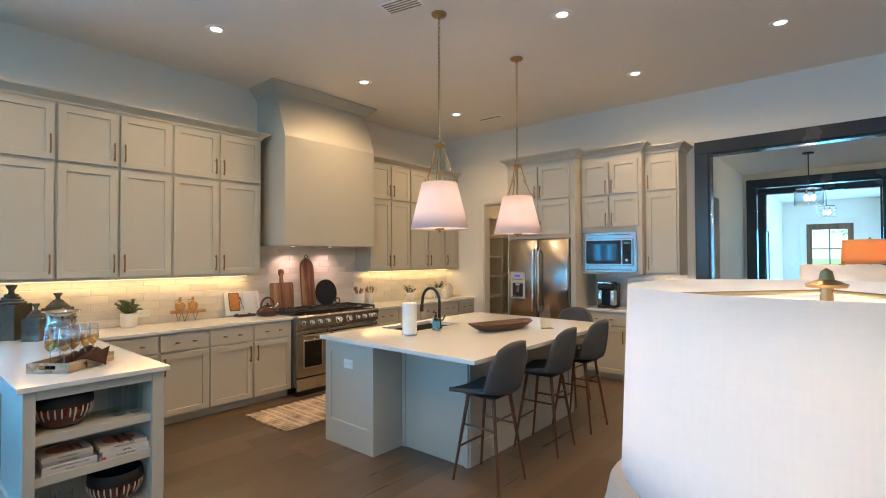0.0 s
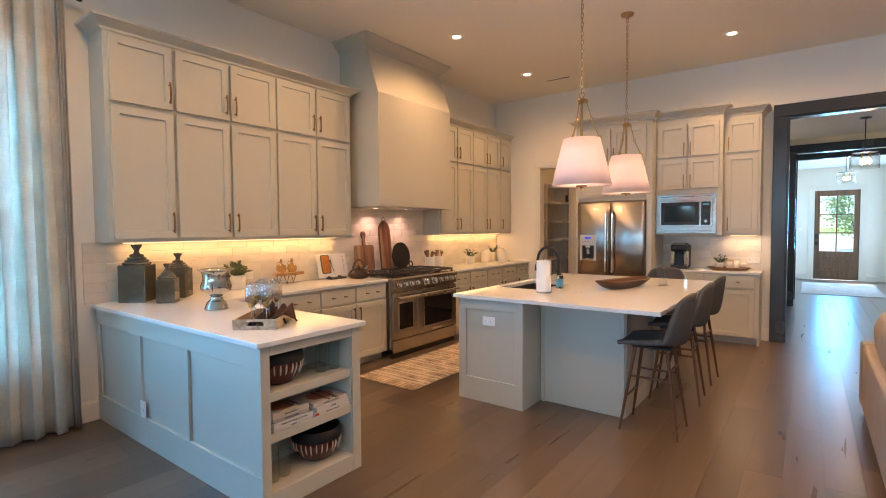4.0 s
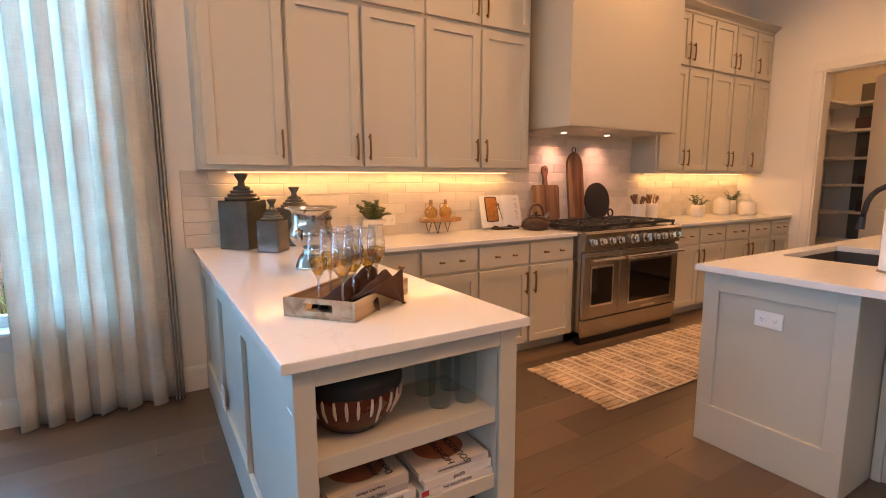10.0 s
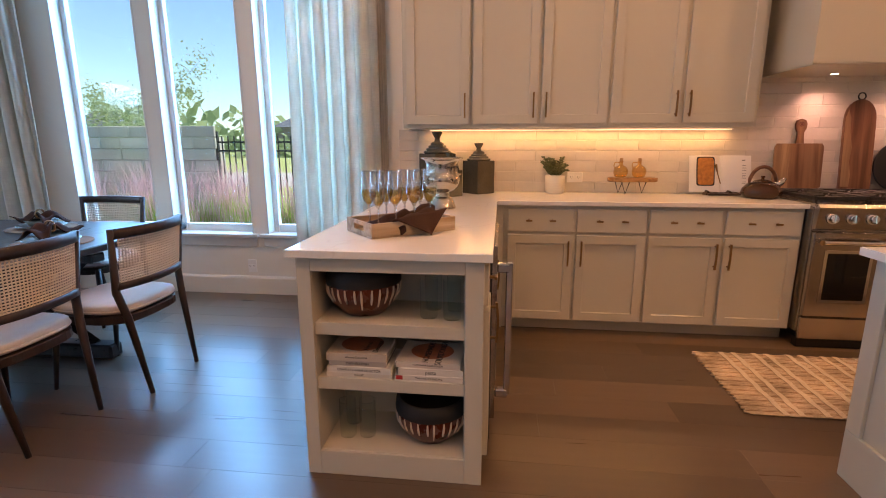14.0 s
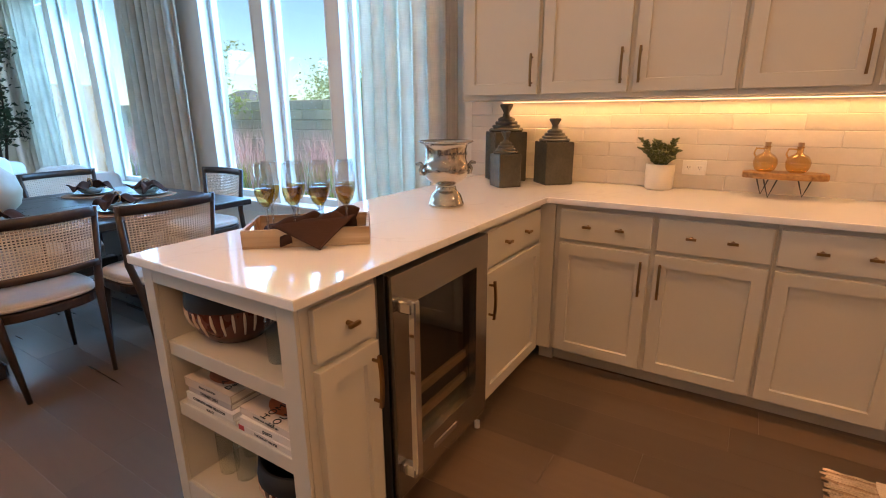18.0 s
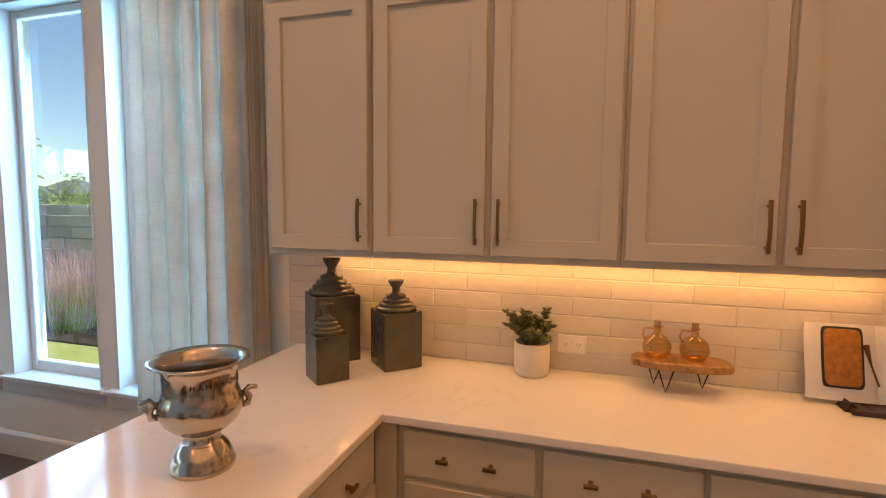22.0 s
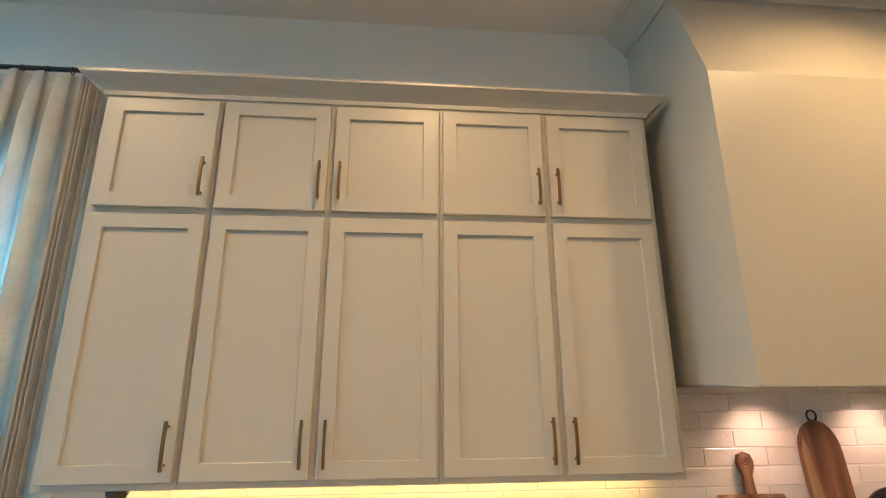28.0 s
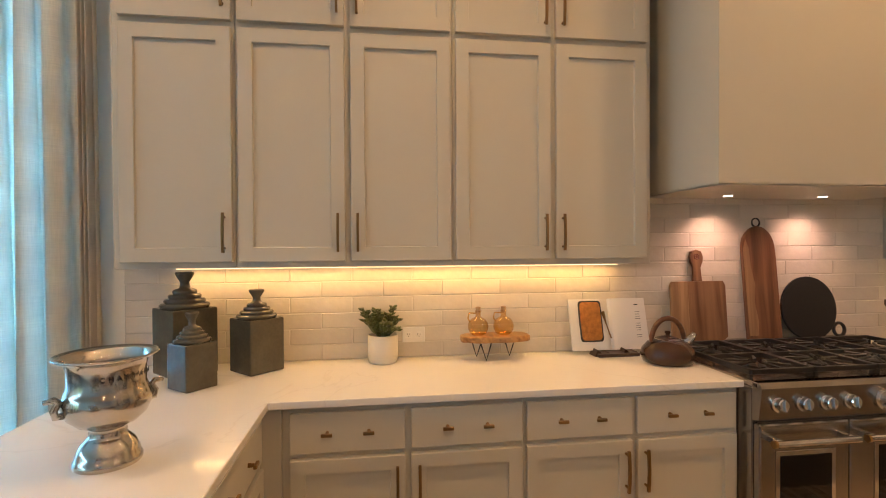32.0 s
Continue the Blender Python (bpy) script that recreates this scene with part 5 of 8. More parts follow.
def succulent(parent, z, n, r, h, seed, leaf_material, fat=0.009):
    rr = random.Random(seed)
    for k in range(n):
        an = rr.uniform(0, 2 * math.pi)
        out, up = rr.uniform(0.1, 1) * r, rr.uniform(0.35, 1) * h
        base = Vector((0.025 * math.cos(an), 0.025 * math.sin(an), z))
        tip = Vector((out * math.cos(an), out * math.sin(an), z + up))
        bm = bmesh.new()
        mid = (base + tip) / 2 + Vector((0, 0, 0.03))
        stem = [base, mid, tip]
        tube(stem, [0.004, 0.004, 0.002], 5, bm)
        steps = 9
        for i in range(2, steps + 1):
            t = i / steps
            p = (1 - t) ** 2 * base + 2 * t * (1 - t) * mid + t * t * tip
            for j in range(4):
                a2 = rr.uniform(0, 6.28)
                d = Vector((math.cos(a2), math.sin(a2), rr.uniform(0.2, 0.9))).normalized()
                q = p + d * rr.uniform(1.6, 2.4) * fat
                tube([p, (p + q) / 2, q], [fat * 0.3, fat * 0.55, fat * 0.15], 5, bm)
        part("sprig", bm, leaf_material, parent, "fleshy green sprig", smooth=True)


pt = thing("potted_succulent", (-5.345, 1.913, CT), 0, "bushy green succulent in a round cream pot", "potted plant")
part("pot", lathe([(0.062, 0), (0.07, 0.006), (0.073, 0.06), (0.073, 0.133), (0.066, 0.136), (0.064, 0.11), (0.001, 0.11)], 32), CREAM, pt, smooth=True)
succulent(pt, 0.115, 26, 0.14, 0.155, 3, LEAF, 0.0125)

sd = thing("riser_board", (-5.325, 2.47, CT), 90, "live-edge olive wood riser on black hairpin legs", "serving riser")
rr = random.Random(8)
outl = []
for k in range(28):
    an = 2 * math.pi * k / 28
    outl.append(((0.178 + rr.uniform(-0.008, 0.008)) * math.copysign(abs(math.cos(an)) ** 0.7, math.cos(an)), (0.078 + rr.uniform(-0.006, 0.006)) * math.copysign(abs(math.sin(an)) ** 0.8, math.sin(an))))
part("slab", extrude_outline(outl, 0.092, 0.122, 0.006), OLIVE, sd)
for x, y, dx in ((-0.055, -0.045, 0), (0.085, 0.03, 0), (-0.085, 0.035, 0)):
    part("hairpin_leg", tube([(x - 0.028, y, 0.092), (x, y * 1.15, 0.004), (x + 0.028, y, 0.092)], 0.004, 6), BLACK, sd)
for y in (2.385, 2.515):
    c = thing("oil_bottle", (-5.325, y, CT + 0.1222), 90, "small round amber glass bottle with a cork and handle", "bottle", "oil bottles")
    part("glass_body", lathe([(0.028, 0), (0.042, 0.010), (0.050, 0.028), (0.052, 0.045), (0.048, 0.062), (0.036, 0.078), (0.020, 0.087), (0.013, 0.094), (0.013, 0.115), (0.018, 0.12), (0.015, 0.121), (0.012, 0.116)], 24, cap=False), AMBER, c, smooth=True)
    part("handle", tube([(-0.013, 0, 0.108), (-0.045, 0, 0.11), (-0.052, 0, 0.085), (-0.04, 0, 0.062)], 0.004, 8), AMBER, c, smooth=True)
    part("cork", lathe([(0.010, 0.108), (0.012, 0.12), (0.013, 0.138), (0.012, 0.14)], 14), mat("cork", (0.42, 0.27, 0.14), 0.8, var=0.2, scale=80), c)

# cookbook on a stand
cb = thing("cookbook", (-5.335, 3.10, CT + 0.02), 90, "open cookbook with a photo of a loaf", "book")
tilt = pose(0, 0, 0.0, -14, 0, 0)
for s, x0, x1 in ((-1, -0.213, 0.0), (1, 0.0, 0.213)):
    page = part("page", sheet(lambda u, v, s=s: (s * 0.213 * u, 0.012 * math.sin(math.pi * u ** 0.6) * -1 + 0.01, 0.268 * v), 12, 2, 0.012), PAPER, cb, "white printed page", at=tilt, smooth=False)
part("photo", blob(0.056, 0.004, 0.10, 0.25, 0.25, 24, 10), mat("baked loaf", (0.50, 0.20, 0.04), 0.6, var=0.5, scale=40, tone=(0.30, 0.10, 0.02)), cb, "photo of a golden loaf", at=tilt @ pose(-0.105, -0.0095, 0.15))
part("photo_pan", blob(0.064, 0.002, 0.108, 0.2, 0.2, 24, 8), INK, cb, "dark loaf tin in the photo", at=tilt @ pose(-0.105, -0.0075, 0.15))
part("photo_spoon", tube([(-0.035, -0.009, 0.20), (-0.02, -0.007, 0.13), (0.0, -0.005, 0.06)], [0.011, 0.003, 0.004], 6), BRONZE, cb, at=tilt)
for k in range(13):
    w = 0.13 if k % 5 else 0.08
    part("text_line", box(0.045, 0.045 + w, -0.0135, -0.0125, 0.205 - 0.012 * k, 0.207 - 0.012 * k), INK, cb, at=tilt @ pose(0, 0.0105, 0))
part("text_line", box(0.06, 0.17, -0.0135, -0.0125, 0.23, 0.235), INK, cb, at=tilt @ pose(0, 0.0105, 0))
bs2 = thing("book_stand", (-5.30, 3.10, CT), 90, "small dark folded wooden cookbook stand", "book stand")
for x in (-0.075, 0.075):
    part("foot", extrude_outline([(-0.045, 0), (0.045, 0), (0.03, 0.02), (0.0, 0.008), (-0.03, 0.034)], -0.05, 0.02), DARKWOOD, bs2, at=pose(x, 0, 0, 90, 0, 0))
part("ledge", box(-0.11, 0.11, -0.045, 0.05, 0.0, 0.016, 0.002), DARKWOOD, bs2)
part("rest", box(-0.10, 0.10, 0.05, 0.06, 0.0, 0.19, 0.002), DARKWOOD, bs2, at=pose(0, 0, 0, -14, 0, 0))

kt = thing("kettle", (-5.125, 3.277, CT), 90, "glossy brown whistling kettle with a loop handle", "kettle")
part("body", lathe([(0.10, 0), (0.112, 0.004), (0.124, 0.035), (0.118, 0.065), (0.092, 0.095), (0.06, 0.11), (0.05, 0.113)], 36), BROWNENAMEL, kt, smooth=True)
part("lid", lathe([(0.056, 0.111), (0.05, 0.118), (0.025, 0.126), (0.01, 0.128), (0.009, 0.138), (0.014, 0.142), (0.012, 0.15), (0.001, 0.152)], 24), BROWNENAMEL, kt, smooth=True)
part("rim", lathe([(0.058, 0.110), (0.060, 0.113), (0.056, 0.115)], 24, cap=False), CHROME, kt)
part("spout", tube([(0.085, 0, 0.085), (0.118, 0, 0.105), (0.14, 0, 0.135)], [0.026, 0.02, 0.013], 12), CHROME, kt, smooth=True)
part("handle", tube([(-0.085 * math.cos(math.pi * k / 12) * 1.0, 0, 0.10 + 0.112 * math.sin(math.pi * k / 12)) for k in range(13)], [0.008] + [0.0125] * 11 + [0.008], 10), wood("kettle wood", (0.08, 0.03, 0.012), (0.17, 0.07, 0.03), 0.35, 4, 0), kt, smooth=True)

# boards leaning on the back guard of the range
BZ = 0.956


def leaning(y, tip):
    """Pose of a flat board: local x to the room's north, local y up, leaning back by tip degrees."""
    return Matrix.Translation((-5.432 + 0.62 * math.sin(radians(tip)) * 0.9, y, BZ)) @ pose(0, 0, 0, 0, 0, 90) @ pose(0, 0, 0, 90 - tip, 0, 0)


def board(name, y, tip, label):
    top = new(name)
    top.matrix_world = leaning(y, tip)
    return tagged(top, label, "cutting board")


ACACIAUP = wood("acacia upright", (0.13, 0.055, 0.026), (0.33, 0.18, 0.09), 0.4, 1.6, 1)
PALEUP = wood("sapwood upright", (0.20, 0.105, 0.05), (0.44, 0.27, 0.14), 0.42, 1.4, 1)
b1 = board("cutting_board", 3.627, 5, "two-tone acacia cutting board with a round-holed handle")
w = 0.327
part("plank", extrude_outline([(-0.06, 0.0), (0.14, 0.0), (0.1635, 0.02), (0.1635, 0.30), (0.15, 0.325), (-0.06, 0.325)], 0, 0.018, 0.003), ACACIAUP, b1)
part("sapwood_plank", extrude_outline([(-0.1635, 0.02), (-0.145, 0.0), (-0.06, 0.0), (-0.06, 0.325), (-0.15, 0.325), (-0.1635, 0.30)], 0.0, 0.0178, 0.003), PALEUP, b1)
hd = [(0.028, 0.325), (0.024, 0.36), (0.022, 0.40), (0.036, 0.43), (0.04, 0.46), (0.03, 0.488), (0.0, 0.50), (-0.03, 0.488), (-0.04, 0.46), (-0.036, 0.43), (-0.022, 0.40), (-0.024, 0.36), (-0.028, 0.325)]
part("handle", extrude_outline(hd, 0.0, 0.018, 0.004), ACACIAUP, b1)
part("hole", tube([(0.014 * math.cos(2 * math.pi * i / 16), 0.46 + 0.014 * math.sin(2 * math.pi * i / 16), 0.017) for i in range(16)], 0.003, 6, lathe([(0.014, 0.0178), (0.0005, 0.0182)], 16, at=(0, 0.46, 0), cap=False), closed=True), TERRA, b1)
b2 = board("cutting_board", 4.006, 6, "tall narrow acacia board hung from a black ring")
w = 0.105
outl = [(w, 0.0), (w * 0.99, 0.45)] + [(w * math.cos(radians(a)) * 0.97, 0.50 + 0.13 * math.sin(radians(a))) for a in range(0, 181, 15)] + [(-w * 0.99, 0.45), (-w, 0.0)]
part("plank", extrude_outline(outl, 0, 0.02, 0.004), wood("acacia red", (0.10, 0.038, 0.018), (0.25, 0.115, 0.055), 0.38, 2.0, 1), b2)
part("sapwood_strip", extrude_outline([(-0.095, 0.02), (-0.040, 0.02), (-0.034, 0.10), (-0.050, 0.20), (-0.040, 0.30), (-0.058, 0.40), (-0.062, 0.50), (-0.080, 0.56), (-0.098, 0.50)], 0.0185, 0.0207, 0.0005), PALEUP, b2, "pale sapwood streak")
part("ring", tube([(0.024 * math.cos(2 * math.pi * i / 18), 0.65 + 0.024 * math.sin(2 * math.pi * i / 18), 0.01) for i in range(18)], 0.0055, 6, closed=True), BLACK, b2, "black iron ring")
b3 = board("cutting_board", 4.29, 7, "round black slate board with a ring handle")
outl = [(0.172 * math.cos(2 * math.pi * k / 40), max(0.0, 0.165 + 0.178 * math.sin(2 * math.pi * k / 40))) for k in range(40)]
part("disc", extrude_outline(outl, 0, 0.016, 0.003), BLACK, b3)
part("ring_handle", tube([(0.180 + 0.035 * math.cos(2 * math.pi * i / 18), 0.042 + 0.036 * math.sin(2 * math.pi * i / 18), 0.008) for i in range(18)], 0.009, 8, closed=True), BLACK, b3)

# crocks, plants and jars right of the range
for y, pale, seed in ((4.78, True, 5), (4.98, False, 6)):
    c = thing("utensil_crock", (-5.27, y, CT), 0, "cream ceramic crock full of wooden utensils", "utensil crock", "utensil crocks")
    part("crock", lathe([(0.055, 0), (0.066, 0.006), (0.068, 0.16), (0.064, 0.165), (0.058, 0.155), (0.055, 0.02), (0.001, 0.018)], 28), CREAM, c, smooth=True)
    q = random.Random(seed)
    for k in range(7):
        a, l = q.uniform(0, 6.28), q.uniform(0.20, 0.27)
        x, yy = 0.05 * math.cos(a), 0.05 * math.sin(a)
        part("utensil", tube([(x * 0.3, yy * 0.3, 0.03), (x, yy, l * 0.8), (x * 1.3, yy * 1.3, l)] if k % 2 else [(x * 0.3, yy * 0.3, 0.03), (x * 1.1, yy * 1.1, l * 0.75), (x * 1.3, yy * 1.3, l * 0.9), (x * 1.45, yy * 1.45, l)], [0.005, 0.006, 0.012] if k % 2 else [0.005, 0.007, 0.024, 0.012], 8, flat=0.45), ACACIA if pale else OLIVE, c, smooth=True)


def leafy(name, at, label, pot_r, pot_h, n, spread, seed):
    top = thing(name, at, 0, label, "potted plant")
    part("pot", lathe([(pot_r * 0.85, 0), (pot_r * 0.95, 0.006), (pot_r, pot_h * 0.6), (pot_r, pot_h), (pot_r * 0.9, pot_h), (pot_r * 0.88, pot_h * 0.8), (0.001, pot_h * 0.8)], 24), CREAM, top, smooth=True)
    q = random.Random(seed)
    for s in range(n):
        a, o, u = q.uniform(0, 6.28), q.uniform(0.2, 1) * spread, q.uniform(0.3, 1) * spread * 0.95
        tip = Vector((o * math.cos(a), o * math.sin(a), pot_h + u))
        base = Vector((0.02 * math.cos(a), 0.02 * math.sin(a), pot_h * 0.8))
        bm = tube([base, (base + tip) / 2 + Vector((0, 0, 0.02)), tip], 0.002, 4)
        for k in range(7):
            t = 0.35 + 0.65 * k / 6
            p = base.lerp(tip, t)
            b2a = q.uniform(0, 6.28)
            d = Vector((math.cos(b2a), math.sin(b2a), q.uniform(0.0, 0.8))).normalized()
            sz = q.uniform(0.024, 0.042)
            side = d.cross(Vector((0, 0, 1))).normalized() * sz * 0.38
            v = [bm.verts.new(p), bm.verts.new(p + d * sz * 0.5 + side), bm.verts.new(p + d * sz), bm.verts.new(p + d * sz * 0.5 - side)]
            bm.faces.new(v)
        part("sprig", bm, SAGE, top, "small-leaved green sprig")
    return top


leafy("potted_herb", (-5.25, 5.78, CT), "leafy green herb in a cream pot with a handle", 0.07, 0.125, 18, 0.12, 11)
leafy("potted_herb", (-5.30, 6.53, CT), "leafy green herb in a cream pot behind jars", 0.06, 0.16, 16, 0.11, 12)
for k, (x, y, h, r) in enumerate(((-5.28, 6.30, 0.21, 0.085), (-5.08, 6.49, 0.175, 0.09), (-5.24, 6.72, 0.225, 0.085))):
    c = thing("ceramic_jar", (x, y, CT), 0, "cream ceramic jar with a narrow neck", "jar", "cream jars")
    part("body", lathe([(r * 0.85, 0), (r, 0.01), (r, h * 0.72), (r * 0.9, h * 0.82), (r * 0.62, h * 0.88), (r * 0.6, h * 0.94), (r * 0.66, h), (r * 0.5, h), (r * 0.5, h * 0.9), (0.001, h * 0.88)], 28), CREAM, c, smooth=True)

# tray with champagne flutes on the peninsula
tr = thing("serving_tray", (-3.607, 1.08, CT), 130, "whitewashed wooden tray with cut-out handles", "tray")
TRAYWOOD = wood("worn tray wood", (0.30, 0.19, 0.10), (0.58, 0.46, 0.32), 0.6, 2, 0)
part("base", box(-0.20, 0.20, -0.125, 0.125, 0.0, 0.008, 0.001), TRAYWOOD, tr)
for s in (-1, 1):
    part("long_side", box(-0.20, 0.20, s * 0.125, s * 0.115, 0.008, 0.06, 0.0015), TRAYWOOD, tr)
    bm = bmesh.new()
    box(s * 0.20, s * 0.19, -0.115, 0.115, 0.008, 0.022, bm=bm)
    box(s * 0.20, s * 0.19, -0.115, 0.115, 0.046, 0.06, bm=bm)
    box(s * 0.20, s * 0.19, -0.115, -0.048, 0.022, 0.046, bm=bm)
    box(s * 0.20, s * 0.19, 0.048, 0.115, 0.022, 0.046, bm=bm)
    part("handle_side", bm, TRAYWOOD, tr)
NAPKIN = cloth("dark brown napkin", (0.060, 0.030, 0.022), 0, 600, 0.2, 0.3)
STEMGLASS = thin_glass("stem glass", (0.97, 0.98, 0.98), 0.03, 0.32)
CHAMP = thin_glass("champagne", (0.93, 0.74, 0.38), 0.03, 0.07)
FLUTE = thin_glass("flute glass", (0.96, 0.97, 0.97), 0.03, 0.13, 2.2)
tm = pose(-3.607, 1.08, CT + 0.008, 0, 0, 130)
for i in range(4):
    for j in range(2):
        p = tm @ Vector((-0.13 + 0.085 * i, -0.045 + 0.085 * j + 0.01 * (i % 2), 0))
        f = thing("champagne_flute", tuple(p), 0, "clear champagne flute half full of sparkling wine", "glass", "champagne flutes")
        part("stem", lathe([(0.033, 0), (0.033, 0.002), (0.007, 0.006), (0.0045, 0.02), (0.0045, 0.10), (0.009, 0.108)], 16, cap=False), STEMGLASS, f, "clear stem and foot", smooth=True)
        part("glass", lathe([(0.009, 0.108), (0.025, 0.128), (0.0325, 0.155), (0.0325, 0.18), (0.0262, 0.25), (0.0252, 0.2507), (0.0256, 0.246)], 22, cap=False), FLUTE, f, smooth=True)
        part("wine", lathe([(0.0005, 0.1115), (0.008, 0.1125), (0.0235, 0.1305), (0.0305, 0.155), (0.0308, 0.172), (0.0005, 0.172)], 22, cap=False), CHAMP, f, "pale gold sparkling wine", smooth=True)
nk = thing("napkin", tuple(tm.translation), 130, "folded dark brown cloth napkin draped in the tray", "napkin")


def tent(x0, x1, y, height, seed):
    """A folded cloth standing as a ridge along the tray, with a soft pointed end."""
    def fn(u, v):
        a = math.pi * v
        h = height * (0.35 + 0.65 * u ** 0.7) * (1 - 0.25 * max(0, u - 0.85) / 0.15)
        w = 0.022 + 0.024 * (1 - u) + 0.006 * math.sin(5 * u + seed)
        return (x0 + (x1 - x0) * u + 0.03 * math.sin(a) * u, y + w * math.cos(a) * (1 + 0.15 * math.sin(9 * u + seed)), 0.003 + h * math.sin(a) ** 0.7 + 0.004 * math.sin(14 * u + 3 * v + seed))
    return sheet(fn, 18, 14, 0.003)


part("fold", tent(-0.15, 0.02, -0.002, 0.085, 1), NAPKIN, nk, smooth=True)
part("fold", tent(-0.08, 0.10, -0.085, 0.10, 2), NAPKIN, nk, smooth=True)
part("fold", tent(0.0, 0.14, 0.0, 0.11, 4), NAPKIN, nk, smooth=True)


def corner_flap(u, v):
    # a corner that rises from the tray and hangs to a point over its long side
    x = -0.10 + 0.26 * v
    if u < 0.45:
        k = u / 0.45
        y, z = -0.055 - 0.072 * k, 0.03 + 0.034 * k + 0.03 * v * k
    else:
        k = (u - 0.45) / 0.55
        x = x * (1 - k) + 0.045 * k
        y, z = -0.127 - 0.05 * k, (0.064 + 0.03 * v) * (1 - k) - 0.004 * k
    return (x, y - 0.006 * math.sin(4 * v + 2 * u), z + 0.004 * math.sin(6 * v))


part("corner", sheet(corner_flap, 20, 12, 0.003), NAPKIN, nk, smooth=True)

# island things
tw = thing("paper_towel", (-2.83, 3.31, CT), 0, "white paper towel roll on a chrome holder", "paper towel")
part("holder_base", lathe([(0.07, 0), (0.07, 0.006), (0.01, 0.01)], 28), CHROME, tw, smooth=True)
part("roll", lathe([(0.02, 0.012), (0.062, 0.012), (0.063, 0.02), (0.063, 0.272), (0.061, 0.28), (0.02, 0.28)], 36), mat("paper towel", (0.84, 0.81, 0.77), 0.9, var=0.03, scale=40, bump=0.4, bump_scale=300), tw, smooth=False)
part("rod", tube([(0, 0, 0.01), (0, 0, 0.295)], 0.005, 8, lathe([(0.003, 0.29), (0.012, 0.297), (0.008, 0.308), (0.001, 0.31)], 12)), CHROME, tw)
sp = thing("soap_bottle", (-2.835, 3.665, CT), 0, "clear soap bottle with a blue label and black pump", "soap bottle")
part("bottle", lathe([(0.03, 0), (0.034, 0.004), (0.034, 0.105), (0.028, 0.118), (0.014, 0.122), (0.013, 0.13)], 22), clear("soap plastic", (0.75, 0.86, 0.92), 0.1), sp, smooth=True)
part("label", lathe([(0.0345, 0.02), (0.0345, 0.085)], 22, cap=False), mat("blue label", (0.10, 0.33, 0.52), 0.5), sp, "pale blue label")
part("pump", tube([(0, 0, 0.125), (0, 0, 0.165), (-0.03, 0, 0.168), (-0.036, 0, 0.16)], 0.006, 8, lathe([(0.014, 0.125), (0.013, 0.14), (0.006, 0.142)], 16)), BLACK, sp)
db = thing("dough_bowl", (-2.37, 4.05, CT), 72, "long carved dark wooden dough bowl", "wooden bowl")


def dough(u, v):
    # v: from the foot up the outside; squarish ends
    a = 2 * math.pi * u
    lx, ly, z = (0.20 + 0.14 * v ** 0.8), (0.06 + 0.055 * v), 0.01 + 0.062 * v ** 1.3
    c, s = math.cos(a), math.sin(a)
    return (lx * math.copysign(abs(c) ** 0.5, c), ly * math.copysign(abs(s) ** 0.6, s), z + 0.012 * abs(c) ** 4 * v)


bm = sheet(dough, 40, 6, 0.012, None, True)
extrude_outline([(0.192 * math.cos(2 * math.pi * k / 30), 0.057 * math.sin(2 * math.pi * k / 30)) for k in range(30)], 0.0, 0.018, 0, bm)
part("bowl", bm, wood("dough bowl wood", (0.050, 0.018, 0.008), (0.11, 0.045, 0.02), 0.4, 2.5, 0), db, smooth=True)
sg = thing("tabletop_sign", (-2.10, 4.42, CT), 60, "small clear acrylic sign holder standing on the island", "sign")
part("sheet", box(-0.06, 0.06, -0.002, 0.002, 0.0, 0.21, 0.001), GLASS, sg, at=pose(0, 0, 0.004, -12))
part("foot", box(-0.06, 0.06, -0.05, 0.03, 0.0, 0.004, 0.001), GLASS, sg)

# coffee bar
cm = thing("coffee_maker", (-2.385, 6.66, CT), 0, "black and silver single-serve coffee maker", "coffee maker")
part("back_tank", box(-0.105, 0.105, 0.0, 0.15, 0.0, 0.325, 0.025, 3), BLACK, cm)
part("head", box(-0.105, 0.105, -0.14, 0.0, 0.235, 0.325, 0.03, 3), BLACK, cm)
part("lid", box(-0.085, 0.085, -0.125, 0.06, 0.325, 0.346, 0.009, 3), BLACK, cm)
for x0, x1 in ((-0.109, -0.055), (0.055, 0.109)):
    part("silver_column", box(x0, x1, -0.115, -0.002, 0.035, 0.24, 0.014, 3), CHROME, cm, "silver side column")
part("drip_base", box(-0.105, 0.105, -0.14, 0.0, 0.0, 0.035, 0.008, 2), BLACK, cm)
part("drip_grate", box(-0.05, 0.05, -0.13, -0.04, 0.035, 0.039, 0.001), STEEL, cm)
part("spout", box(-0.025, 0.025, -0.09, -0.05, 0.205, 0.235, 0.006), BLACK, cm)
part("lever", tube([(-0.08, -0.10, 0.31), (-0.08, -0.15, 0.335), (0.08, -0.15, 0.335), (0.08, -0.10, 0.31)], 0.007, 8), CHROME, cm)
bt = thing("wooden_tray", (-1.81, 6.66, CT), 4, "long oval wooden tray on the coffee bar", "tray")
part("tray", sheet(lambda u, v: ((0.20 + 0.05 * v) * math.cos(2 * math.pi * u), (0.08 + 0.03 * v) * math.sin(2 * math.pi * u), 0.006 + 0.03 * v), 36, 3, 0.008, extrude_outline([(0.2 * math.cos(2 * math.pi * k / 30), 0.08 * math.sin(2 * math.pi * k / 30)) for k in range(30)], 0.0, 0.01), True), ACACIA, bt, smooth=False)
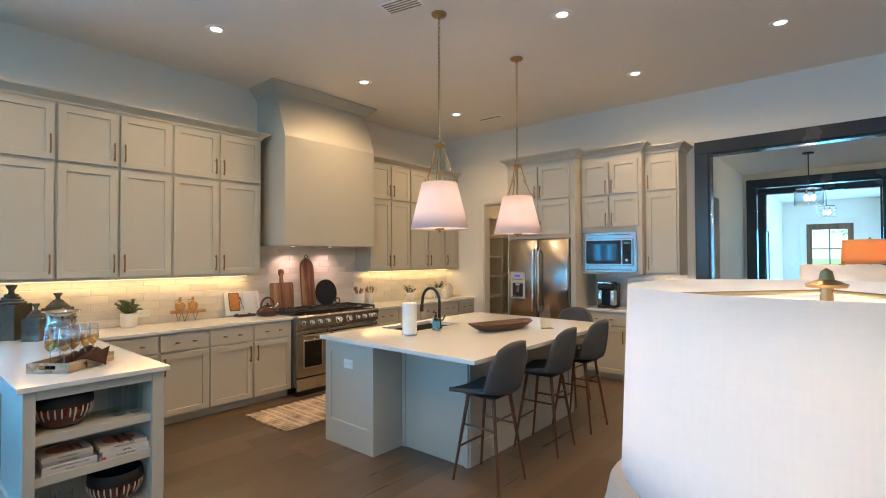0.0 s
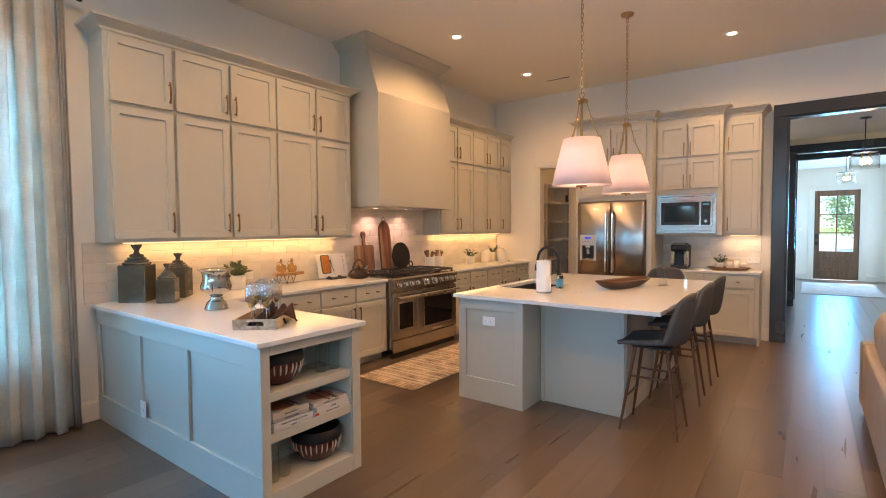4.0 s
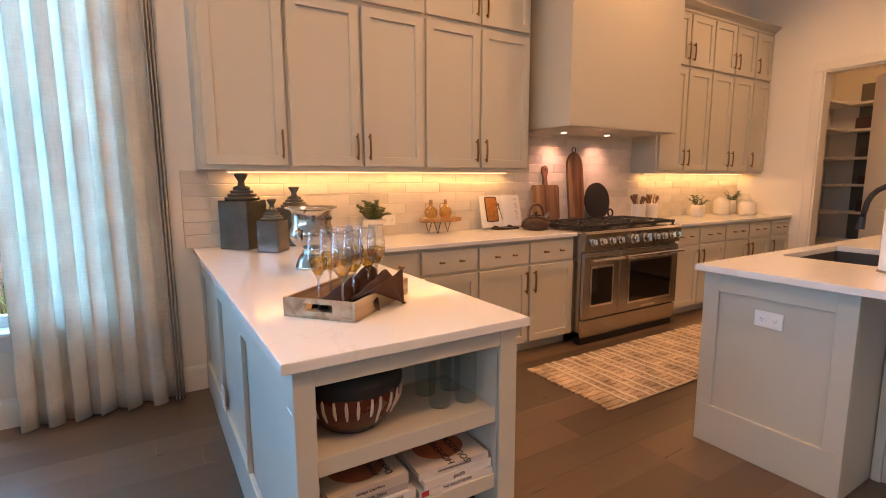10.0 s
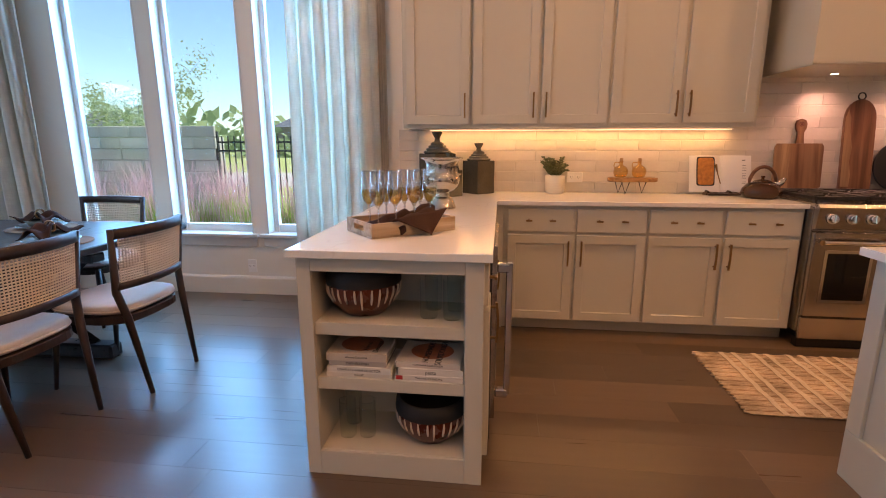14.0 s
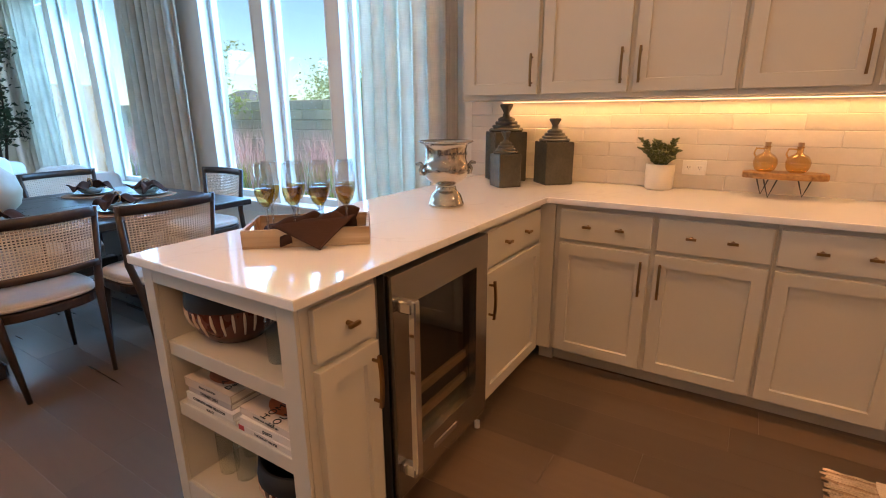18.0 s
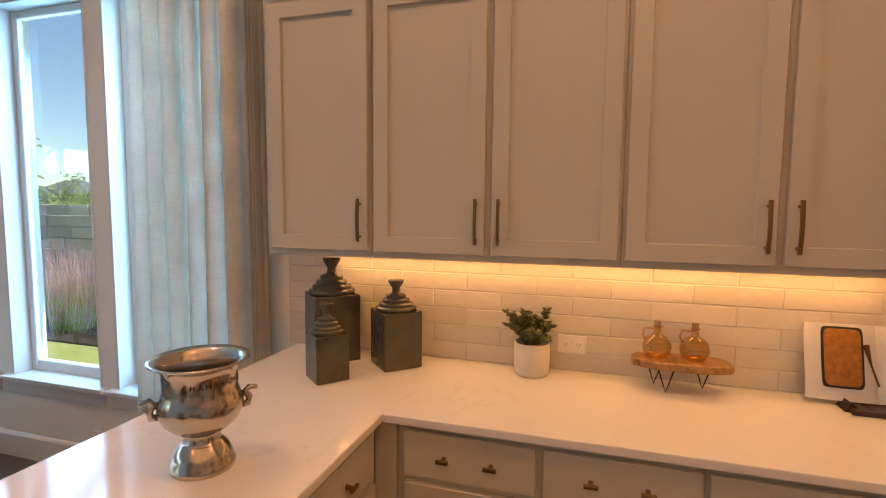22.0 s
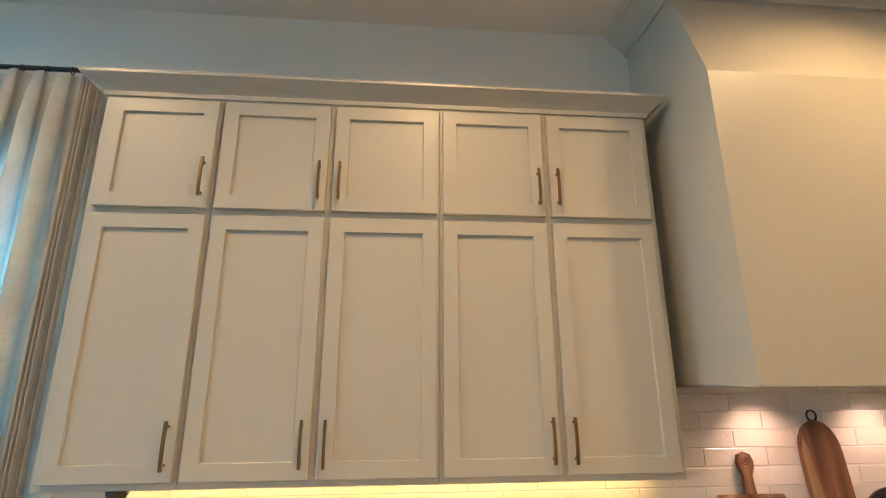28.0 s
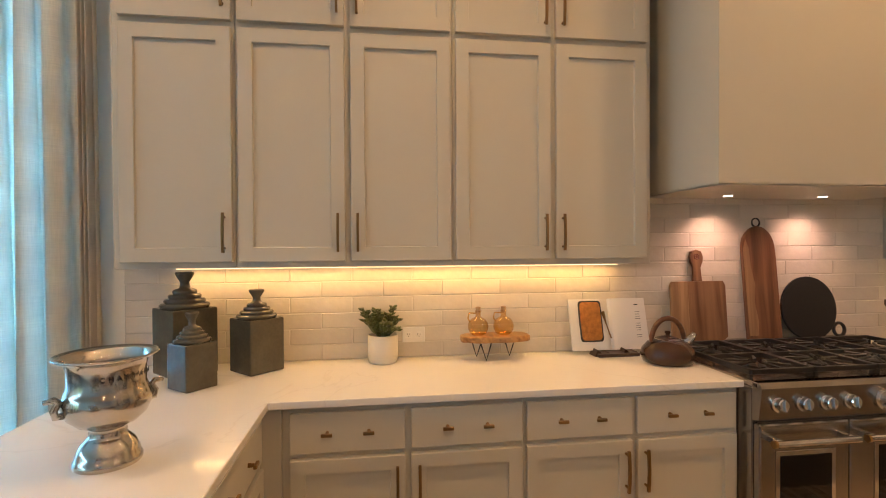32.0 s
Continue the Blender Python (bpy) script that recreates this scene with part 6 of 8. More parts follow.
leafy("potted_herb", (-1.92, 6.66, CT + 0.0105), "small sage herb in a white pot on the tray", 0.05, 0.085, 16, 0.10, 14)
for x, h, m, lab in ((-1.80, 0.10, CREAM, "small cream cup on the tray"), (-1.72, 0.12, WHITE, "white paper cup on the tray")):
    c = thing("cup", (x, 6.65, CT + 0.0105), 0, lab, "cup")
    part("cup", lathe([(0.026, 0), (0.034, h), (0.031, h), (0.024, 0.005), (0.001, 0.004)], 20), m, c, smooth=True)
c = thing("sugar_packets", (-1.80, 6.72, CT + 0.0105), 0, "box of yellow and white sugar packets", "box")
part("box", box(-0.045, 0.045, -0.025, 0.025, 0, 0.07, 0.002), CREAM, c)
for k in range(6):
    part("packet", box(-0.04 + 0.014 * k, -0.03 + 0.014 * k, -0.015, 0.015, 0.07, 0.125), mat("packet %d" % k, (0.70, 0.45 + 0.05 * (k % 3), 0.12 + 0.2 * (k % 2)), 0.6), c)

# shelves of the peninsula end
DARKGLAZE = mat("black glaze", (0.006, 0.005, 0.005), 0.7, var=0.1, scale=20)
def striped_bowl(y, z, x=-3.355):
    b = thing("striped_bowl", (x, y, z), 0, "deep dark brown bowl with cream painted stripes", "bowl", "striped bowls")
    prof = [(0.06, 0), (0.075, 0.004), (0.108, 0.04), (0.127, 0.085), (0.13, 0.125), (0.124, 0.165), (0.118, 0.165), (0.122, 0.125), (0.118, 0.085), (0.098, 0.045), (0.06, 0.014), (0.001, 0.012)]
    part("bowl", lathe(prof, 40), TERRA, b, smooth=True)
    part("rim_band", lathe([(0.1308, 0.112), (0.1312, 0.125), (0.1255, 0.1655), (0.117, 0.1662), (0.119, 0.15)], 40, cap=False), DARKGLAZE, b, "black glazed rim", smooth=True)
    part("inside", lathe([(0.119, 0.15), (0.1208, 0.125), (0.1168, 0.085), (0.0968, 0.046), (0.06, 0.0153), (0.001, 0.0133)], 40, cap=False), DARKGLAZE, b, "black glazed inside", smooth=True)
    q = random.Random(2)
    for k in range(28):
        an = 2 * math.pi * k / 28 + q.uniform(-0.03, 0.03)
        lo = q.uniform(0.035, 0.062)
        zs = [lo, 0.075, 0.092, 0.108]
        rs = [0.108 + (zs[0] - 0.04) * 0.42 + 0.001, 0.1245, 0.1283, 0.1303]
        bm = tube([(r * math.cos(an), r * math.sin(an), zz) for r, zz in zip(rs, zs)], [0.0025, 0.0042, 0.0042, 0.0025], 6, flat=1.0)
        part("stripe", bm, CREAMPAINT, b)
    b.scale = (1.13, 1.13, 1.13)
    return b


striped_bowl(0.978, 0.6325)
striped_bowl(1.245, 0.1055)
BOTTLEGLASS = thin_glass("drinking glass", (0.93, 0.96, 0.95))
for y, x, z, h in ((1.245, -3.30, 0.6325, 0.155), (1.335, -3.29, 0.6325, 0.155), (1.25, -3.40, 0.6325, 0.155), (1.34, -3.39, 0.6325, 0.155), (0.905, -3.30, 0.1055, 0.16), (0.985, -3.31, 0.1055, 0.16), (0.90, -3.40, 0.1055, 0.16)):
    g = thing("tumbler", (x, y, z), 0, "plain clear tall glass tumbler", "glass", "tumblers")
    part("glass", lathe([(0.001, 0.004), (0.031, 0.003), (0.033, 0.006), (0.034, h), (0.0325, h + 0.0005), (0.0325, h - 0.004)], 22, cap=False), BOTTLEGLASS, g, smooth=True)


def book(x, y, z, w, d, h, rz, colour, title="", size=0.016, cover=None, bar=None):
    """A lying book: w along y (the spine), d deep; the spine looks to +x."""
    m = mat("cover %s %.2f" % (title, z), colour, 0.45, var=0.03, scale=20)
    top = thing("book", (x, y, z), rz, "lying cookbook with a pale cover", "book", "cookbooks")
    part("cover", box(-d, 0, -w / 2, w / 2, 0.0, 0.003, bm=box(-d, 0, -w / 2, w / 2, h - 0.003, h, bm=box(-0.003, 0.0, -w / 2, w / 2, 0.003, h - 0.003))), m, top)
    part("pages", box(-d + 0.004, -0.003, -w / 2 + 0.004, w / 2 - 0.004, 0.003, h - 0.003), PAPER, top)
    if title:
        text(title, size, pose(0.0008, 0, h / 2, 90, 0, 90), INK, top)
    if bar:
        part("label_bar", box(0.0, 0.0012, -w / 2 + 0.005, -w / 2 + 0.03, 0.002, h - 0.002), mat("red label", (0.45, 0.03, 0.03), 0.5), top)
    if cover:
        part("cover_picture", blob(0.075, 0.085, 0.0015, 0.5, 1.0, 20, 6, at=(-d * 0.55, 0, h)), mat("cover picture " + title, cover, 0.4, var=0.5, scale=30), top)
    return top


z = 0.4105
book(-3.215, 0.985, z, 0.255, 0.19, 0.017, 1, (0.60, 0.55, 0.48), "SKILLET", 0.011)
book(-3.213, 0.985, z + 0.0175, 0.25, 0.19, 0.024, -1, (0.66, 0.63, 0.58), "COMPLETE WINE SELECTOR", 0.0135)
book(-3.222, 0.978, z + 0.042, 0.225, 0.18, 0.021, 0, (0.36, 0.33, 0.31), "DEFINED DISH", 0.014)
t1 = book(-3.220, 0.975, z + 0.0635, 0.235, 0.19, 0.030, 1, (0.50, 0.44, 0.37), "Always Delicious", 0.0125, (0.30, 0.10, 0.05))
text("Always", 0.03, pose(-0.075, 0.03, 0.0312, 0, 0, 180), INK, t1)
text("Delicious", 0.03, pose(-0.075, 0.07, 0.0312, 0, 0, 180), INK, t1)
book(-3.212, 1.255, z, 0.26, 0.20, 0.020, -1, (0.62, 0.57, 0.52), "THE SKILLET RECIPES", 0.011, None, True)
book(-3.215, 1.262, z + 0.0205, 0.245, 0.20, 0.026, 1, (0.64, 0.60, 0.55), "pasta", 0.02)
t2 = book(-3.222, 1.25, z + 0.047, 0.245, 0.20, 0.024, -2, (0.60, 0.53, 0.47), "HOMEMADE SOURDOUGH", 0.0095, (0.42, 0.12, 0.05))
text("HOMEMADE", 0.034, pose(-0.09, -0.01, 0.0262, 0, 0, 180), INK, t2)
text("SOURDOUGH", 0.034, pose(-0.09, 0.04, 0.0262, 0, 0, 180), INK, t2)


# outlets, switches and vents
def outlet(at, rz, label="white double wall outlet", wide=0.116, high=0.078):
    o = thing("wall_outlet", at, rz, label, "outlet")
    part("plate", box(-wide / 2, wide / 2, -0.006, 0, -high / 2, high / 2, 0.002), WHITE, o)
    for s in (-1, 1):
        part("socket", box(s * wide * 0.23 - 0.016, s * wide * 0.23 + 0.016, -0.008, -0.006, -0.014, 0.014, 0.002), WHITE, o)
        for dx in (-0.006, 0.006):
            part("slot", box(s * wide * 0.23 + dx - 0.001, s * wide * 0.23 + dx + 0.001, -0.0085, -0.008, -0.002, 0.007), BLACK, o)
        part("ground_hole", lathe([(0.002, 0), (0.002, 0.0005)], 8), BLACK, o, at=pose(s * wide * 0.23, -0.008, -0.008, 90))
    return o


outlet((WX + 0.0115, 2.07, 1.03), 90)
outlet((-3.125, 2.875, 0.697), 0, "white double outlet on the island end", 0.118, 0.075)
outlet((-1.56, NY - 0.0105, 1.04), 0, "white double outlet above the coffee bar", 0.15, 0.08)
o = outlet((-4.60, 0.772, 0.26), 0, "white outlet on the peninsula back", 0.078, 0.116)
o = outlet((WX + 0.0005, -0.62, 0.25), 90, "white outlet below the dining windows", 0.078, 0.116)
vt = thing("ceiling_vent", (-2.63, 3.02, CZ), 12, "white ceiling air vent with slats", "air vent")
part("frame", box(-0.18, 0.18, -0.09, 0.09, -0.008, 0.0, 0.003), WHITE, vt)
for k in range(9):
    part("slat", box(-0.15, 0.15, -0.07 + 0.0165 * k, -0.06 + 0.0165 * k, -0.012, -0.008), WHITE if k % 2 else STEEL, vt)
vt = thing("ceiling_vent", (-3.95, 6.16, CZ), 0, "slim white ceiling slot vent", "air vent")
part("frame", box(-0.2, 0.2, -0.03, 0.03, -0.006, 0.0, 0.002), WHITE, vt)
for k in range(2):
    part("slot", box(-0.18, 0.18, -0.018 + 0.022 * k, -0.006 + 0.022 * k, -0.008, -0.006), BLACK, vt)

# rug
rug = thing("rug", (-4.20, 3.99, 0.0), 0, "woven beige jute runner with pale stripes", "rug")
JUTE = cloth("jute", (0.66, 0.50, 0.35), 0, 140, 0.45, 1.0)
DARKJUTE = cloth("dark jute", (0.48, 0.32, 0.20), 0, 140, 0.5, 1.0)
PALEJUTE = cloth("pale jute", (0.68, 0.56, 0.42), 0, 140, 0.2, 1.0)
q = random.Random(5)
cords = 56
for c in range(cords):
    x0 = -0.365 + 0.73 * c / cords

    def cord(u, v, x0=x0, c=c):
        a = 2 * math.pi * v
        return (x0 + 0.0065 + 0.0062 * math.cos(a) + 0.001 * math.sin(40 * u + c), -1.27 + 0.012 * math.sin(c * 2.3) + 2.54 * u, 0.0065 + (0.0042 + 0.0034 * math.sin(190 * u + c * 2.6)) * math.sin(a))
    part("cord", sheet(cord, 110, 5), DARKJUTE if c % 4 == 1 else JUTE, rug, smooth=True)
for k in range(26):
    y = -1.21 + 0.0965 * k + (0.012 if k % 2 else -0.012)
    if k:
        part("stripe", sheet(lambda u, v, y=y: (-0.365 + 0.73 * u, y - 0.014 + 0.028 * v + 0.003 * math.sin(31 * u + y * 9), 0.0122 + 0.0022 * abs(math.sin(56 * math.pi * u))), 112, 2, 0.003), PALEJUTE, rug)

# ---- curtains ----
LINEN = cloth("oatmeal linen", (0.84, 0.80, 0.71), 0.42, 230, 0.13, 0.5)
LINING = cloth("taupe lining", (0.74, 0.66, 0.55), 0.30, 300, 0.10, 0.3)


def curtain(y0, y1, folds, seed, lining_side=0, label="floor-length oatmeal linen curtain with pinch pleats"):
    top = thing("curtain", (-5.33, (y0 + y1) / 2, 0), 0, label, "curtain", "dining curtains")
    q = random.Random(seed)
    ph = [q.uniform(-0.6, 0.6) for _ in range(folds + 2)]
    am = [q.uniform(0.7, 1.25) for _ in range(folds + 2)]
    w = y1 - y0
    H = 3.165

    def fn(u, v):
        k = u * folds
        i = int(min(k, folds - 1))
        f = k - i
        a = am[i] * (1 - f) + am[i + 1] * f
        p = ph[i] * (1 - f) + ph[i + 1] * f
        pinch = 1 - 0.6 * max(0, (v - 0.95) / 0.05)
        z = 0.012 + H * v + 0.006 * math.sin(7 * u + seed)
        flare = 1 + 0.10 * (1 - v) ** 2
        x = 0.042 * a * pinch * math.sin(2 * math.pi * k + p * (1 - v)) + 0.012 * math.sin(5 * u * folds + 3 * v)
        y = (u - 0.5) * w * flare + 0.018 * math.sin(4 * math.pi * k + 1.3 + 2 * v) * pinch + 0.02 * (1 - v) * math.sin(3 * u + seed)
        return (x, y, z)
    part("panel", sheet(fn, folds * 14, 26, 0.003), LINEN, top, smooth=True)
    if lining_side:
        def edge(u, v):
            k = u * 3
            return (-0.01 + 0.04 * math.sin(2 * math.pi * k), lining_side * (w / 2 + 0.015 + 0.05 * u) * (1 + 0.03 * (1 - v)), 0.012 + H * v)
        part("folded_edge", sheet(edge, 36, 20, 0.003), LINING, top, "folded taupe edge of the curtain", smooth=True)
    for k in range(folds):
        part("hook_ring", tube([(0.013 * math.cos(2 * math.pi * i / 12), (k + 0.5 - folds / 2) * w / folds, 3.195 + 0.018 * math.sin(2 * math.pi * i / 12)) for i in range(12)], 0.003, 5, closed=True), BLACK, top)
    return top


curtain(-0.12, 0.555, 6, 3, 1)
curtain(-3.35, -2.42, 8, 5, 0)
curtain(-6.6, -5.42, 8, 7, 0)
for y0, y1 in ((-3.45, 0.69), (-7.1, -3.5)):
    rd = thing("curtain_rod", (-5.33, (y0 + y1) / 2, 3.20), 0, "slim black iron curtain rod on brackets", "curtain rod", "curtain rods")
    l = (y1 - y0) / 2
    part("rod", tube([(0, -l, 0), (0, l, 0)], 0.012, 10), BLACK, rd)
    for s in (-1, 1):
        part("finial", lathe([(0.012, 0), (0.02, 0.01), (0.022, 0.03), (0.012, 0.04)], 14), BLACK, rd, at=pose(0, s * l, 0, -90 * s, 0, 0))
        part("bracket", tube([(-0.11, s * (l - 0.12), 0.0), (0, s * (l - 0.12), 0.0)], 0.008, 8), BLACK, rd)

# ---- dining table and chairs ----
TBX, TBY = -3.62, -1.40
dt = thing("dining_table", (TBX, TBY, 0), 0, "dark espresso trestle dining table set for a meal", "dining table")
part("tabletop", box(-1.03, 1.03, -0.75, 0.75, 0.71, 0.75, 0.005), DARKTOP, dt)
part("apron", box(-0.8, 0.8, -0.5, 0.5, 0.65, 0.71, 0.003), DARKTOP, dt)
for s in (-1, 1):
    part("foot", box(s * 0.48 - 0.05, s * 0.48 + 0.05, -0.58, 0.58, 0.0, 0.09, 0.012), DARKTOP, dt)
    part("post", box(s * 0.48 - 0.07, s * 0.48 + 0.07, -0.13, 0.13, 0.09, 0.65, 0.006), DARKTOP, dt)
    part("cross_beam", box(s * 0.48 - 0.05, s * 0.48 + 0.05, -0.55, 0.55, 0.60, 0.652, 0.008), DARKTOP, dt)
    for t in (-1, 1):
        part("brace", tube([(s * 0.48, t * 0.10, 0.34), (s * 0.48, t * 0.45, 0.08)], 0.035, 4), DARKTOP, dt)
        part("brace", tube([(s * 0.48, t * 0.10, 0.32), (s * 0.48, t * 0.45, 0.62)], 0.035, 4), DARKTOP, dt)
part("stretcher", box(-0.42, 0.42, -0.04, 0.04, 0.28, 0.38, 0.006), DARKTOP, dt)

CANE = mat("woven cane", (0.70, 0.58, 0.44), 0.55, var=0.15, scale=50)
SEATCLOTH = cloth("cream seat linen", (0.58, 0.51, 0.45), 0, 320, 0.08, 0.3)
ch = thing("dining_chair", (-3.90, -0.58, 0), 0, "dark wood dining chair with a cane back and cream seat", "dining chair", "chairs round the table")
# local: the back stands at +y, the sitter looks to -y


def rail(z, h, w, lean, bulge, t=0.022):
    def fn(u, v):
        x = (u - 0.5) * 2
        return (x * w, 0.24 + lean - 0.0 + bulge * (1 - x * x) - bulge, z + h * v)
    return sheet(fn, 14, 2, t)


part("top_rail", rail(0.835, 0.05, 0.265, 0.045, 0.055, 0.024), DARKWOOD, ch, smooth=True)
part("lower_rail", rail(0.575, 0.035, 0.245, 0.02, 0.05), DARKWOOD, ch, smooth=True)
bm = bmesh.new()
for k in range(31):
    x = -0.22 + 0.44 * k / 30
    u = x / 0.25
    y = 0.24 - 0.05 * u * u
    tube([(x, y + 0.02, 0.60), (x * 1.05, y + 0.045, 0.84)], 0.0037, 4, bm)
for k in range(18):
    z = 0.612 + 0.0135 * k
    f = (z - 0.6) / 0.24
    tube([(x * (1 + 0.05 * f), 0.24 - 0.05 * (x / 0.25) ** 2 + 0.02 + 0.025 * f, z) for x in (-0.225, -0.15, -0.075, 0, 0.075, 0.15, 0.225)], 0.0036, 4, bm)
part("cane_panel", bm, CANE, ch, "open-woven cane panel")["kind"] = "stuff"
for s in (-1, 1):
    part("back_leg", tube([(s * 0.19, 0.285, 0.0), (s * 0.215, 0.225, 0.42), (s * 0.238, 0.20, 0.56), (s * 0.262, 0.235, 0.885)], [0.012, 0.02, 0.02, 0.015], 10), DARKWOOD, ch, smooth=True)
    part("front_leg", tube([(s * 0.215, -0.255, 0.0), (s * 0.195, -0.205, 0.42)], [0.011, 0.021], 10), DARKWOOD, ch, smooth=True)


def seat_out(r):
    return [(r * 0.25 * math.copysign(abs(math.cos(a)) ** 0.6, math.cos(a)), r * 0.245 * math.copysign(abs(math.sin(a)) ** 0.6, math.sin(a)) - 0.01) for a in [2 * math.pi * k / 36 for k in range(36)]]


part("seat_frame", extrude_outline(seat_out(1.0), 0.385, 0.43, 0.006), DARKWOOD, ch)
part("cushion", blob(0.245, 0.24, 0.032, 0.45, 0.55, 36, 12, at=(0, -0.01, 0.458)), SEATCLOTH, ch, "cream linen seat cushion", smooth=True)
part("piping", tube([(x * 0.99, y * 0.99, 0.452) for x, y in seat_out(1.0)], 0.006, 6, closed=True), SEATCLOTH, ch)
for x, y, rz in ((-3.335, -0.72, 0), (-4.78, -1.5, 90), (-4.2, -2.28, 180), (-3.3, -2.28, 180), (-2.45, -1.4, -90)):
    copy_thing(ch, pose(x, y, 0, 0, 0, rz))

PLATE = mat("sage stoneware", (0.22, 0.27, 0.25), 0.25, var=0.1, scale=12)
MATW = cloth("woven placemat", (0.30, 0.17, 0.10), 0, 120, 0.3, 0.8)
for x, y, rz in ((-3.92, -0.95, 0), (-3.33, -0.95, 0), (-4.35, -1.45, 90), (-4.15, -1.85, 180), (-3.3, -1.85, 180)):
    m = tagged(part("placemat", extrude_outline([(0.19 * math.cos(2 * math.pi * k / 36), 0.19 * math.sin(2 * math.pi * k / 36)) for k in range(36)], 0.7505, 0.756), MATW, at=(x, y, 0)), "round woven brown placemat on the table", "placemat", "placemats")
    p = thing("place_setting_plate", (x, y, 0.7565), 0, "sage stoneware dinner plate with a bowl", "plate", "plates")
    part("plate", lathe([(0.07, 0), (0.09, 0.004), (0.135, 0.016), (0.134, 0.02), (0.09, 0.01), (0.001, 0.008)], 32), PLATE, p, smooth=True)
    part("bowl", lathe([(0.04, 0.011), (0.06, 0.015), (0.09, 0.05), (0.087, 0.052), (0.055, 0.02), (0.001, 0.017)], 28), PLATE, p, smooth=True)
    n = thing("napkin", (x, y, 0.7565), rz, "rumpled dark brown napkin on the plate", "napkin", "table napkins")
    part("cloth", sheet(lambda u, v, x=x: (0.24 * (u - 0.5), 0.16 * (v - 0.5) * (0.4 + abs(u - 0.5) * 1.6), 0.055 + 0.03 * math.sin(9 * u + x) * math.cos(7 * v) + 0.03 * (1 - abs(u - 0.5) * 2)), 20, 12, 0.005), NAPKIN, n, smooth=True)
    part("ring", tube([(0.0, 0.03 * math.cos(2 * math.pi * i / 16), 0.088 + 0.03 * math.sin(2 * math.pi * i / 16)) for i in range(16)], 0.006, 6, closed=True), OLIVE, n)
vs = thing("vase", (-3.42, -1.42, 0.7505), 0, "large round tan ceramic vase on the table", "vase")
part("body", lathe([(0.07, 0), (0.10, 0.005), (0.165, 0.07), (0.185, 0.15), (0.165, 0.235), (0.11, 0.29), (0.06, 0.31), (0.055, 0.33), (0.065, 0.335), (0.05, 0.335), (0.045, 0.30), (0.001, 0.29)], 40), mat("tan glaze", (0.40, 0.30, 0.20), 0.4, var=0.1, scale=5), vs, smooth=True)

# ---- sitting corner at the south end ----
UPH = cloth("white slipcover", (0.74, 0.71, 0.66), 0, 300, 0.05, 0.25)
ac = thing("armchair", (-4.55, -3.55, 0), 0, "white slipcovered armchair with loose cushions", "armchair", "white armchairs")
part("base", blob(0.42, 0.42, 0.17, 0.2, 0.2, 24, 12, at=(0, 0, 0.21)), UPH, ac, smooth=True)
part("back", blob(0.42, 0.10, 0.30, 0.25, 0.25, 24, 12, at=(0, 0.34, 0.48)), UPH, ac, smooth=True)
for s in (-1, 1):
    part("arm", blob(0.085, 0.42, 0.16, 0.25, 0.25, 24, 12, at=(s * 0.36, 0, 0.46)), UPH, ac, smooth=True)
    for y in (-0.35, 0.35):
        part("leg", tube([(s * 0.36, y, 0), (s * 0.36, y, 0.06)], 0.025, 8), DARKWOOD, ac)
part("seat_cushion", blob(0.27, 0.32, 0.08, 0.35, 0.25, 24, 12, at=(0, -0.08, 0.44)), UPH, ac, smooth=True)
part("back_pillow", blob(0.24, 0.08, 0.20, 0.55, 0.45, 24, 12, at=(0, 0.18, 0.66)), UPH, ac, smooth=True)
copy_thing(ac, pose(-4.55, -5.3, 0, 0, 0, 180))
copy_thing(ac, pose(-3.5, -3.6, 0, 0, 0, 0))

# indoor tree in the corner
BARK = mat("bark", (0.07, 0.05, 0.035), 0.9, var=0.3, scale=30, bump=0.6, bump_scale=60)
OLIVELEAF = mat("olive leaf", (0.030, 0.062, 0.028), 0.5, var=0.4, scale=20)


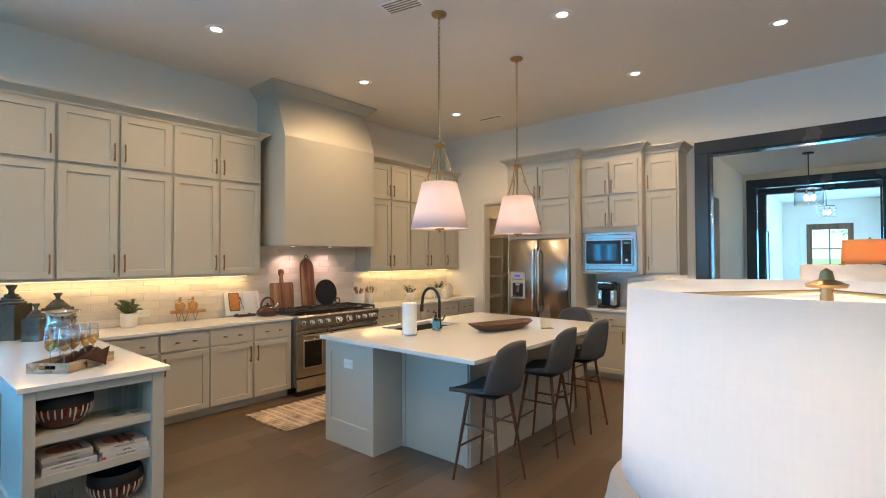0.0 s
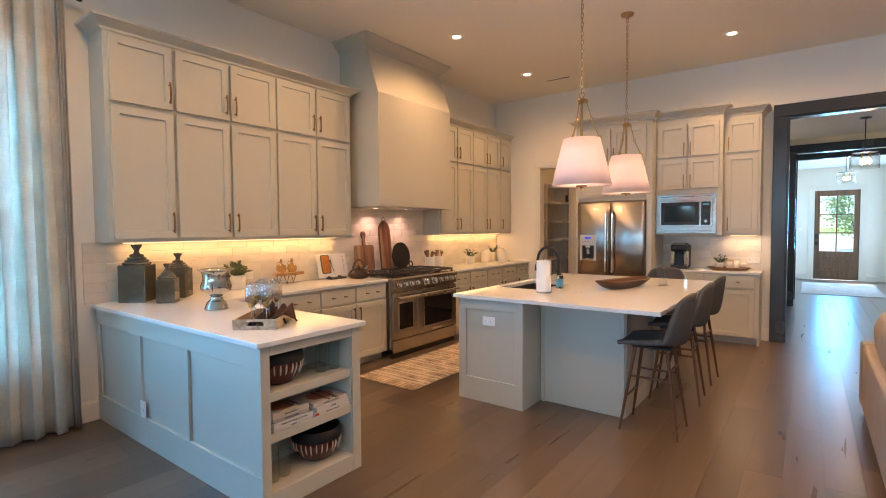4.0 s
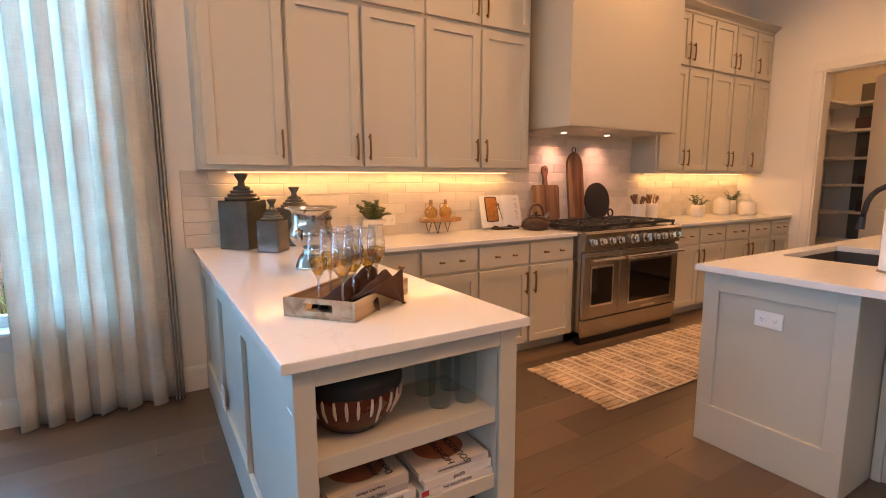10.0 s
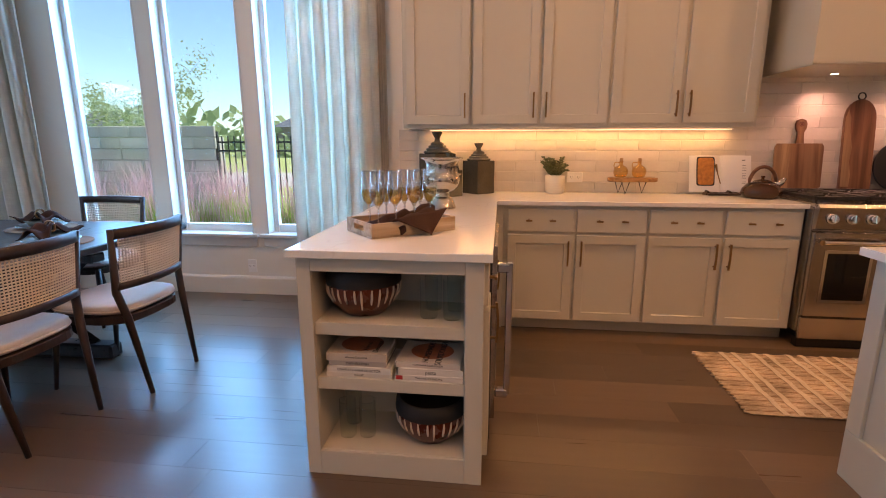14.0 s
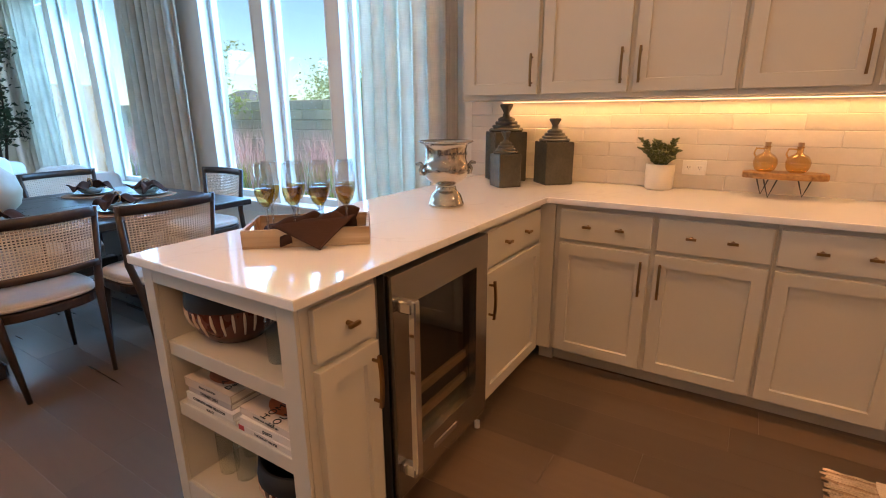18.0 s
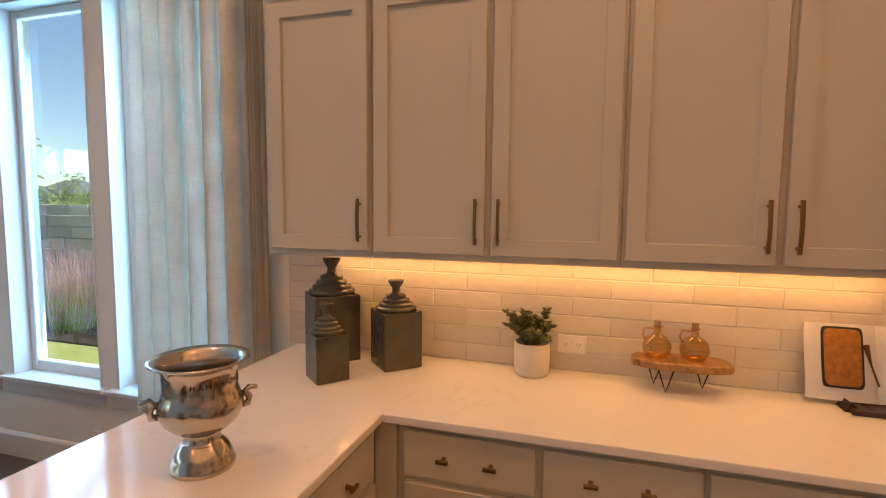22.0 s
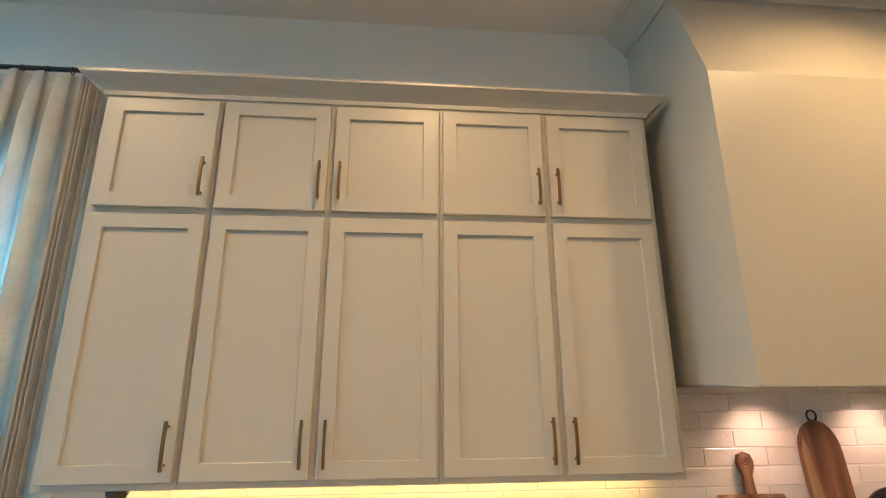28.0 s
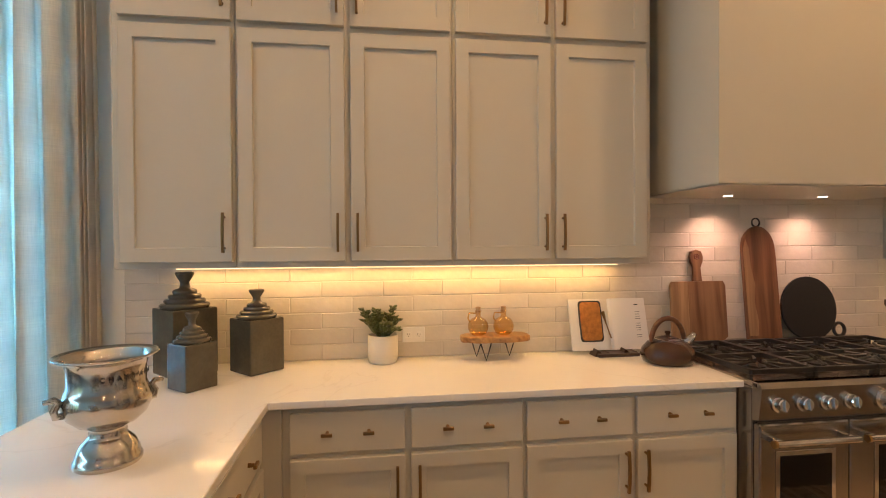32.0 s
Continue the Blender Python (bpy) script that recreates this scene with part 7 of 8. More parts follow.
def leaf_tree(name, at, h, r, trunks, n_leaf, size, leaf_material, label, low=0.35, seed=1, pot=True, category="tree"):
    top = thing(name, at, 0, label, category)
    q = random.Random(seed)
    if pot:
        part("pot", lathe([(0.14, 0), (0.18, 0.01), (0.21, 0.35), (0.19, 0.35), (0.18, 0.30), (0.001, 0.30)], 28), CREAM, top, smooth=True)
    limbs = []
    for k in range(trunks):
        a = q.uniform(0, 6.28)
        b = Vector((0.03 * math.cos(a), 0.03 * math.sin(a), 0.3 if pot else 0.0))
        e = Vector((0.45 * r * math.cos(a), 0.45 * r * math.sin(a), h * q.uniform(0.75, 0.95)))
        m = b.lerp(e, 0.5) + Vector((q.uniform(-0.1, 0.1) * r, q.uniform(-0.1, 0.1) * r, 0))
        part("trunk", tube([b, m, e], [0.02 * h / 2.2, 0.014 * h / 2.2, 0.006], 7), BARK, top, smooth=True)
        for j in range(7):
            t = q.uniform(low, 1)
            p = b.lerp(m, t * 2) if t < 0.5 else m.lerp(e, t * 2 - 1)
            a2 = q.uniform(0, 6.28)
            tip = p + Vector((math.cos(a2), math.sin(a2), q.uniform(0.2, 0.9))) * r * q.uniform(0.4, 0.8)
            limbs.append((p, tip))
    twig = bmesh.new()
    for p, tip in limbs:
        tube([p, p.lerp(tip, 0.5) + Vector((0, 0, 0.03)), tip], [0.008 * h / 2.2, 0.006, 0.003], 5, twig)
    part("branchwork", twig, BARK, top)
    verts, faces = [], []
    for k in range(n_leaf):
        p, tip = limbs[q.randrange(len(limbs))]
        c = p.lerp(tip, q.uniform(0.25, 1.15)) + Vector((q.gauss(0, 1), q.gauss(0, 1), q.gauss(0, 1))) * r * 0.13
        d = Vector((q.gauss(0, 1), q.gauss(0, 1), q.gauss(0, 0.7))).normalized()
        s = d.cross(Vector((q.gauss(0, 1), q.gauss(0, 1), q.gauss(0, 1)))).normalized()
        sz = size * q.uniform(0.6, 1.3)
        i = len(verts)
        verts += [c, c + d * sz * 0.5 + s * sz * 0.22, c + d * sz, c + d * sz * 0.5 - s * sz * 0.22]
        faces.append((i, i + 1, i + 2, i + 3))
    me = bpy.data.meshes.new("crown")
    me.from_pydata([tuple(v) for v in verts], [], faces)
    me.materials.append(leaf_material)
    part("crown", me, None, top)
    return top


leaf_tree("indoor_tree", (-4.98, -6.55, 0), 2.4, 0.62, 3, 2600, 0.085, OLIVELEAF, "tall leafy indoor olive tree in a pot", seed=5)

# ---- sofa and lamps ----
SOFA = cloth("oatmeal sofa cloth", (0.38, 0.325, 0.275), 0, 260, 0.08, 0.3)
sf = thing("sofa", (0.0, 3.13, 0), 0, "oatmeal upholstered sofa with plump back cushions", "sofa")
part("back_frame", box(-0.625, -0.46, -1.25, 1.25, 0.06, 0.555, 0.028, 3), SOFA, sf)
part("base", box(-0.46, 0.42, -1.25, 1.25, 0.08, 0.32, 0.03, 3), SOFA, sf)
for s in (-1, 1):
    part("arm", box(-0.63, 0.42, s * 1.25, s * 1.40, 0.06, 0.56, 0.022, 3), SOFA, sf)
    part("piping", tube([(-0.625, s * 1.395, 0.545), (0.415, s * 1.395, 0.545)], 0.005, 6), SOFA, sf)
    for x in (-0.55, 0.35):
        part("foot", box(x - 0.03, x + 0.03, s * 1.31 - 0.03, s * 1.31 + 0.03, 0, 0.062), DARKWOOD, sf)
    part("seat_cushion", blob(0.44, 0.622, 0.09, 0.3, 0.2, 32, 14, at=(-0.02, s * 0.625, 0.41)), SOFA, sf, smooth=True)
    part("back_cushion", blob(0.19, 0.675, 0.240, 0.72, 0.50, 64, 40, at=(-0.385, s * 0.655, 0.65), rough=0.09, seed=s + 2), SOFA, sf, "plump oatmeal back cushion", smooth=True)
def pillow_at(yy, zz, side=-1):
    """A point on the face of a throw pillow."""
    a = math.sqrt(max(0.0, 1 - (abs(zz) / 0.24) ** (2 / 0.75))) ** 0.75
    return (side * (0.003 + 0.087 * a * max(0.0, 1 - (abs(yy) / (0.25 * max(a, 0.05))) ** 4) ** 0.25), yy, zz)


IVORY = cloth("ivory wool", (0.74, 0.68, 0.58), 0, 260, 0.06, 0.4)
GREYWEAVE = cloth("grey woven pillow", (0.17, 0.175, 0.175), 0, 160, 0.35, 0.6)
SLATEWEAVE = cloth("slate woven pillow", (0.22, 0.22, 0.215), 0, 160, 0.35, 0.6)
OATCLOTH = cloth("oat pillow", (0.55, 0.47, 0.38), 0, 260, 0.08, 0.4)
PILLOWS = [(-0.05, 2.12, 0.69, IVORY, 108, 16, 52, "ivory throw pillow with black and white braids and fringe"),
           (-0.03, 2.45, 0.73, SLATEWEAVE, 92, 18, 8, "slate grey woven pillow with stitched zigzags"),
           (0.07, 2.78, 0.77, GREYWEAVE, 86, 20, -6, "charcoal woven pillow with stitched zigzags"),
           (0.0, 3.55, 0.71, IVORY, 96, 26, 14, "plain ivory throw pillow with a fringe"),
           (0.26, 3.98, 0.70, OATCLOTH, 80, 24, 0, "plain oatmeal cloth throw pillow")]
q = random.Random(12)
for x, y, z, m, turn, lean, spin, lab in PILLOWS:
    p = new("throw_pillow")
    p.matrix_world = pose(x, y, z, spin, lean, turn)
    tagged(p, lab, "pillow", "sofa pillows")
    part("cushion", blob(0.085, 0.25, 0.24, 0.75, 0.5, 32, 18, rough=0.04, seed=int(y * 10)), m, p, smooth=True)
    if "zigzag" in lab:
        for side in (-1, 1):
            for row in range(4):
                part("zigzag", tube([pillow_at(-0.21 + 0.42 * k / 30, -0.14 + 0.095 * row + (0.011 if k % 2 else -0.011), side) for k in range(31)], 0.0028, 4), INK, p, "black stitched zigzag")
    elif "braids" in lab:
        for row, colour in ((0.17, IVORY), (0.14, INK), (0.11, IVORY), (0.05, INK), (0.02, INK), (-0.03, IVORY)):
            for k in range(22):
                yy = 0.19 - 0.38 * k / 21
                ax, ay, az = pillow_at(yy - 0.008, row - 0.012)
                bx, by, bz = pillow_at(yy + 0.008, row + 0.012)
                part("braid", tube([(ax, ay, az), ((ax + bx) / 2 - 0.008, (ay + by) / 2, (az + bz) / 2), (bx, by, bz)], 0.0065, 5), colour if k % 4 else IVORY, p)
    if "fringe" in lab:
        for k in range(44):
            zz = -0.20 + 0.41 * k / 43
            part("tassel", tube([(0.0, 0.235, zz), (-0.012 + q.uniform(-0.01, 0.01), 0.255, zz + q.uniform(-0.01, 0.01)), (-0.03 + q.uniform(-0.015, 0.01), 0.245 + q.uniform(-0.015, 0.02), zz + q.uniform(-0.015, 0.015))], 0.003, 4), IVORY, p)


def table_lamp(name, x, y, z, shade_r0, shade_r1, shade_h, body_r, body_h, body, shade, label, watts):
    l = thing(name, (x, y, z), 0, label, "table lamp")
    part("foot", box(-body_r * 0.45, body_r * 0.45, -body_r * 0.45, body_r * 0.45, 0, 0.05, 0.004), BLACK, l)
    b = body_r
    part("body", lathe([(b * 0.5, 0.05), (b * 0.55, 0.07), (b * 0.55, 0.13 * body_h / 0.4), (b * 0.9, 0.16 * body_h / 0.4), (b, 0.20 * body_h / 0.4), (b, 0.30 * body_h / 0.4), (b * 0.85, 0.36 * body_h / 0.4), (b * 0.5, 0.39 * body_h / 0.4), (b * 0.45, 0.47 * body_h / 0.4), (b * 0.4, 0.49 * body_h / 0.4)], 36), body, l, smooth=True)
    zt = 0.49 * body_h / 0.4
    part("neck", tube([(0, 0, zt), (0, 0, zt + shade_h + 0.05)], 0.007, 8), BRASS, l)
    part("shade", sheet(lambda u, v: ((shade_r0 + (shade_r1 - shade_r0) * v) * math.cos(2 * math.pi * u), (shade_r0 + (shade_r1 - shade_r0) * v) * math.sin(2 * math.pi * u), zt + 0.04 + shade_h * v), 48, 4, 0.003, None, True), shade, l, "drum shade", smooth=True)
    zz = zt + 0.04 + shade_h
    part("spider", tube([(-shade_r1, 0, zz - 0.02), (0, 0, zz - 0.005), (shade_r1, 0, zz - 0.02)], 0.003, 6), BRASS, l)
    part("finial", lathe([(0.02, zz), (0.022, zz + 0.004), (0.008, zz + 0.01), (0.006, zz + 0.02), (0.0005, zz + 0.024)], 18), BRASS, l)
    lamp("table_bulb", "POINT", watts, (1.0, 0.70, 0.48), pose(x, y, z + zt + 0.04 + shade_h * 0.5), 0.06)
    return l


WHITEBODY = mat("white plaster", (0.70, 0.68, 0.64), 0.6, var=0.05, scale=8, bump=0.3, bump_scale=30)
TANSHADE = cloth("amber lamp shade", (0.75, 0.42, 0.18), 0.5, 300, 0.05, 0.1)
LAMPSHADE = cloth("ivory lamp shade", (0.85, 0.80, 0.74), 0.5, 300, 0.03, 0.1)
et = thing("side_table", (0.14, 1.0, 0), 0, "round dark side table beside the sofa", "side table", "side tables")
part("top", lathe([(0.26, 0.56), (0.27, 0.57), (0.27, 0.585), (0.26, 0.592)], 36), DARKTOP, et)
part("stem", lathe([(0.16, 0.0), (0.16, 0.02), (0.03, 0.04), (0.03, 0.56)], 24), DARKTOP, et)
copy_thing(et, pose(0.08, 4.72, 0))
table_lamp("table_lamp", 0.14, 1.0, 0.592, 0.236, 0.226, 0.245, 0.16, 0.553, WHITEBODY, LAMPSHADE, "white plaster table lamp with a drum shade", 1.35)
table_lamp("table_lamp", 0.08, 4.72, 0.592, 0.255, 0.24, 0.29, 0.17, 0.496, WHITEBODY, LAMPSHADE, "large white plaster table lamp with a wide shade", 1.2)
cs = thing("console_table", (0.40, 5.85, 0), 0, "dark console table by the hall opening", "console table")
part("top", box(-0.3, 0.9, -0.18, 0.18, 0.80, 0.84, 0.004), DARKTOP, cs)
for x in (-0.25, 0.85):
    for y in (-0.14, 0.14):
        part("leg", box(x - 0.025, x + 0.025, y - 0.025, y + 0.025, 0, 0.80, 0.003), DARKTOP, cs)
table_lamp("table_lamp", 0.24, 5.85, 0.84, 0.195, 0.185, 0.21, 0.10, 0.525, BRONZE, TANSHADE, "lamp with an amber shade on the console", 1.6)
bkt = thing("wicker_basket", (-0.02, 5.38, 0), 0, "tall round brown wicker basket on the floor", "basket")
WICK = mat("wicker", (0.13, 0.075, 0.04), 0.7, var=0.4, scale=30)
part("bottom", lathe([(0.17, 0.0), (0.17, 0.01)], 28), WICK, bkt)
for k in range(29):
    part("coil", tube([((0.165 + 0.03 * math.sin(k / 28 * 2.6)) * math.cos(2 * math.pi * i / 28), (0.165 + 0.03 * math.sin(k / 28 * 2.6)) * math.sin(2 * math.pi * i / 28), 0.018 + 0.026 * k) for i in range(28)], 0.014, 6, closed=True), WICK, bkt)

# ---- hall pendants, mat and pictures ----
for y, z in ((8.8, 3.05), (13.6, 3.04)):
    hp = thing("lantern_pendant", (-0.36, y, z), 0, "clear glass drum pendant with a black frame", "pendant lamp", "hall pendants")
    part("canopy", lathe([(0.07, 0), (0.07, -0.015), (0.02, -0.025)], 24), BLACK, hp)
    drop = -0.50 if y < 10 else -0.37
    part("rod", tube([(0, 0, -0.02), (0, 0, drop)], 0.007, 8), BLACK, hp)
    part("frame_top", lathe([(0.15, drop), (0.15, drop - 0.012), (0.01, drop - 0.006)], 28), BLACK, hp)
    part("glass_drum", sheet(lambda u, v, d=drop: (0.17 * math.cos(2 * math.pi * u), 0.17 * math.sin(2 * math.pi * u), d - 0.04 - 0.2 * v), 36, 2, 0.003, None, True), GLASS, hp, "clear glass drum", smooth=True)
    for k in range(3):
        an = 2 * math.pi * k / 3
        part("candle", tube([(0.06 * math.cos(an), 0.06 * math.sin(an), drop - 0.012), (0.06 * math.cos(an), 0.06 * math.sin(an), drop - 0.10)], 0.01, 8), BRASS, hp)
        part("bulb", lathe([(0.008, 0.0), (0.02, -0.03), (0.012, -0.06), (0.001, -0.075)], 12, at=(0.06 * math.cos(an), 0.06 * math.sin(an), drop - 0.10)), BULB, hp)
    lamp("hall_bulb", "POINT", 3.0 if y < 10 else 5.0, (1.0, 0.76, 0.48), pose(-0.36, y, z + drop - 0.13), 0.05)
tagged(part("entry_rug", box(-1.12, 0.30, 12.6, 15.3, 0.0, 0.012, 0.004), cloth("pale entry rug", (0.55, 0.54, 0.52), 0, 150, 0.15, 0.8)), "large pale woven rug in the entry", "rug")
for x, y, z0, z1, w, lab in ((-1.40, 13.0, 1.0, 2.15, 0.8, "tall framed picture on the entry wall"), (0.74, 9.2, 1.45, 2.15, 0.6, "framed picture on the hall wall")):
    s = 1 if x < 0 else -1
    pf = thing("picture_frame", (x, y, z0), 0, lab, "picture")
    for a, b, c, d in ((-w / 2, w / 2, 0, 0.03), (-w / 2, w / 2, z1 - z0 - 0.03, z1 - z0), (-w / 2, -w / 2 + 0.03, 0.03, z1 - z0 - 0.03), (w / 2 - 0.03, w / 2, 0.03, z1 - z0 - 0.03)):
        part("frame_side", box(0.001 * s, s * 0.03, a, b, c, d, 0.003), BLACK, pf)
    part("picture", box(0.001 * s, s * 0.012, -w / 2 + 0.03, w / 2 - 0.03, 0.03, z1 - z0 - 0.03), mat("print %.1f" % y, (0.55, 0.53, 0.50), 0.6, var=0.4, scale=3), pf)

# ---- pantry ----
for z in (0.45, 0.85, 1.22, 1.58, 1.95, 2.3):
    structure("pantry_shelf", box(-5.3, -4.98, NY + 0.3, PY, z, z + 0.034, 0.002, bm=box(-4.98, -3.4, PY - 0.33, PY - 0.012, z, z + 0.034, 0.002)), TRIM, "painted pantry shelf", "shelf")
for x in (-4.45, -3.9):
    structure("pantry_divider", box(x, x + 0.034, PY - 0.334, PY - 0.012, 0, 2.334), TRIM, "painted pantry divider", "shelf")
# olive sheet behind the shelves; the dim interior's shade is put into its colour
structure("pantry_shade_back", box(-4.98, -3.4, PY - 0.012, PY, 0, 2.6), mat("olive pantry shade", (0.16, 0.15, 0.115), 0.7, var=0.08, scale=4), "olive back of the pantry shelves, darkened to stand for shade", "shelf back")
structure("pantry_divider", box(-5.3, -4.976, 8.0, 8.034, 0, 2.334), TRIM, "painted pantry divider", "shelf")
q = random.Random(9)
for x, z in ((-4.75, 1.602), (-4.2, 1.602), (-4.7, 1.242), (-4.15, 1.242), (-4.7, 0.872), (-4.2, 0.872), (-3.65, 1.242), (-4.8, 1.972)):
    b = thing("pantry_box", (x, PY - 0.16, z), 0, "dark storage basket on a pantry shelf", "basket", "pantry baskets")
    w, h = q.uniform(0.07, 0.14), q.uniform(0.12, 0.22)
    part("basket", box(-w, w, -0.12, 0.12, 0, h, 0.015, 2), mat("dark basket %.1f %.1f" % (x, z), (0.035 + 0.03 * q.random(), 0.032, 0.027), 0.8, var=0.4, scale=40), b)
# unseen fill added under the ceiling to light the pantry, no fixture
lamp("pantry_fill", "POINT", 2.2, WARM, pose(-4.35, 7.9, 2.75), 0.08)
pdoor = thing("door_2", (-3.935, NY + 0.165, 0), 129, "off-white pantry door standing open", "door", kind="structure")
part("slab", box(0.0, 0.68, -0.02, 0.02, 0.01, 2.46, 0.003), TRIM, pdoor)
for z0, z1 in ((0.25, 1.0), (1.15, 2.3)):
    part("raised_panel", box(0.12, 0.56, -0.026, 0.026, z0, z1, 0.006), TRIM, pdoor)
for z in (0.3, 1.25, 2.2):
    part("hinge", tube([(0.0, 0.024, z - 0.05), (0.0, 0.024, z + 0.05)], 0.008, 8), BLACK, pdoor)

# ---- outdoors ----
GRASS = mat("lawn", (0.32, 0.36, 0.11), 0.95, var=0.3, scale=1.5, bump=0.8, bump_scale=60)
GZ = -0.2
gm = bmesh.new()
bmesh.ops.create_grid(gm, x_segments=40, y_segments=40, size=400)
ground = structure("ground", gm, GRASS, "sunny dry lawn round the house", "lawn")
ground.matrix_world = pose(0, 0, GZ)
STONE = [mat("limestone %d" % k, c, 0.9, var=0.15, scale=4, bump=0.8, bump_scale=25) for k, c in enumerate(((0.54, 0.50, 0.42), (0.60, 0.56, 0.48), (0.48, 0.45, 0.39)))]
gw = thing("garden_wall", (-9.8, -9.0, GZ), 0, "pale limestone block garden wall", "garden wall", kind="structure")
part("core", box(-0.28, -0.02, -5.45, 5.50, 0, 1.60), STONE[2], gw)
q = random.Random(21)
z = 0.0
block_mesh = {}
while z < 1.6:
    h = 0.2
    y = -5.5
    while y < 5.5:
        l = min(q.choice((0.4, 0.6, 0.8)), 5.52 - y)
        key = (round(l, 2), q.randrange(3))
        if key not in block_mesh:
            bm = box(0, 0.05, 0.006, l - 0.006, 0.006, h - 0.006, 0.008)
            me = bpy.data.meshes.new("stone")
            bm.to_mesh(me)
            bm.free()
            me.materials.append(STONE[key[1]])
            block_mesh[key] = me
        part("stone", block_mesh[key], None, gw, at=(-0.02 + q.uniform(-0.008, 0.01), y, z))
        y += l
    z += h
fc = thing("iron_fence", (-9.85, 1.0, GZ), 0, "black iron picket fence along the garden", "fence")
for z in (0.2, 1.35, 1.5):
    part("rail", box(-0.015, 0.015, -4.5, 12, z, z + 0.03), BLACK, fc)
picket = None
for k in range(118):
    if picket is None:
        picket = part("picket", box(-0.009, 0.009, -0.009, 0.009, 0, 1.62), BLACK, fc, at=(0, -4.4, 0))
    else:
        part("picket", picket.data, None, fc, at=(0, -4.4 + 0.115 * k, 0))
for y in (-4.5, -2.1, 0.3, 2.7):
    part("post", box(-0.03, 0.03, y - 0.03, y + 0.03, 0, 1.7), BLACK, fc)

# ornamental grasses: green blades below, pink plumes above
BLADE = cloth("grass blade", (0.40, 0.56, 0.16), 0.5, 20, 0.25, 0.0)
PLUME = cloth("pink plume", (0.82, 0.54, 0.60), 0.5, 20, 0.15, 0.0)


def tuft_mesh(seed, n, h, r, w, name, material, z0=0.0):
    q = random.Random(seed)
    verts, faces = [], []
    for k in range(n):
        a = q.uniform(0, 6.28)
        b = Vector((q.gauss(0, r * 0.3), q.gauss(0, r * 0.3), z0))
        hh = h * q.uniform(0.6, 1.1)
        out = r * q.uniform(0.3, 1.0)
        d = Vector((math.cos(a), math.sin(a), 0))
        s = Vector((-d.y, d.x, 0)) * w
        i = len(verts)
        m = b + d * out * 0.35 + Vector((0, 0, hh * 0.65))
        t = b + d * out + Vector((0, 0, hh))
        verts += [b - s, b + s, m + s * 0.7, m - s * 0.7, t]
        faces += [(i, i + 1, i + 2, i + 3), (i + 3, i + 2, i + 4)]
    me = bpy.data.meshes.new(name)
    me.from_pydata([tuple(v) for v in verts], [], faces)
    me.materials.append(material)
    return me


greens = [tuft_mesh(s, 170, 0.75, 0.45, 0.006, "blades", BLADE) for s in (1, 2)]
plumes = [tuft_mesh(s + 9, 150, 1.15, 0.55, 0.004, "plumes", PLUME, 0.15) for s in (1, 2)]
q = random.Random(31)
for k in range(46):
    y = -12.0 + 0.36 * k + q.uniform(-0.1, 0.1)
    x = -8.7 + q.uniform(-0.35, 0.35)
    t = thing("ornamental_grass", (x, y, GZ), q.uniform(0, 360), "clump of green grass with pink plumes", "ornamental grass", "pink grasses")
    part("blades", greens[k % 2], None, t)
    if k % 5 != 3:
        part("plumes", plumes[k % 2], None, t, "pink feathery plumes")
tagged(part("flower_bed", box(-9.75, -7.9, -13, 8, GZ, GZ + 0.03, 0.01), mat("dark mulch", (0.05, 0.035, 0.025), 0.95, var=0.4, scale=20, bump=1.0, bump_scale=50)), "dark mulch bed under the grasses", "flower bed", kind="structure")
SHRUBLEAF = cloth("shrub leaf", (0.34, 0.44, 0.15), 0.5, 20, 0.3, 0.0)
TREELEAF = cloth("tree leaf", (0.38, 0.48, 0.24), 0.5, 20, 0.3, 0.0)
leaf_tree("garden_shrub", (-8.6, -7.4, GZ), 2.9, 0.8, 5, 5200, 0.085, SHRUBLEAF, "tall leafy garden shrub with autumn leaves", 0.1, 3, False, "shrub")
leaf_tree("garden_shrub", (-11.0, -8.1, GZ), 2.2, 0.8, 4, 3600, 0.08, SHRUBLEAF, "leafy shrub behind the garden wall", 0.1, 4, False, "shrub")
leaf_tree("garden_tree", (-15.0, -9.0, GZ), 2.9, 1.7, 4, 7000, 0.105, TREELEAF, "young leafy tree beyond the garden wall", 0.25, 6, False)
leaf_tree("garden_tree", (-16.5, -3.6, GZ), 2.3, 1.0, 3, 2600, 0.08, TREELEAF, "small leafy tree beyond the fence", 0.2, 9, False)
leaf_tree("garden_shrub", (-9.45, -1.05, GZ), 1.55, 0.42, 4, 2600, 0.06, OLIVELEAF, "narrow dark evergreen shrub by the fence", 0.02, 12, False, "shrub")
for x, y, seed in ((-4.5, 36, 15), (1.5, 40, 16)):
    leaf_tree("garden_tree", (x, y, GZ), 5.5, 2.4, 3, 3000, 0.22, TREELEAF, "leafy street tree before the house", 0.25, seed, False)
structure("road", box(-26, -18, -120, 120, GZ + 0.004, GZ + 0.02), mat("pale concrete road", (0.42, 0.40, 0.37), 0.9, var=0.1, scale=0.6), "pale concrete road beyond the fence", "road")
verts, faces, q = [], [], random.Random(40)
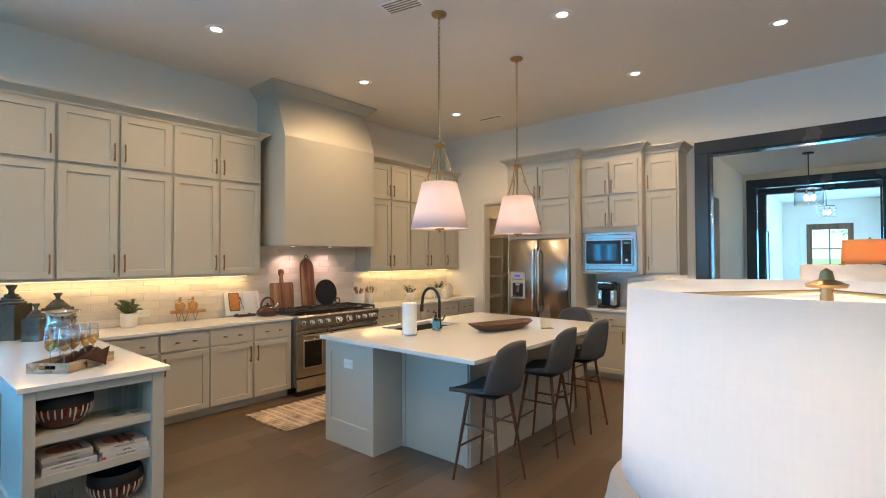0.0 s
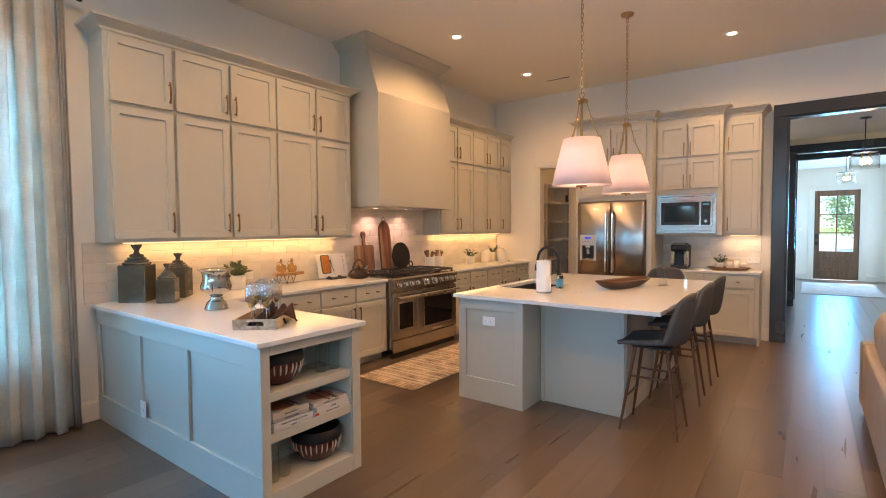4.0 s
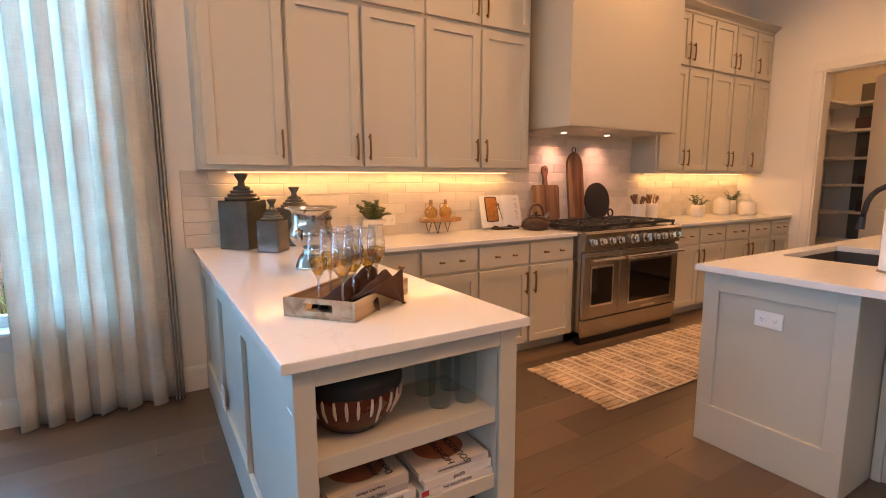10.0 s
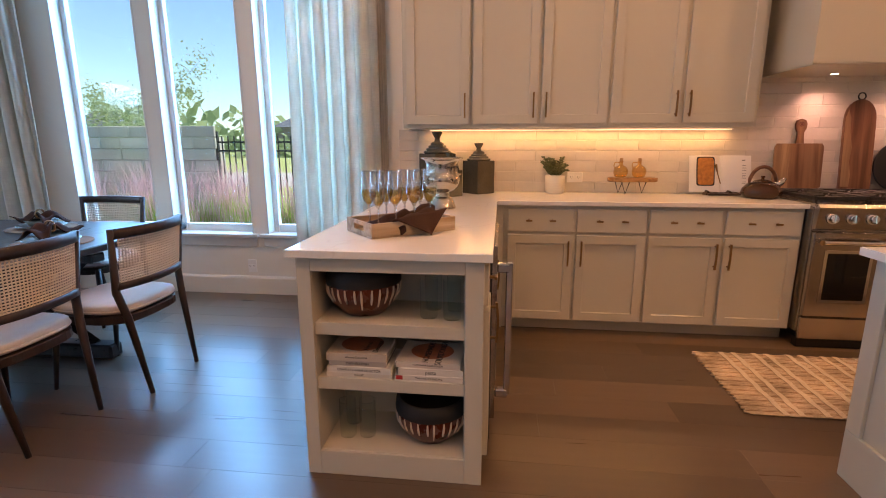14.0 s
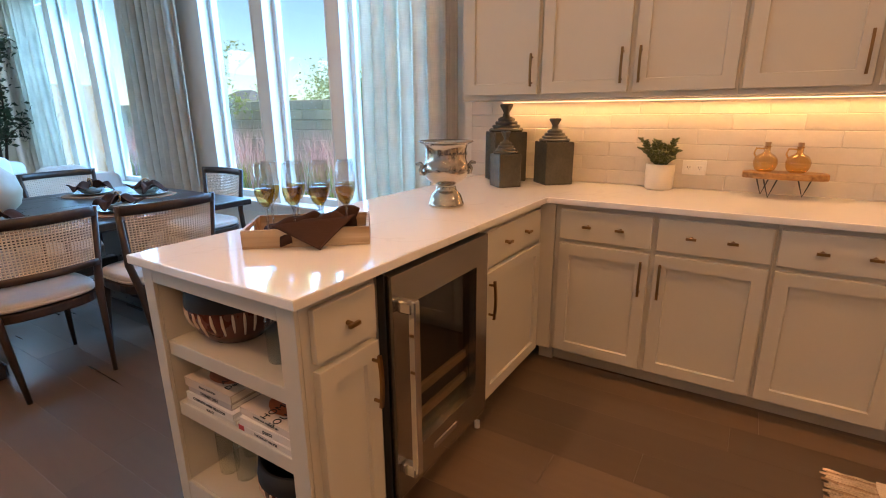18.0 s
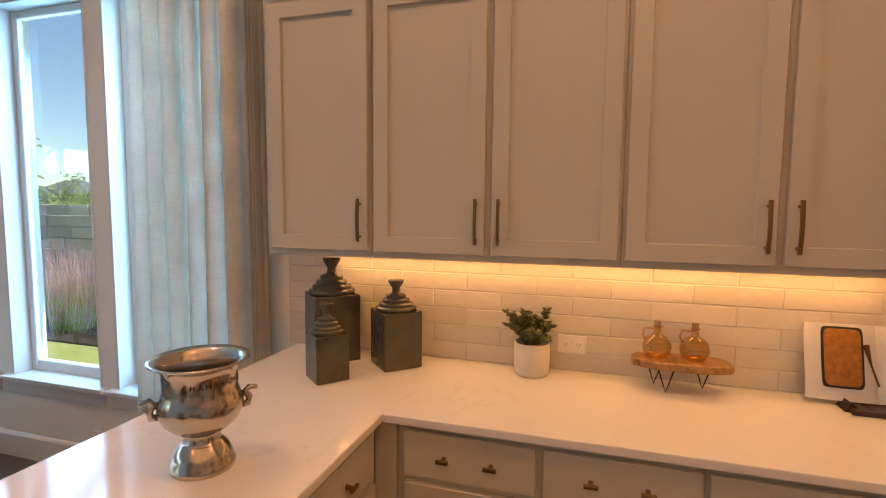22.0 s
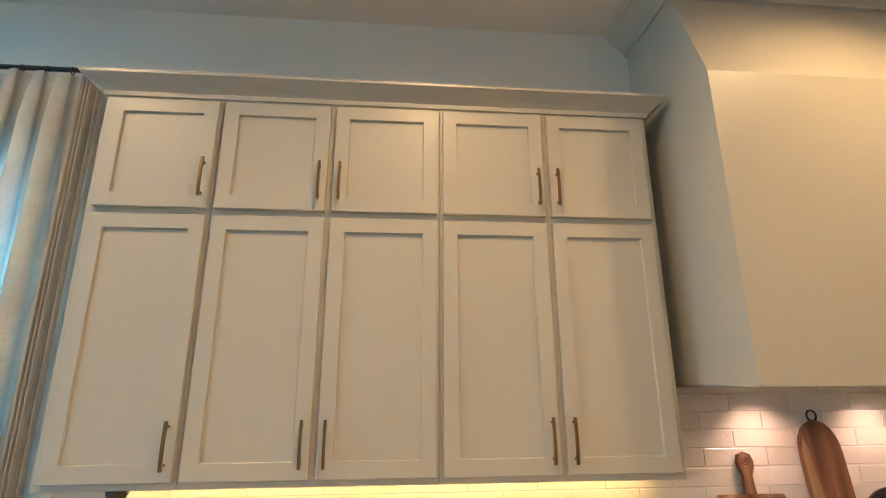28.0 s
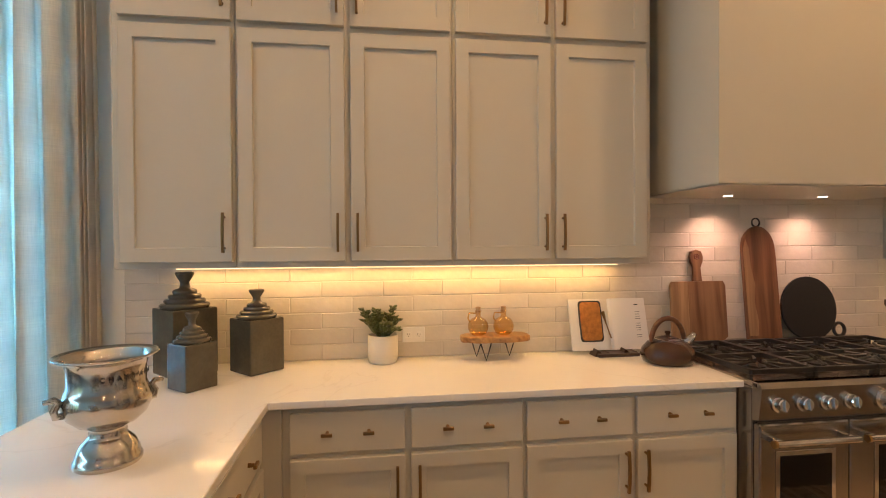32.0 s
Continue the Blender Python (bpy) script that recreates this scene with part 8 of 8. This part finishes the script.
for k in range(5200):
    y = q.uniform(-110, 90)
    x = -48 - abs(q.gauss(0, 9)) + 5 * math.sin(y / 11)
    h = 2.6 + 1.5 * math.sin(y / 7.0) + 1.0 * math.sin(y / 2.9)
    c = Vector((x, y, GZ + abs(q.gauss(0, 0.5)) * max(0.8, h)))
    d = Vector((q.gauss(0, 1), q.gauss(0, 1), q.gauss(0, 1))).normalized()
    s = d.cross(Vector((q.gauss(0, 1), q.gauss(0, 1), 1))).normalized()
    i = len(verts)
    sz = q.uniform(0.5, 1.1)
    verts += [tuple(c), tuple(c + d * sz + s * sz * 0.6), tuple(c + d * sz * 2), tuple(c + d * sz - s * sz * 0.6)]
    faces.append((i, i + 1, i + 2, i + 3))
me = bpy.data.meshes.new("far_woods")
me.from_pydata(verts, [], faces)
me.materials.append(TREELEAF)
tagged(part("far_woods", me, None), "low line of trees beyond the road", "woods", kind="stuff")
ROOF = mat("slate roof", (0.12, 0.13, 0.15), 0.8, var=0.15, scale=2)
BRICKF = mat("house brick", (0.35, 0.28, 0.22), 0.9, var=0.15, scale=3)
for x, y, w, d, h in ((-60, -48, 9, 7, 3.2), (-62, -20, 10, 7, 3.4), (-66, 6, 9, 8, 3.2), (-64, -80, 10, 8, 3.4)):
    hs = thing("house", (x, y, GZ), 0, "far single-storey house with a dark hipped roof", "house", "far houses")
    part("wall", box(-d / 2, d / 2, -w / 2, w / 2, 0, h), BRICKF, hs)
    bm = bmesh.new()
    a = [bm.verts.new(p) for p in ((-d / 2 - 0.5, -w / 2 - 0.5, h), (d / 2 + 0.5, -w / 2 - 0.5, h), (d / 2 + 0.5, w / 2 + 0.5, h), (-d / 2 - 0.5, w / 2 + 0.5, h))]
    r = [bm.verts.new(p) for p in ((0, -w / 2 + 3, h + 2.4), (0, w / 2 - 3, h + 2.4))]
    for f in ((a[0], a[1], r[0]), (a[1], a[2], r[1], r[0]), (a[2], a[3], r[1]), (a[3], a[0], r[0], r[1]), (a[3], a[2], a[1], a[0])):
        bm.faces.new(f)
    part("roof", bm, ROOF, hs)
    for k in (-2.5, 0, 2.5):
        part("window", box(d / 2, d / 2 + 0.03, k - 0.5, k + 0.5, 1.0, 2.2), DARKGLASS, hs)
# terracotta garden wall south of the house
tw2 = thing("brick_wall", (-4.5, -11.0, GZ), 0, "sunlit terracotta brick garden wall", "brick wall", kind="structure")
TBRICK = mat("terracotta brick", (0.42, 0.17, 0.10), 0.9, var=0.2, scale=6, bump=0.5, bump_scale=40)
part("core", box(-4, 8, -0.3, -0.02, 0, 2.2), STONE[2], tw2)
brick_me = None
for r in range(12):
    for c in range(11):
        x = -2.6 + 0.40 * c + (0.2 if r % 2 else 0)
        if brick_me is None:
            ob = part("brick", box(0, 0.385, -0.02, 0.03, 0, 0.165, 0.008), TBRICK, tw2, at=(x, 0, 0.185 * r))
            brick_me = ob.data
        else:
            part("brick", brick_me, None, tw2, at=(x, 0, 0.185 * r))
# fill lamps added outside the unseen east openings to brighten passage and entry
for x, y, l in ((1.9, 11.05, 0.8), (0.82, 14.4, 1.8)):
    lamp("entry_fill_light", "AREA", 7 * l, (0.50, 0.76, 1.0), pose(x, y, 1.55, 0, 90, 0), 2.0, l)
lamp("front_door_sky", "AREA", 16, SKYBLUE, pose(-0.41, EY1 + 0.10, 1.53, -90, 0, 0), 0.68, 1.5)
structure("driveway", box(-9, 9, EY1 + 0.2, EY1 + 90, GZ + 0.01, GZ + 0.10, 0.01), mat("pale drive", (0.50, 0.48, 0.45), 0.9, var=0.1, scale=1.5), "pale concrete drive before the front door", "driveway")

# ---- ceiling lights ----
CANGLOW = glow("can lamp", (1.0, 0.80, 0.55), 4)
# the cans at y 0.4 and 0.45 are unseen, added to brighten wall and island
for x, y in ((-4.2, 2.24), (-4.22, 3.98), (-4.22, 5.70), (-1.72, 4.03), (-1.72, 5.80), (-0.33, 5.42), (-1.72, 2.2), (-0.33, 3.0), (-4.2, 0.4), (-1.72, 0.45), (1.6, 3.0), (1.6, 0.0)):
    c = thing("recessed_light", (x, y, CZ), 0, "round white recessed ceiling light, lit warm", "ceiling light", "recessed lights")
    part("trim_ring", lathe([(0.046, -0.002), (0.052, -0.007), (0.085, -0.006), (0.09, 0.0)], 28, cap=False), WHITE, c)
    part("lens", lathe([(0.0005, -0.003), (0.047, -0.003)], 28, cap=False), CANGLOW, c, "glowing lens")
    lamp("can_lamp", "SPOT", CANW, WARM, pose(x, y, CZ - 0.02), 0.05, cone=165, blend=1.0)

# ---- floor planks ----
plank_mesh = {}


def plank(length, w=0.19):
    key = round(length, 3)
    if key not in plank_mesh:
        bm = box(-w / 2 + 0.0002, w / 2 - 0.0002, 0.0002, length - 0.0002, -0.02, 0.0, 0.0005)
        me = bpy.data.meshes.new("plank")
        bm.to_mesh(me)
        bm.free()
        me.materials.append(FLOOR)
        plank_mesh[key] = me
    return plank_mesh[key]


slabs = structure("subfloor", box(WX - 0.2, EX + 0.2, SY - 0.2, EY1 + 0.15, -0.16, -0.019), mat("subfloor", (0.10, 0.07, 0.045), 0.8), "dark underlay below the planks", "floor")
floor_ob = thing("floor", (0, 0, 0), 0, "matt grey-brown wide oak plank floor", "wood floor", kind="structure")
rng = random.Random(4)
LENGTHS = (1.45, 1.75, 2.05, 2.3)


def lay(x0, x1, y0, y1, singly):
    rest = None if singly else bmesh.new()
    x = x0
    while x < x1 - 0.02:
        y = y0
        first = True
        while y < y1 - 0.001:
            length = LENGTHS[rng.randrange(4)] * (rng.uniform(0.25, 1) if first else 1)
            length = round(min(length, y1 - y), 3)
            if y1 - y - length < 0.25:
                length = round(y1 - y, 3)
            first = False
            if singly:
                part("plank", plank(length), None, floor_ob, at=(x + 0.095, y, 0))
            else:
                box(x + 0.0008, x + 0.1892, y + 0.0008, y + length - 0.0008, -0.02, 0.0, bm=rest)
            y += length
        x += 0.19
    if rest:
        tagged(part("planks", rest, FLOOR, floor_ob), kind="stuff")


lay(WX, 0.45, SY, NY, True)
lay(0.45, EX, SY, NY, False)
lay(-1.9, 1.15, NY, EY1, False)
lay(WX, -1.9, NY, 10.4, False)

# ---- backsplash tiles ----
TILE = mat("handmade tile glaze", (0.70, 0.64, 0.56), 0.15, var=0.07, scale=9, bump=0.75, bump_scale=14, rvar=0.06)
info_nodes = TILE.node_tree
nn, ll = info_nodes.nodes, info_nodes.links
inf, hs, mr = nn.new("ShaderNodeObjectInfo"), nn.new("ShaderNodeHueSaturation"), nn.new("ShaderNodeMapRange")
mr.inputs[3].default_value, mr.inputs[4].default_value = 0.92, 1.06
src = nn["Principled BSDF"].inputs["Base Color"].links[0].from_socket
ll.new(inf.outputs["Random"], mr.inputs[0]), ll.new(mr.outputs[0], hs.inputs["Value"])
ll.new(src, hs.inputs["Color"]), ll.new(hs.outputs[0], nn["Principled BSDF"].inputs["Base Color"])
GROUT = mat("grout", (0.66, 0.61, 0.53), 0.9, var=0.05, scale=60)
TH, TL = 0.0785, 0.304
tile_mesh = {}


def tile(length, seed, height=TH):
    key = (round(length, 3), seed, round(height, 3))
    if key not in tile_mesh:
        q = random.Random(seed)
        l, h = length - 0.0025, height - 0.0025
        w = lambda: q.uniform(-0.0012, 0.0012)
        bm = bmesh.new()
        base = [bm.verts.new((x + w(), 0, z + w())) for x, z in ((0, 0), (l, 0), (l, h), (0, h))]
        mid = [bm.verts.new((v.co.x, -0.0048, v.co.z)) for v in base]
        front = [bm.verts.new((v.co.x + (0.003 if k in (0, 3) else -0.003), -0.0068 + w() * 0.7, v.co.z + (0.003 if k < 2 else -0.003))) for k, v in enumerate(base)]
        for a, b in ((base, mid), (mid, front)):
            for k in range(4):
                bm.faces.new((a[k], a[(k + 1) % 4], b[(k + 1) % 4], b[k]))
        bm.faces.new(front)
        bmesh.ops.recalc_face_normals(bm, faces=bm.faces[:])
        me = bpy.data.meshes.new("tile")
        bm.to_mesh(me)
        bm.free()
        me.materials.append(TILE)
        tile_mesh[key] = me
    return tile_mesh[key]


def tile_field(parent, u0, u1, z0, z1, shift=0.0):
    """Running bond over a field; the parent's local x runs along the wall."""
    q = random.Random(int(u0 * 100))
    row, z = 0, z0
    while z < z1 - 0.01:
        h = min(TH, z1 - z)
        u = u0
        first = TL * (0.5 if row % 2 else 1.0) - shift
        while u < u1 - 0.01:
            l = min(first if u == u0 else TL, u1 - u)
            part("tile", tile(l, q.randrange(4), h), None, parent, at=(u, 0, z))
            u += l
        z += h
        row += 1


bsw = thing("backsplash", (WX + 0.003, 0.0, 0.0), 90, "glossy handmade off-white subway tile backsplash", "backsplash", kind="structure")
part("grout_bed", box(0.70, 6.899, -0.0045, 0.003, 0.915, 1.392, bm=box(3.206, 4.838, -0.0045, 0.003, 1.392, 1.79)), GROUT, bsw)
tile_field(bsw, 0.70, 6.898, 0.9165, 1.3905)
tile_field(bsw, 3.207, 4.837, 1.3915, 1.79, 0.06)
bsn = thing("backsplash", (0, NY - 0.003, 0.0), 0, "glossy handmade off-white tile backsplash of the coffee bar", "backsplash", kind="structure")
part("grout_bed", box(-2.66, -1.47, -0.0045, 0.003, 0.915, 1.368), GROUT, bsn)
tile_field(bsn, -2.66, -1.47, 0.9165, 1.368)
